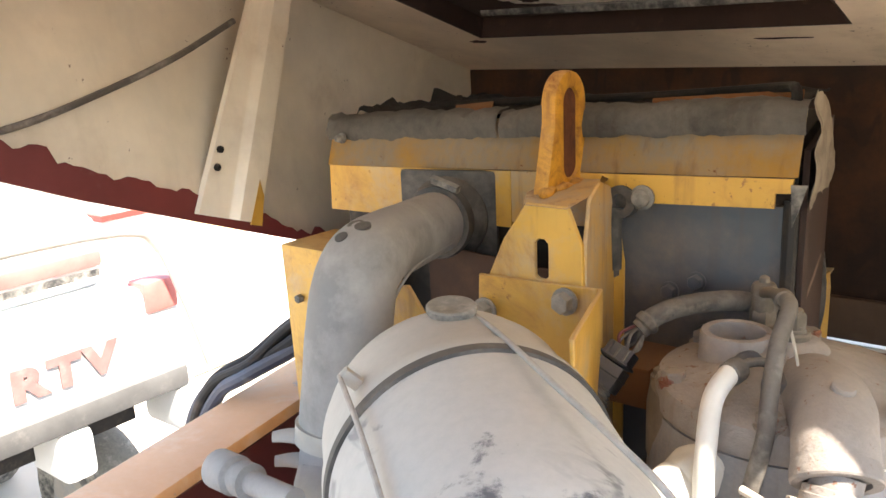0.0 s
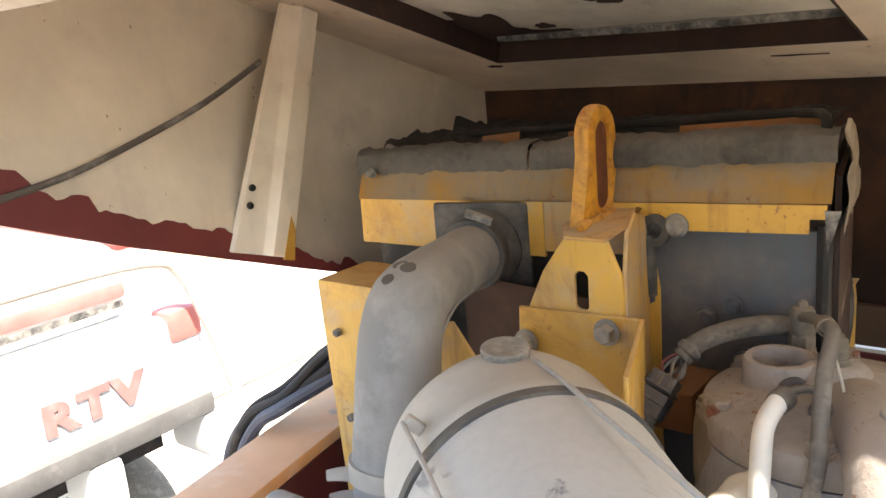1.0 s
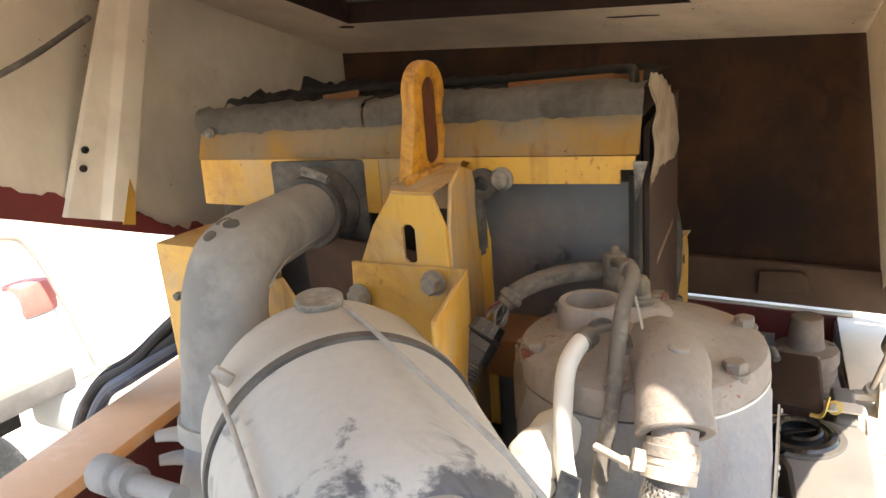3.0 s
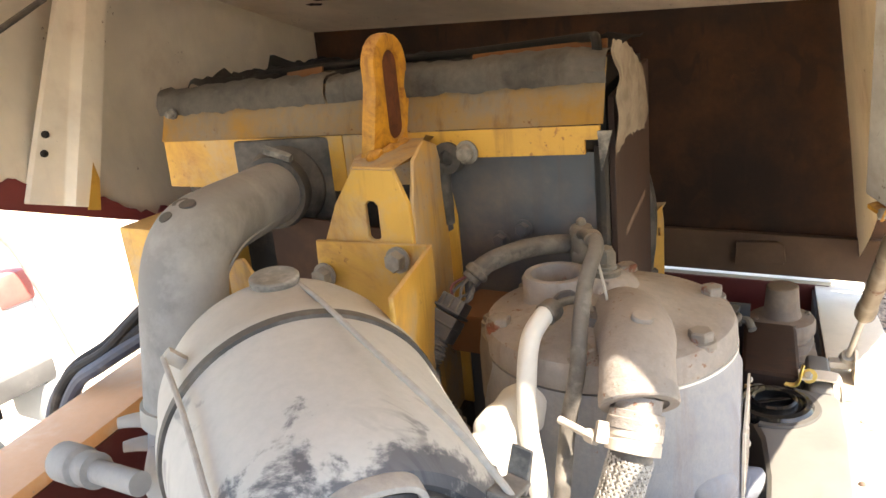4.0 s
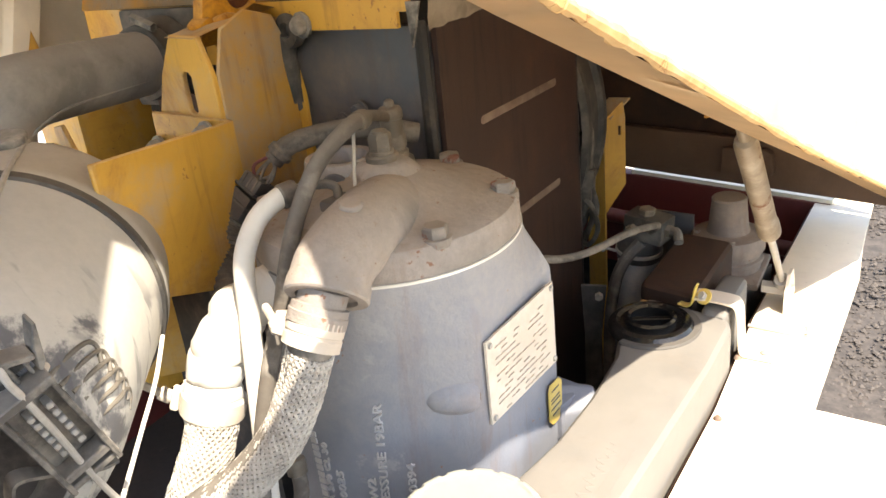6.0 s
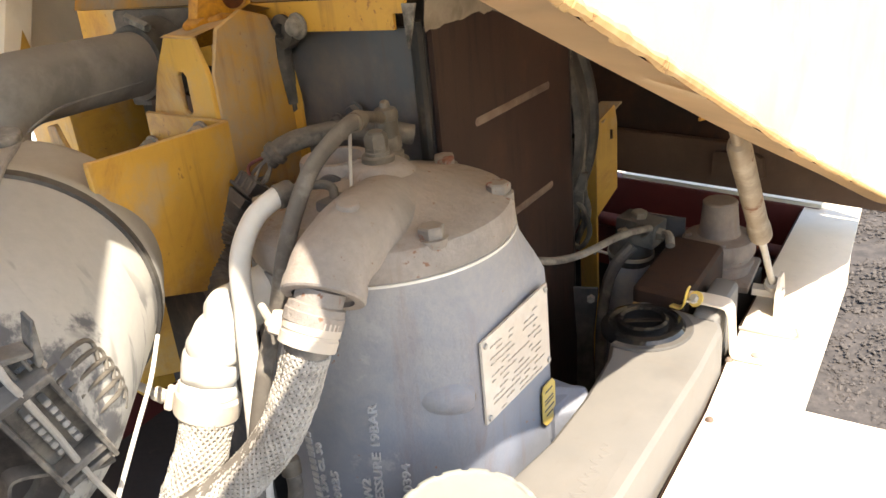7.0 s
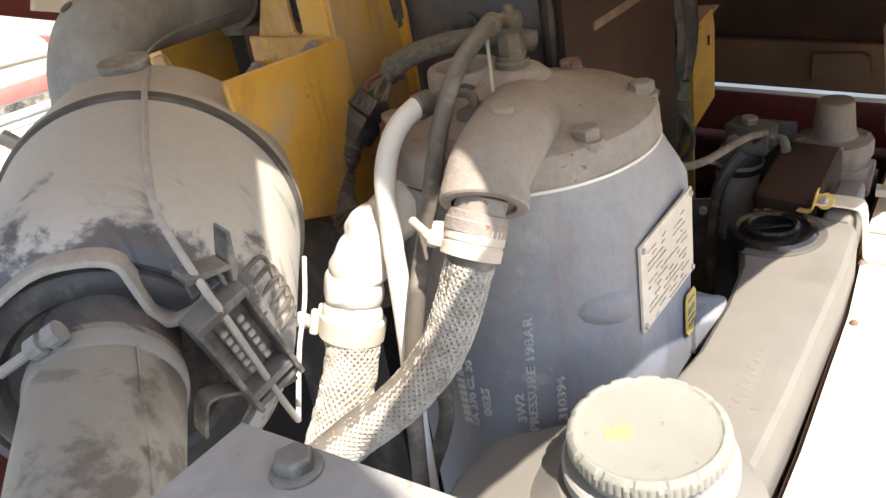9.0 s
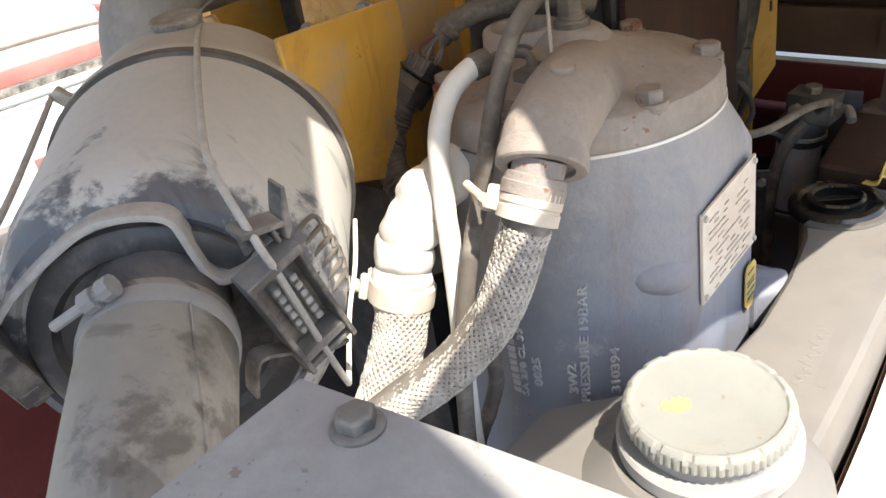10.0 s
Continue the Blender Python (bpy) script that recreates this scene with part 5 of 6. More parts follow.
lathe(b, [(0.018, -0.02), (0.018, 0.004), (0.011, 0.005), (0.011, -0.006), (0, -0.006)], nm, 20)
part("side_port", b, M["blue_panel"], neck)
b = B()
block(b, (-0.03, -0.025, 0), (0.035, 0.025, 0.03), Matrix.Translation((-0.105, 0.90, 1.128)))
soften(b, 0.006)
part("port_block", b, M["blue_panel"], lid)
# second, brown drum cast on under the filler neck
b = B()
lathe(b, [(0, 0.60), (0.098, 0.60), (0.103, 0.64), (0.103, 1.02), (0.106, 1.024), (0.106, 1.085), (0.102, 1.112), (0.094, 1.119), (0, 1.122)], Matrix.Translation((-0.181, 0.944, 0)), 72)
drum = part("side_drum", b, M["drum"], ves, "brown drum under the filler neck")
for a in (200, 245, 290, 318):
    b = B()
    p = V(-0.181 + 0.088 * math.cos(radians(a)), 0.944 + 0.088 * math.sin(radians(a)), 1.117)
    lathe(b, [(0.0145, -0.004), (0.014, 0.002), (0, 0.002)], Matrix.Translation(p), 18)
    hexa(b, Matrix.Translation(p) @ pose(0, 0, 0, 0, 0, a), 0.019, 0.002, 0.011)
    part("bolt", b, M["drum"], drum)
b = B()
tube(b, [(-0.158, 0.856, 1.168), (-0.152, 0.876, 1.171), (-0.141, 0.894, 1.170), (-0.129, 0.899, 1.166), (-0.121, 0.893, 1.155), (-0.119, 0.891, 1.138)], 0.0052, 12)
hexa(b, Matrix.Translation((-0.119, 0.891, 0)), 0.019, 1.138, 1.150)
lathe(b, [(0.014, 1.115), (0.014, 1.137), (0, 1.138)], Matrix.Translation((-0.119, 0.891, 0)), 20)
part("bent_pipe", b, M["hose_dark"], lid, "small bent steel pipe over a union")
b = B()
lathe(b, [(0.050, 1.148), (0.040, 1.165), (0.031, 1.173), (0.026, 1.1755), (0, 1.176)], Matrix.Translation((-0.129, 0.974, 0)), 40)
part("valve_boss", b, M["lid"], lid)
# relief fitting on top
rel = thing("relief_valve", (-0.129, 0.974, 1.15), "dusty brass relief valve screwed into the lid", "valve")
b = B()
rm = Matrix.Translation((-0.129, 0.974, 0))
lathe(b, [(0.0195, 1.170), (0.0195, 1.1815), (0.0180, 1.1835), (0.0150, 1.1835), (0.0145, 1.1870), (0.0135, 1.1880), (0.0135, 1.192), (0, 1.192)], rm, 28)
hexa(b, rm, 0.0245, 1.188, 1.208)
lathe(b, [(0.0105, 1.207), (0.0095, 1.2105), (0.006, 1.212), (0, 1.2125)], rm, 20)
part("valve_body", b, M["brass"], rel)
b = B()
rm2 = Matrix.Translation((-0.188, 1.052, 0))
lathe(b, [(0.026, 1.13), (0.024, 1.146), (0.018, 1.148), (0.018, 1.156), (0.0145, 1.158), (0.0145, 1.176)], rm2, 24)
hexa(b, rm2, 0.030, 1.160, 1.178)
lathe(b, [(0.0145, 1.176), (0.0145, 1.198), (0.0160, 1.199), (0.0160, 1.207), (0.0135, 1.212), (0.007, 1.214), (0.006, 1.220), (0.003, 1.2225), (0, 1.223)], rm2, 24)
part("side_valve", b, M["brass"], rel)
b = B()
tube(b, [(-0.188, 1.048, 1.200), (-0.174, 1.020, 1.211), (-0.155, 0.985, 1.222), (-0.140, 0.958, 1.227)], 0.0070, 12)
part("hose_tail", b, M["brass"], rel)
b = B()
tube(b, [(-0.128, 0.935, 1.220), (-0.112, 0.915, 1.19), (-0.10, 0.90, 1.16), (-0.095, 0.895, 1.15)], 0.002, 6)
part("seal_wire", b, M["steel"], rel)
# name plate with illegible rows
pu = V(-0.135, 0.991, 0).normalized()
plc = V(0.0435, 0.9935, 0.961)
pn = V(pu.y, -pu.x, 0)
b = B()
tube(b, [V(VX + 0.178 * math.cos(radians(47)), VY + 0.178 * math.sin(radians(47)), z) for z in (0.925, 0.935, 0.985, 0.995)], lambda k: 0.010 if k in (0.0, 1.0) else 0.016, 16, step=3)
part("pad_lug", b, M["vessel"], shell)
b = B()
slab(b, [(-0.078, -0.050), (0.080, -0.057), (0.078, 0.054), (-0.078, 0.054)], plc - pn * 0.004, pu, (0, 0, 1), 0.003)
npl = part("name_plate", b, M["plate"], shell, "faded aluminium name plate")
rows = random.Random(4)
for k in range(13):
    z, s = 0.040 - k * 0.0072, -0.062
    while s < 0.055:
        w = rows.uniform(0.004, 0.013)
        if rows.random() < 0.62 and not (-0.012 < s < 0.012 and k < 5):
            b = B()
            block(b, (s, z - 0.0006 - (s + 0.06) * 0.03, -0.0003), (min(s + w, 0.062), z + 0.0006 - (s + 0.06) * 0.03, 0.0005), Matrix.Translation(plc) @ Matrix((pu, V(0, 0, 1), pn)).transposed().to_4x4())
            part("print_bar", b, M["ink"], npl)
        s += w + 0.003
for s, z in ((-0.072, 0.048), (-0.072, -0.044), (0.072, 0.048), (0.074, -0.050)):
    b = B()
    lathe(b, [(0.004, 0), (0.003, 0.002), (0, 0.0025)], frame_on(plc + pu * s + V(0, 0, z), pn), 10)
    part("rivet", b, M["steel"], npl)
# bosses on the shell
b = B()
bt = V(0.56, 0.85, -0.08).normalized()
bp_ = V(0.0265, 0.8985, 0.951)
lathe(b, [(0, -0.042), (0.010, -0.039), (0.0165, -0.032), (0.0215, -0.021), (0.0243, -0.009), (0.0250, 0.002), (0.0240, 0.012), (0.0205, 0.018), (0, 0.019)], frame_on(bp_ + V(-0.006, 0.0035, 0), bt), 32)
part("side_boss", b, M["vessel"], shell)
b = B()
lathe(b, [(0, 0), (0.0175, 0), (0.0170, 0.0025), (0.014, 0.0035), (0, 0.0035)], frame_on(bp_ + bt * 0.0175 + V(-0.006, 0.0035, 0), bt), 28)
part("boss_face", b, M["rib"], shell, "rust-stained machined face")
b = B()
lathe(b, [(0.045, -0.05), (0.034, 0.0), (0.030, 0.012), (0.015, 0.013), (0, 0.008)], frame_on((0.035, 1.135, 0.80), V(0.75, 0.55, 0.1)), 6)
block(b, (-0.02, -0.03, -0.03), (0.03, 0.03, 0.03), Matrix.Translation((0.0, 1.11, 0.80)))
soften(b, 0.006)
part("drain_boss", b, M["vessel"], shell)
b = B()
slab(b, [(-0.018, -0.022), (-0.010, -0.031), (0.006, -0.033), (0.017, -0.026), (0.019, 0.020), (0.012, 0.028), (-0.012, 0.029), (-0.017, 0.022)], plc + pu * 0.078 + V(0, 0, -0.116) - pn * 0.0055, pu, (0, 0, 1), 0.0014)
stk = part("warning_sticker", b, M["sticker"], shell, "small faded yellow sticker")
for z, w in ((0.018, 0.010), (0.006, 0.012), (0.001, 0.012), (-0.008, 0.013), (-0.017, 0.009)):
    b = B()
    block(b, (-w, z - 0.0012, 0), (w, z + 0.0012, 0.0005), Matrix.Translation(plc + pu * 0.078 + V(0, 0, -0.116) - pn * 0.0042) @ Matrix((pu, V(0, 0, 1), pn)).transposed().to_4x4())
    part("print_bar", b, M["grime"], stk)

# cast lettering, running upwards round the shell


def cast_text(words, angle, z, size, drift=0.0):
    cu = bpy.data.curves.new("letters", "FONT")
    cu.body, cu.size, cu.extrude, cu.offset = words, size, 0.0016, 0.0002
    cu.resolution_u = 2
    tmp = bpy.data.objects.new("letters", cu)
    scene.collection.objects.link(tmp)
    dg = bpy.context.evaluated_depsgraph_get()
    me = bpy.data.meshes.new_from_object(tmp.evaluated_get(dg))
    bpy.data.objects.remove(tmp)
    b = B()
    b.from_mesh(me)
    bpy.data.meshes.remove(me)
    for v in b.verts:
        u, w, h = v.co
        a = radians(angle + drift * u) - w * 0.68 / 0.166
        r = 0.1655 + 0.0010 + h
        v.co = V(VX + r * math.cos(a), VY + r * math.sin(a), z + u)
    part("cast_letters", b, M["letter"], shell, smooth=False)


for words, angle, z, size, drift in (("PRESSURE 19BAR", -56.8, 0.806, 0.0205, 16.5), ("310394", -45.4, 0.818, 0.0200, 10), ("3W2", -61.0, 0.818, 0.0200, 0), ("SA 270 CL 30", -81.4, 0.803, 0.0165, 8), ("0025", -74.8, 0.822, 0.0200, 0)):
    cast_text(words, angle, z, size, drift)
for angle, z, n in ((-86.4, 0.805, 11),):
    for k in range(n):
        b = B()
        a = radians(angle - 0.10 * k)
        p = V(VX + 0.166 * math.cos(a), VY + 0.166 * math.sin(a), z + k * 0.0095)
        block(b, (-0.0012, -0.005, 0), (0.0012, 0.005, 0.006 + 0.001 * (k % 2)), frame_on(p, (0, 0, 1), (math.cos(a), math.sin(a), 0)))
        part("cast_mark", b, M["letter"], shell)

# ---- hoses ----
hose = thing("braided_hose", (-0.06, 0.7, 0.85), "dusty braided oil hose with a bolt clamp", "hose")
HP = [(-0.032, 0.783, 1.108), (-0.030, 0.765, 1.085), (-0.033, 0.756, 1.062), (-0.044, 0.740, 1.015), (-0.060, 0.718, 0.968), (-0.090, 0.687, 0.925), (-0.125, 0.655, 0.893), (-0.195, 0.60, 0.833), (-0.32, 0.53, 0.76)]
b = B()
tube(b, HP[1:], 0.0224, 28, step=14)
core = part("rubber_core", b, M["hose_dark"], hose, "dark rubber under the braid")
line = spline(HP[2:], 40)
strands = []
for direction in (1, -1):
    for s in range(22):
        b = B()
        acc, pts, x = 0.0, [], V(1, 0, 0)
        for i in range(0, len(line) - 1):
            t = (line[i + 1] - line[i]).normalized()
            acc += (line[i + 1] - line[i]).length
            x = (x - t * x.dot(t)).normalized()
            y = t.cross(x)
            a = direction * acc / 0.026 * 0.95 + s * math.tau / 22
            nrm = x * math.cos(a) + y * math.sin(a)
            r = 0.0230 + 0.0007 * math.sin(acc / 0.026 * 0.95 * 22 + (0 if direction > 0 else math.pi)) - 0.0045 * max(0.0, nrm.dot(V(-0.35, -0.2, 0.9)) - 0.25) + 0.0012 * noise.noise(line[i] * 90 + nrm * 2.2)
            pts.append(line[i] + x * r * math.cos(a) + y * r * math.sin(a))
        tube(b, pts[::2], 0.0019, 5, step=0)
        part("braid_strand", b, M["braid"], core)
b = B()
hd0 = (Vector(HP[2]) - Vector(HP[0])).normalized()
lathe(b, [(0.018, -0.020), (0.0245, -0.018), (0.0245, -0.004), (0.0285, -0.003), (0.029, 0.004), (0.0300, 0.005), (0.0300, 0.016), (0.028, 0.018)], frame_on((-0.0315, 0.776, 1.1), hd0), 32)
part("ferrule", b, M["lid"], hose, "dusty steel ferrule")
b = B()
cm = frame_on((-0.031, 0.763, 1.078), hd0, (-1, -0.5, 0))
lathe(b, [(0.024, -0.017), (0.0290, -0.016), (0.0290, -0.002), (0.0278, -0.001), (0.0278, 0.001), (0.0290, 0.002), (0.0290, 0.013), (0.024, 0.014)], cm, 32)
hc = part("bolt_clamp", b, M["plate"], hose, "pale steel bolt clamp")
b = B()
block(b, (0.024, -0.011, -0.013), (0.040, 0.012, 0.010), cm)
soften(b, 0.003)
part("clamp_lug", b, M["plate"], hc)
b = B()
sm = frame_on((-0.066, 0.748, 1.080), V(-0.075, 0.035, 0.0))
hexa(b, sm, 0.014, 0.0, 0.014)
lathe(b, [(0.0045, 0.0), (0.0045, 0.055), (0, 0.055)], sm, 10)
part("clamp_screw", b, M["plate"], hc)

bell = thing("bellows_hose", (-0.2, 0.76, 0.85), "pale convoluted bellows hose with a clamp at its foot", "hose")
BP = [(-0.155, 0.85, 1.078), (-0.176, 0.812, 1.062), (-0.196, 0.780, 1.038), (-0.206, 0.755, 0.997), (-0.210, 0.742, 0.958)]
b = B()
tube(b, BP, lambda k: 0.024 + 0.007 * min(1, k * 2.5) + (0.0004 + 0.0022 * min(1, k * 2)) * (abs(math.sin(k * 5.5 * math.pi)) ** 0.6 * 2 - 1), 36, step=36)
rough_up(b, 0.0045, 0.022, 3)
part("bellows", b, M["hose_white"], bell)
b = B()
bd = (Vector(BP[-1]) - Vector(BP[-2])).normalized()
cm = frame_on((-0.210, 0.738, 0.945), bd, (-1, -0.5, 0))
lathe(b, [(0.030, -0.014), (0.037, -0.013), (0.0375, 0), (0.037, 0.013), (0.030, 0.014)], cm, 32)
for k in range(5):
    block(b, (0.033, -0.022 + k * 0.010, -0.013), (0.043 + 0.004 * (k % 2), -0.015 + k * 0.010, 0.013), cm)
soften(b, 0.002, 1)
c2 = part("clamp", b, M["plate"], bell, "dusty bolt clamp")
b = B()
lathe(b, [(0.006, 0), (0.006, 0.02), (0.0085, 0.021), (0.0085, 0.034), (0.005, 0.035), (0.005, 0.06), (0, 0.06)], frame_on((-0.236, 0.718, 0.947), V(-0.8, -0.25, 0.2)), 10)
part("clamp_screw", b, M["plate"], c2)
b = B()
tube(b, [(-0.210, 0.738, 0.955), (-0.203, 0.722, 0.915), (-0.198, 0.69, 0.87), (-0.20, 0.64, 0.80)], 0.0278, 24)
tail = part("braided_tail", b, M["hose_dark"], bell)
line = spline([(-0.209, 0.735, 0.945), (-0.203, 0.722, 0.915), (-0.198, 0.69, 0.87), (-0.20, 0.64, 0.80)], 24)
for direction in (1, -1):
    for s in range(24):
        b = B()
        acc, pts, x = 0.0, [], V(1, 0, 0)
        for p, q in zip(line, line[1:]):
            t = (q - p).normalized()
            acc += (q - p).length
            x = (x - t * x.dot(t)).normalized()
            y = t.cross(x)
            a = direction * acc / 0.031 * 0.95 + s * math.tau / 24
            nrm = x * math.cos(a) + y * math.sin(a)
            r = 0.0286 + 0.0008 * math.sin(acc / 0.031 * 0.95 * 24 + (0 if direction > 0 else math.pi)) - 0.0015 * max(0.0, nrm.z) + 0.0022 * noise.noise(p * 90 + nrm * 2.2)
            pts.append(p + x * r * math.cos(a) + y * r * math.sin(a))
        tube(b, pts[::2], 0.0020, 5, step=0)
        part("braid_strand", b, M["braid"], tail)

for name, label, pts, r, mat in (
        ("black_hose", "dark rubber hose under a film of dust", [(-0.140, 0.962, 1.226), (-0.121, 0.922, 1.229), (-0.116, 0.869, 1.205), (-0.110, 0.829, 1.166), (-0.105, 0.802, 1.125), (-0.112, 0.786, 1.069), (-0.109, 0.755, 1.013), (-0.108, 0.725, 0.93), (-0.11, 0.71, 0.83), (-0.12, 0.70, 0.62)], 0.0092, "hose_dark"),
        ("pale_hose", "dusty pale grey hose in a tight bend with a dark crimp", [(-0.155, 0.861, 1.170), (-0.159, 0.842, 1.168), (-0.163, 0.812, 1.152), (-0.158, 0.784, 1.118), (-0.156, 0.775, 1.06), (-0.144, 0.762, 1.015), (-0.130, 0.745, 0.94), (-0.125, 0.73, 0.83), (-0.12, 0.72, 0.62)], 0.0115, "hose_white"),
        ("lower_hose", "grey hose dropping beside the vessel", [(-0.121, 0.771, 0.882), (-0.114, 0.767, 0.845), (-0.125, 0.760, 0.801), (-0.148, 0.750, 0.732), (-0.16, 0.74, 0.6)], 0.0090, "hose_dark")):
    b = B()
    tube(b, pts, r, 14, step=8)
    h = thing(name, pts[-1], label, "hose", "hoses beside the vessel")
    part("rubber", b, M[mat], h)
    b = B()
    d = (Vector(pts[1]) - Vector(pts[0])).normalized()
    lathe(b, [(r * 0.6, -0.003), (r + 0.002, -0.002), (r + 0.0025, 0.001), (r + 0.0025, 0.016), (r, 0.018)], frame_on(pts[0], d), 20)
    part("crimp", b, M["loom"] if name == "pale_hose" else M["brass"], h, "dark crimped collar")
# ---- wiring loom ----
loom = thing("wiring_loom", (-0.32, 0.9, 0.9), "dusty corrugated wiring loom with a plug connector", "cable loom")
LP = [(-0.19, 1.10, 1.165), (-0.225, 1.06, 1.180), (-0.265, 1.015, 1.182), (-0.296, 0.975, 1.174), (-0.314, 0.955, 1.155)]
b = B()
tube(b, LP, lambda k: 0.0135 + 0.0010 * noise.noise(V(k * 14, 2, 2)) + 0.0035 * (0.84 < k < 0.93), 16, step=12)
part("upper_conduit", b, M["loom"], loom)
PT, PB = V(-0.326, 0.940, 1.133), V(-0.346, 0.905, 1.088)
cd = (PB - PT).normalized()
cmx = frame_on(PT, cd, (1, 0.3, 0.2))
LN = (PB - PT).length
b = B()
block(b, (-0.019, -0.015, 0.0), (0.019, 0.015, LN * 0.40), cmx)
soften(b, 0.003)
plug = part("plug", b, M["plastic_dark"], loom, "black plug connector")
b = B()
block(b, (-0.021, -0.018, LN * 0.42), (0.021, 0.018, LN * 0.98), cmx)
soften(b, 0.003)
part("socket", b, M["plastic_dark"], plug)
for w in (-0.012, 0.0, 0.012):
    b = B()
    block(b, (w - 0.0015, -0.0172, LN * 0.02), (w + 0.0015, 0.0172, LN * 0.38), cmx)
    soften(b, 0.0006, 1)
    part("key_rib", b, M["loom"], plug)
for z0 in (0.30, 0.62):
    b = B()
    block(b, (-0.0215, -0.0192, LN * z0), (0.0215, 0.0192, LN * (z0 + 0.07)), cmx)
    soften(b, 0.0015, 1)
    part("latch", b, M["plastic_dark"], plug)
for i in range(6):
    b = B()
    a = math.tau * i / 6
    o = V(0.006 * math.cos(a), 0.004 * math.sin(a), 0.005 * math.sin(a))
    end = cmx @ V(0.012 * math.cos(a), 0.008 * math.sin(a), 0.002)
    mid = (Vector(LP[-1]) + end) / 2 + V(0.010 * math.cos(a + 1), 0.006 * math.sin(a * 2), 0.007 * math.sin(a))
    tube(b, [Vector(LP[-1]) + (Vector(LP[-2]) - Vector(LP[-1])) * 0.2 + o, mid, end], 0.0022, 6)
    part("wire", b, M["hose_dark"] if i != 2 else M["maroon"], loom)
b = B()
tube(b, [PB + cd * -0.002, PB + V(-0.004, -0.014, -0.016), (-0.352, 0.878, 1.050), (-0.338, 0.858, 1.030), (-0.316, 0.848, 1.012), (-0.29, 0.845, 0.98), (-0.27, 0.845, 0.90)], lambda k: 0.0200 + 0.0014 * math.sin(k * 170) + 0.0035 * noise.noise(V(k * 9, 4, 1)), 14, step=30)
part("corrugated_conduit", b, M["loom"], loom, "split corrugated conduit caked with oily dust")
for i in range(3):
    b = B()
    tube(b, [PB + V(0.006 * (i - 1), 0, 0.004), PB + V(0.009 * (i - 1) - 0.004, -0.016, -0.010 + 0.003 * i), PB + V(-0.006 + 0.004 * i, -0.024, -0.030)], 0.0024, 6)
    part("wire", b, M["maroon"] if i == 1 else M["hose_dark"], loom)
b = B()
lathe(b, [(0.006, -0.004), (0.014, -0.004), (0.014, 0.004), (0.006, 0.004)], frame_on((-0.372, 0.905, 1.085), (0.3, -0.9, 0.2)), 18)
part("loose_grommet", b, M["loom"], loom)

# ---- tank with fillers ----
tank = thing("coolant_tank", (0.1, 1.1, 0.35), "beige moulded plastic tank, dusty, beside the sill", "tank")
b = B()
plan = [(-0.02, 0.62), (-0.048, 0.70), (-0.052, 0.77), (0.0, 0.83), (0.064, 0.90), (0.064, 1.016), (0.050, 1.118), (0.026, 1.22), (-0.012, 1.30), (-0.02, 1.40), (0.115, 1.40), (0.128, 1.376), (0.148, 1.265), (0.184, 0.985), (0.199, 0.84), (0.216, 0.70), (0.21, 0.60)]
slab(b, plan, (0, 0, 0.352), (1, 0, 0), (0, 1, 0), 0.482)
soften(b, 0.015, 3, 40)
tb = part("moulding", b, M["tank"], tank)
b = B()
lathe(b, [(0.118, 0.80), (0.112, 0.832), (0.095, 0.846), (0.085, 0.856), (0.080, 0.860), (0.0, 0.860)], Matrix.Translation((0.128, 0.775, 0)), 64)
part("filler_shoulder", b, M["tank"], tank)
LEAN = Matrix.Translation((0.130, 0.783, 0.899)) @ Matrix.Rotation(radians(3), 4, V(0.86, 0.51, 0)) @ Matrix.Diagonal((1.015, 1.015, 0.66, 1)) @ Matrix.Translation((-0.130, -0.783, -0.895))
b = B()
lathe(b, [(0.080, 0.845), (0.080, 0.866), (0.077, 0.870), (0.066, 0.871), (0.064, 0.90), (0, 0.90)], LEAN @ Matrix.Translation((0.130, 0.783, 0)), 64)
part("filler_neck", b, M["pipe"], tank, "grey filler neck ring")
b = B()
n = 192
prof = [(0.070, 0.894), (0.0735, 0.896), (0.0735, 0.909), (0.0725, 0.915), (0.0705, 0.9195), (0.0680, 0.9220), (0.0655, 0.9222), (0.0635, 0.9195), (0.060, 0.9183), (0.03, 0.9178), (0.0, 0.9176)]
rings = []
for k, (r, z) in enumerate(prof):
    ring = []
    for i in range(n):
        a = math.tau * i / n
        rr = r
        if 1 <= k <= 2:
            rr -= 0.0016 * (i % 3 == 0)
        if 3 <= k <= 6:
            notch = (i + 4) % 12 < 3
            rr -= 0.0016 * notch * (k < 6)
            z_ = z - 0.0014 * notch * (k >= 4)
        else:
            z_ = z
        ring.append(b.verts.new((0.130 + rr * math.cos(a), 0.783 + rr * math.sin(a), z_)))
    rings.append(ring)
for p, q in zip(rings, rings[1:]):
    for i in range(n):
        b.faces.new((p[i], p[(i + 1) % n], q[(i + 1) % n], q[i]))
bmesh.ops.remove_doubles(b, verts=b.verts, dist=1e-5)
bmesh.ops.transform(b, matrix=LEAN, verts=b.verts)
capob = part("screw_cap", b, M["cap"], tank, "greenish cream screw cap with milled rim", angle=25)
b = B()
blob = [(0.0115 * (1 + 0.8 * noise.noise(V(math.cos(a) * 2, math.sin(a) * 2, 7))) * math.cos(a), 0.0085 * (1 + 0.9 * noise.noise(V(math.cos(a) * 4, math.sin(a) * 4, 2))) * math.sin(a)) for a in (math.tau * i / 44 for i in range(44))]
slab(b, blob, (0.111, 0.764, 0.9180), (0.7, 0.7, 0), (-0.7, 0.7, 0), 0.0012)
bmesh.ops.transform(b, matrix=LEAN, verts=b.verts)
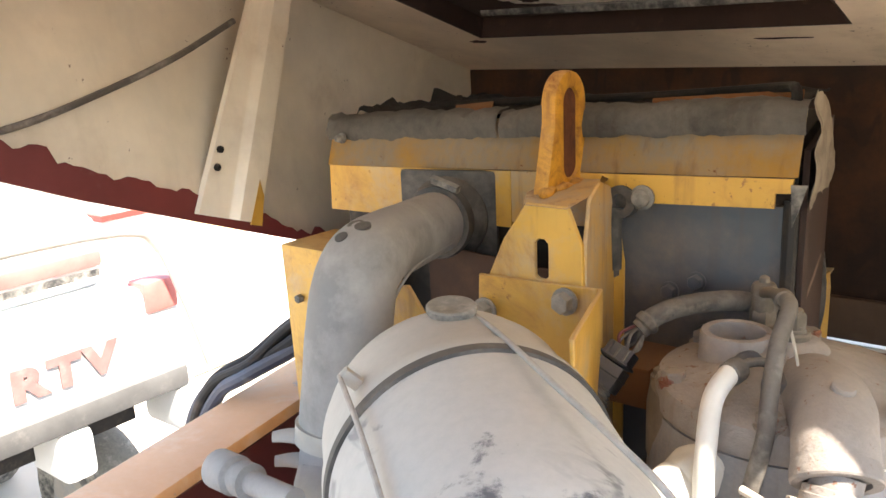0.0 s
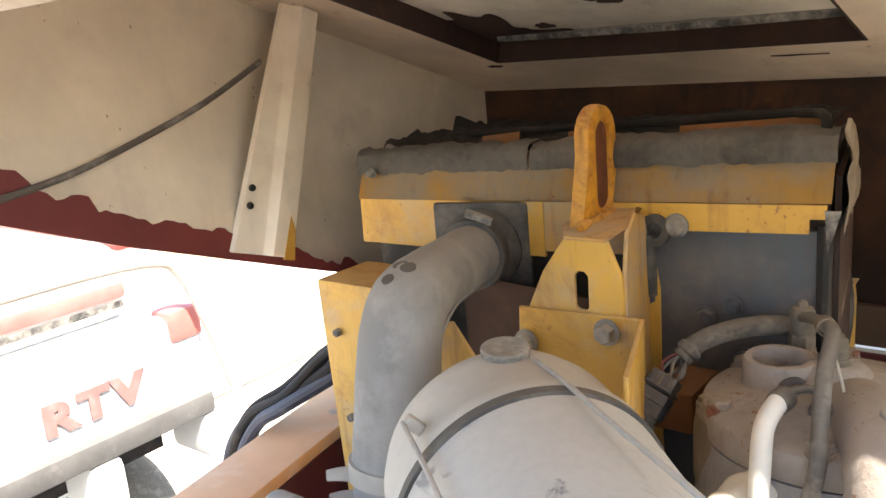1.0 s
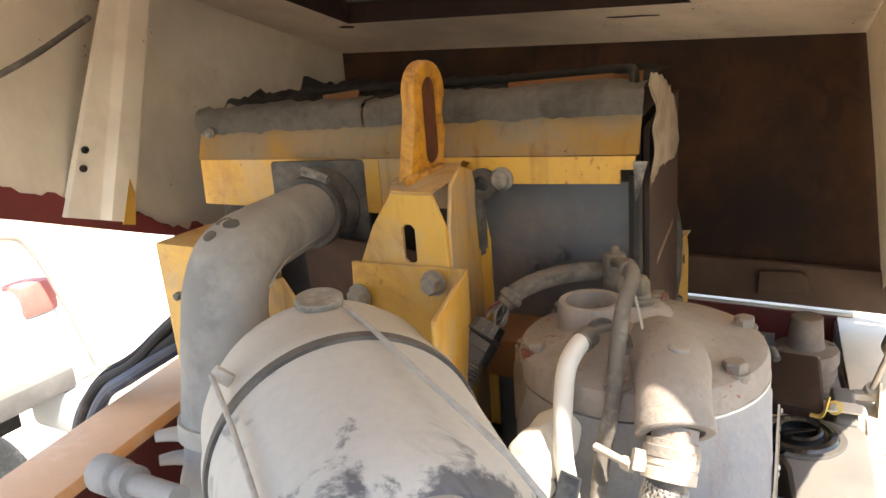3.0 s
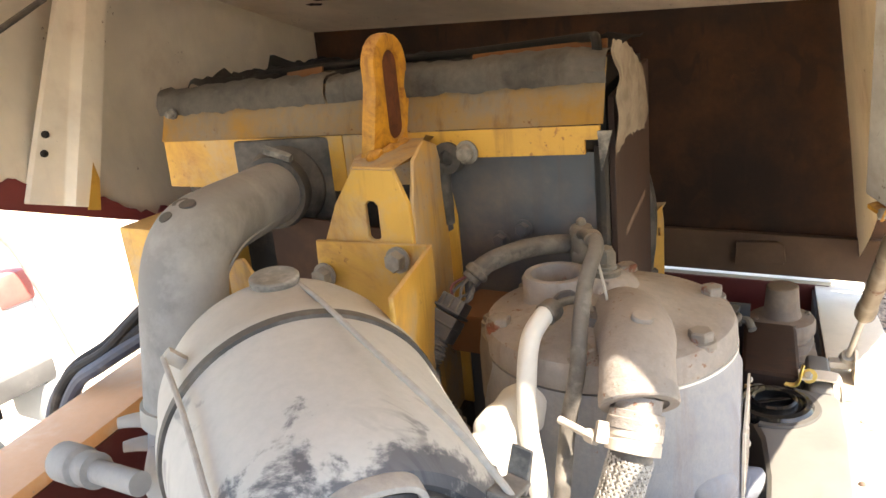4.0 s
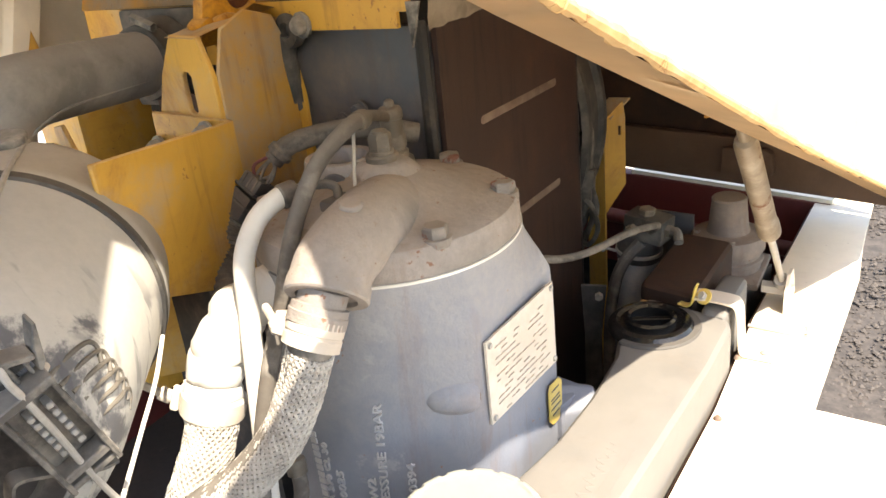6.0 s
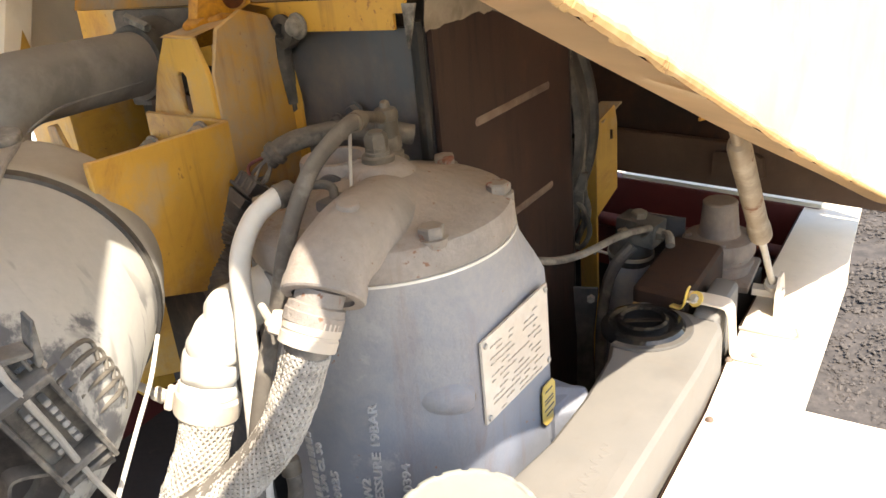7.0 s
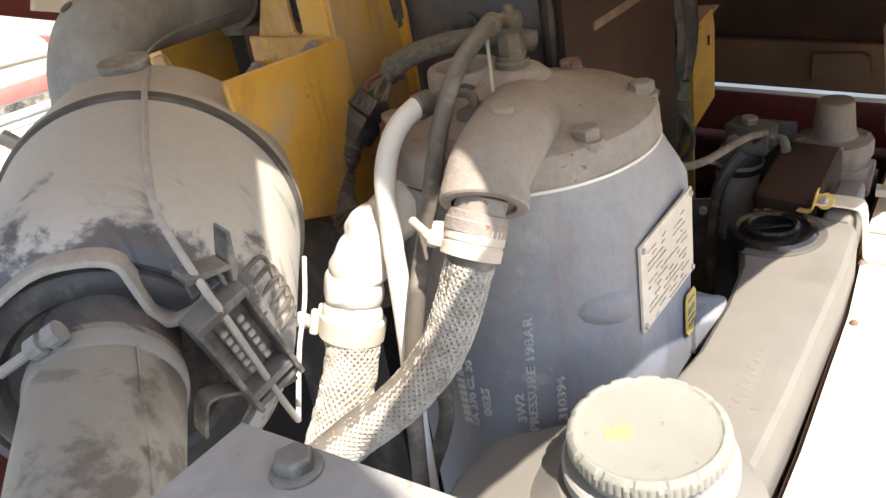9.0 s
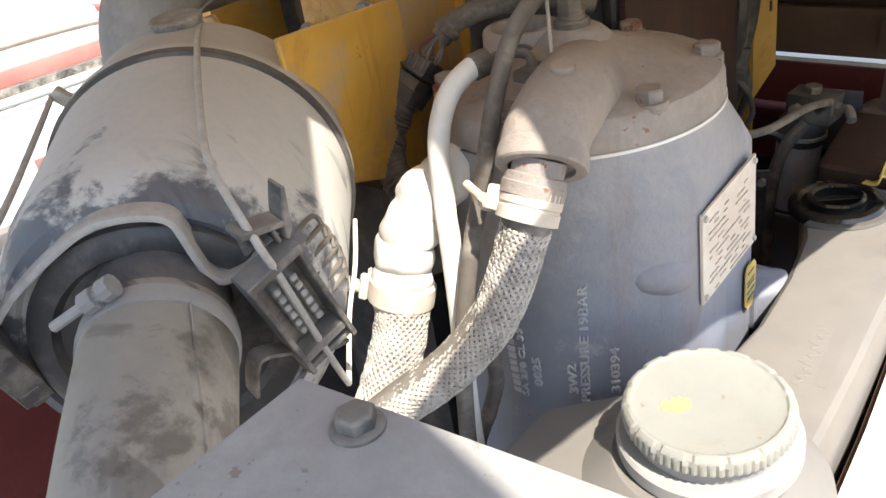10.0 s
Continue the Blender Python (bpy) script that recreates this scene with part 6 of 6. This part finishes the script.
part("paint_spot", b, M["paint_yellow"], capob, "yellow paint dab")
# embossed maker's mark as plain shapes
tm = Matrix.Translation((0.137, 0.990, 0.8340)) @ frame_on((0, 0, 0), (0, 0, 1), SD).to_3x3().to_4x4()
b = B()
tube(b, [tm @ V(-0.056 + 0.0038 * k, 0.006 * math.sin(k * 1.9) + 0.004 * math.sin(k * 0.7), -0.0007) for k in range(31)], 0.0012, 8, step=4)
slab(b, [(-0.050, -0.026), (0.058, -0.026), (0.058, -0.013), (-0.050, -0.013)], tm @ V(0, 0, -0.0015), tm.to_3x3() @ V(1, 0, 0), tm.to_3x3() @ V(0, 1, 0), 0.0018)
part("embossed_mark", b, M["tank"], tb)
b = B()
block(b, (0.072, 1.385, 0.352), (0.113, 1.52, 0.842))
for v in b.verts:
    v.co.x -= (v.co.y - 1.4) * 0.16
soften(b, 0.012, 3)
part("rear_shoulder", b, M["tank"], tank)
# second filler: black bayonet cap
DC = V(0.029, 1.32, 0)
b = B()
lathe(b, [(0.062, 0.829), (0.062, 0.838), (0.058, 0.843), (0.050, 0.845), (0.045, 0.841), (0.038, 0.841), (0.037, 0.848), (0.033, 0.851), (0.029, 0.848), (0.028, 0.836), (0.0, 0.834)], Matrix.Translation(DC), 56)
bc = part("black_cap", b, M["gloss_black"], tank, "glossy black twist cap")
b = B()
block(b, (-0.028, -0.006, 0.834), (0.028, 0.006, 0.846), Matrix.Translation(DC) @ pose(0, 0, 0, 0, 0, 35))
soften(b, 0.002)
part("grip", b, M["gloss_black"], bc)
b = B()
lathe(b, [(0.060, 0.832), (0.072, 0.832), (0.073, 0.835), (0.071, 0.838), (0.060, 0.838)], Matrix.Translation(DC), 40, -100, 70)
part("cap_flange", b, M["grime"], bc)

# ---- fuel filter housing behind the tank ----
fh = thing("filter_block", (0.03, 1.5, 0.35), "dark brown filter block below the breather", "filter housing")
b = B()
block(b, (-0.035, 1.402, 0.352), (0.062, 1.62, 0.852))
for v in b.verts:
    v.co.x -= (v.co.y - 1.4) * 0.16
soften(b, 0.014, 3)
part("housing", b, M["dark_brown"], fh)
b = B()
# yellow band painted in for an orange reflection on the block
block(b, (-0.030, 1.394, 0.800), (0.022, 1.4005, 0.826))
soften(b, 0.003)
part("amber_reflection", b, M["yellow_dusty"], fh, "amber reflection on the front, painted as a band")
br = thing("breather", (-0.005, 1.665, 0.75), "dusty grey stepped breather with bolted flange", "breather")
b = B()
bm_ = Matrix.Translation((-0.008, 1.675, 0))
block(b, (-0.070, -0.070, 0.765), (0.066, 0.066, 0.778), bm_ @ pose(0, 0, 0, 0, 0, 12))
soften(b, 0.005)
part("square_flange", b, M["breather"], br)
b = B()
lathe(b, [(0.058, 0.776), (0.058, 0.790), (0.062, 0.792), (0.062, 0.799), (0.057, 0.801), (0.057, 0.808), (0.061, 0.810), (0.064, 0.816), (0.064, 0.836), (0.061, 0.841), (0.046, 0.843), (0.0375, 0.846), (0.0345, 0.855), (0.0300, 0.902), (0.0305, 0.906), (0.028, 0.909), (0, 0.910)], bm_, 48)
part("stepped_body", b, M["breather"], br)
for k in range(4):
    b = B()
    a = radians(30 + 90 * k)
    hexa(b, bm_ @ Matrix.Translation((0.053 * math.cos(a), 0.053 * math.sin(a), 0.8405)), 0.011, 0, 0.006)
    part("bolt", b, M["breather"], br)
b = B()
block(b, (-0.06, -0.06, 0.352), (0.06, 0.06, 0.766), bm_)
part("pedestal", b, M["black"], br)
# yellow latch and pale bracket
lat = thing("tank_bracket", (0.1, 1.42, 0.76), "pale folded tank bracket with a yellow latch", "bracket")
b = B()
strip(b, [(0.055, 1.410, 0.852), (0.085, 1.414, 0.853), (0.112, 1.418, 0.851), (0.119, 1.419, 0.846), (0.123, 1.42, 0.83), (0.126, 1.421, 0.79), (0.129, 1.422, 0.772), (0.14, 1.424, 0.7685), (0.175, 1.43, 0.7685)], 0.036, 0.004, SD, step=3)
soften(b, 0.001, 1)
part("strap", b, M["cream_rust"], lat, "bent cream strap")
b = B()
strip(b, [(0.036, 1.398, 0.838), (0.050, 1.397, 0.838), (0.058, 1.396, 0.846), (0.062, 1.397, 0.868), (0.064, 1.400, 0.876)], 0.016, 0.003, (0.2, -1, 0.1), step=4)
soften(b, 0.001, 1)
part("latch_tab", b, M["paint_yellow"], lat, "yellow passivated bent tab")
b = B()
lm = frame_on((0.074, 1.402, 0.8555), (-0.25, -0.75, 0.6))
lathe(b, [(0, 0), (0.0125, 0), (0.0125, 0.0025), (0.0065, 0.003)], lm, 24)
part("washer", b, M["paint_yellow"], lat, "yellow washer")
b = B()
hexa(b, lm, 0.0115, 0.0028, 0.010)
part("strap_screw", b, M["steel"], lat)
b = B()
lathe(b, [(0.007, 0), (0.007, 0.002), (0.004, 0.004), (0, 0.004)], Matrix.Translation((0.160, 1.428, 0.7705)), 12)
part("screw", b, M["rubber"], lat)
# small fuel filter and its hose
ff = thing("fuel_filter", (-0.10, 1.52, 0.5), "small grey spin-on fuel filter with a white lower half", "fuel filter")
fm = Matrix.Translation((-0.200, 1.585, 0.080)) @ pose(0, 0, 0, 0, 5, 0)
b = B()
lathe(b, [(0, 0.60), (0.034, 0.60), (0.037, 0.61), (0.037, 0.715), (0.035, 0.7212), (0, 0.7212)], fm, 28)
part("canister", b, M["letter"], ff)
b = B()
lathe(b, [(0.037, 0.722), (0.040, 0.724), (0.040, 0.75), (0.034, 0.765), (0.02, 0.775), (0.02, 0.785), (0, 0.786)], fm, 28)
block(b, (-0.02, -0.03, 0.77), (0.055, 0.02, 0.815), fm)
soften(b, 0.004)
part("filter_head", b, M["grime"], ff)
b = B()
tube(b, [fm @ V(0.055, -0.01, 0.795), fm @ V(0.075, -0.014, 0.80), fm @ V(0.088, -0.03, 0.79)], 0.008, 10)
part("pipe_stub", b, M["hose_dark"], ff)
for at_, ax_, af in (((0.05, -0.01, 0.795), (1, 0, 0), 0.022), ((0.012, -0.005, 0.812), (0, 0, 1), 0.026), ((0.0, -0.028, 0.79), (0, -1, 0), 0.020)):
    b = B()
    hexa(b, fm @ frame_on(at_, ax_), af, 0, 0.014)
    part("union", b, M["brass"], ff, "tarnished pipe union")
b = B()
lathe(b, [(0.0405, 0.735), (0.0425, 0.736), (0.0425, 0.742), (0.0405, 0.743)], fm, 28)
tube(b, [fm @ V(-0.03, -0.032, 0.739), fm @ V(-0.045, -0.045, 0.745), fm @ V(-0.052, -0.040, 0.735)], 0.003, 6)
part("wire_band", b, M["steel"], ff, "twisted wire band")
b = B()
slab(b, [(-0.05, -0.02), (0.05, -0.02), (0.05, 0.09), (-0.03, 0.09)], (-0.115, 1.655, 0.78), (1, 0.1, 0), (0, 0, 1), 0.004)
part("mount", b, M["blue_panel"], ff)
b = B()
slab(b, [(-0.03, 0.0), (0.03, 0.0), (0.03, 0.45), (-0.03, 0.45)], (-0.11, 1.66, 0.36), (1, 0.1, 0), (0, 0, 1), 0.004)
part("leg", b, M["black"], ff)
b = B()
tube(b, [(-0.115, 1.555, 0.845), (-0.135, 1.535, 0.815), (-0.148, 1.52, 0.77), (-0.155, 1.51, 0.68), (-0.155, 1.50, 0.5)], 0.011, 10)
part("down_hose", b, M["hose_dark"], ff)
tab = thing("support_bracket", (-0.15, 1.45, 0.352), "bent grey steel bracket with one bolt", "bracket")
b = B()
slab(b, [(-0.020, 0.352), (0.018, 0.352), (0.014, 0.70), (0.024, 0.80), (-0.020, 0.80), (-0.016, 0.70)], (-0.151, 1.45, 0), V(0.9, 0.4, 0), (0, 0, 1), 0.005)
soften(b, 0.0015, 1)
part("plate", b, M["grime"], tab)
b = B()
hexa(b, frame_on((-0.140, 1.453, 0.780), V(0.4, -0.9, 0)), 0.013, 0, 0.012)
part("bolt", b, M["knob"], tab)
fhose = thing("fuel_hose", (-0.2, 1.5, 0.7), "brown dusty fuel hose between vessel and filter", "hose", "hoses beside the vessel")
b = B()
tube(b, [(-0.08, 1.09, 0.985), (-0.058, 1.16, 0.985), (-0.052, 1.22, 0.965), (-0.052, 1.29, 0.948), (-0.051, 1.40, 0.936), (-0.056, 1.48, 0.915), (-0.070, 1.53, 0.895), (-0.105, 1.565, 0.860)], 0.0058, 12, step=8)
part("rubber", b, M["loom"], fhose)

# ---- loose steel plate beside the tank ----
np_ = thing("steel_plate", (0.18, 0.38, 0.9), "worn grey steel plate with one hexagon bolt", "metal plate")
b = B()
slab(b, [(0.125, 0.415), (0.137, 0.31), (0.33, 0.25), (0.42, 0.30), (0.40, 0.455), (0.251, 0.434)], (0, 0, 1.178), (1, 0, 0), (0, 1, 0), 0.008)
soften(b, 0.0012, 1)
part("plate", b, M["galv"], np_)
b = B()
bmx = frame_on((0.177, 0.407, 1.186), (0, 0, 1), (0.3, 1, 0))
lathe(b, [(0.0125, 0), (0.0125, 0.0015), (0.0095, 0.0025), (0, 0.0025)], bmx, 28)
hexa(b, bmx, 0.0165, 0.002, 0.0095)
soften(b, 0.0008, 2, 40)
part("bolt", b, M["lug"], np_, "dull hexagon bolt")
b = B()
slab(b, [(0, 0.005), (0.2, 0.005), (0.2, 0.828), (0, 0.828)], (0.16, 0.345, 0.35), V(0.99, -0.1, 0), (0, 0, 1), -0.008)
part("leg", b, M["black"], np_)

# ---- vehicles beyond the side beam ----
TX = -2.5
veh = thing("utility_vehicle", (-3.2, 1.0, GROUND), "white utility vehicle with red trim, tailgate lettering and tubular bar", "vehicle")
b = B()
block(b, (-4.6, -0.6, 0.30), (TX, 1.72, 0.70))
soften(b, 0.05, 3)
vb = part("body", b, M["white"], veh)
b = B()
block(b, (-4.4, -0.45, 0.68), (TX - 0.18, 1.55, 0.98))
soften(b, 0.09, 3)
part("cabin", b, M["white"], veh)
b = B()
block(b, (-2.72, -0.3, 0.775), (TX - 0.165, 1.52, 0.835))
soften(b, 0.015)
part("red_band", b, M["red_glare"], veh, "red band below the rear window")
b = B()
block(b, (-2.66, -0.3, 0.745), (TX - 0.158, 1.50, 0.772))
part("dark_line", b, M["rubber"], veh, "dark line below the red band")
b = B()
block(b, (-2.6, 1.56, 0.60), (TX + 0.012, 1.70, 0.72))
soften(b, 0.02)
part("tail_lamp", b, M["red_glare"], veh, "red tail lamp")
b = B()
block(b, (-2.62, -0.5, 0.30), (TX + 0.05, 1.68, 0.385))
soften(b, 0.02)
part("bumper", b, M["bumper"], veh, "grey bumper")
for y in (1.16, 1.62):
    b = B()
    block(b, (-2.7, y, 0.12), (TX + 0.06, y + 0.12, 0.30))
    soften(b, 0.03)
    part("bumper_foot", b, M["white"], veh)
b = B()
# black block stands for the shadow under the bumper
block(b, (-4.4, -0.4, 0.16), (TX - 0.15, 1.55, 0.30))
part("underside", b, M["black"], veh)
for x in (-4.1, -2.95):
    for y in (-0.45, 1.40):
        b = B()
        wm = frame_on((x, y, GROUND + 0.30), (0, 1, 0))
        lathe(b, [(0, 0.02), (0.16, 0.0), (0.17, 0.02), (0.29, 0.0), (0.315, 0.04), (0.315, 0.16), (0.29, 0.2), (0.17, 0.18), (0, 0.18)], wm, 36)
        w = part("wheel", b, M["rubber"], veh)
        b = B()
        lathe(b, [(0, 0.01), (0.05, -0.002), (0.155, -0.002), (0.165, 0.01)], wm, 24)
        part("rim", b, M["steel_dull"], w)
b = B()
tube(b, [(TX + 0.05, -0.4, 0.80), (TX + 0.05, 0.6, 0.93), (TX + 0.05, 1.10, 0.95), (TX + 0.05, 1.5, 0.93), (TX + 0.05, 1.62, 0.85), (TX + 0.06, 1.70, 0.62), (TX + 0.06, 1.77, 0.36)], 0.02, 12)
part("tube_bar", b, M["plate"], veh, "white tubular bar")
cu = bpy.data.curves.new("letters", "FONT")
cu.body, cu.size, cu.extrude, cu.space_character = "RTV", 0.175, 0.004, 1.25
cu.offset = 0.011
tmp = bpy.data.objects.new("letters", cu)
scene.collection.objects.link(tmp)
me = bpy.data.meshes.new_from_object(tmp.evaluated_get(bpy.context.evaluated_depsgraph_get()))
bpy.data.objects.remove(tmp)
b = B()
b.from_mesh(me)
bpy.data.meshes.remove(me)
for v in b.verts:
    u, w, h = v.co
    v.co = V(TX + 0.006 + h, 1.06 + u, 0.455 + w * 0.8)
part("tailgate_letters", b, M["letter_red"], vb, "red letters, paled for glare", smooth=False)

far = thing("parked_truck", (-5.5, 4.2, GROUND), "white and pale orange truck parked behind, its band paled for glare", "vehicle")
b = B()
block(b, (-7.5, 2.4, GROUND + 0.02), (-4.2, 6.0, 1.3))
soften(b, 0.1, 3)
part("body", b, M["white"], far)
b = B()
block(b, (-7.4, 2.38, 0.35), (-4.185, 5.9, 0.52))
soften(b, 0.01)
part("pale_band", b, M["pale_band"], far, "orange band, glare put into its pale colour")
b = B()
block(b, (-7.4, 2.37, 0.60), (-4.175, 5.9, 0.635))
part("red_line", b, M["red_bright"], far, "red pinstripe")
# pale sandy yard on the far side
b = B()
bmesh.ops.create_grid(b, x_segments=60, y_segments=60, size=1.0)
for v in b.verts:
    v.co = V(-16.5 + v.co.x * 15.0, 2.0 + v.co.y * 22.0, GROUND + 0.02 + 0.01 * noise.noise(V(v.co.x * 9, v.co.y * 9, 0)))
solo("sandy_yard", b, M["sand"], "pale sunlit sandy yard behind the machine", "ground", kind="structure")

# black hoses lying on the side beam
bun = thing("hose_bundle", (-1.28, 1.15, 0.80), "bundle of black hoses and cables on the beam", "hose bundle")
for k in range(6):
    b = B()
    o = V(0.02 * (k % 3) - 0.02, 0.018 * (k // 3), 0.014 * (k % 2))
    j = V(0.012 * math.sin(k * 2.1), 0.02 * math.cos(k * 1.7), 0.010 * math.sin(k * 3.3))
    tube(b, [V(-1.42, 0.97, 0.50) + o * 1.2, V(-1.38, 0.975, 0.70) + o * 1.2, V(-1.32, 0.995, 0.81) + o * 1.1, V(-1.25, 1.04, 0.855) + o * 1.6 + j, V(-1.20, 1.13, 0.915) + o * 1.3 - j, V(-1.14, 1.20, 0.985) + o + j, V(-1.07, 1.26, 1.06) + o], 0.009 + 0.003 * (k % 3), 10)
    part("hose", b, M["black"] if k % 2 else M["hose_blue"], bun)

# ---- cables hanging beside the fan shroud ----
cab = thing("cable_cluster", (-0.28, 1.62, 0.75), "cluster of oily black cables and connectors beside the shroud", "cables")
rng = random.Random(11)
for k in range(7):
    o = V(rng.uniform(-0.012, 0.012), rng.uniform(-0.02, 0.02), 0)
    line = [V(-0.292, 1.62, 1.20), V(-0.283, 1.62, 1.10), V(-0.272, 1.615, 1.016), V(-0.257, 1.615, 0.93), V(-0.266, 1.62, 0.85), V(-0.305, 1.62, 0.766), V(-0.33, 1.62, 0.68)]
    b = B()
    tube(b, [p + o + V(rng.uniform(-0.009, 0.009), rng.uniform(-0.012, 0.012), 0) for p in line], rng.uniform(0.003, 0.0075), 8, step=5)
    part("cable", b, M["grime"] if k % 3 else M["loom"], cab)
for z, x in ((0.995, -0.268), (0.93, -0.255), (0.90, -0.262)):
    b = B()
    block(b, (-0.016, -0.016, -0.018), (0.016, 0.016, 0.018), Matrix.Translation((x, 1.602, z)) @ pose(0, 0, 0, rng.uniform(-20, 20), rng.uniform(-20, 20), rng.uniform(0, 90)))
    soften(b, 0.003)
    part("connector", b, M["grime"], cab)
b = B()
tube(b, [(-0.262, 1.598, 0.895), (-0.235, 1.59, 0.875), (-0.225, 1.59, 0.835), (-0.245, 1.59, 0.80), (-0.275, 1.60, 0.80)], 0.005, 8)
part("cable_loop", b, M["loom"], cab)
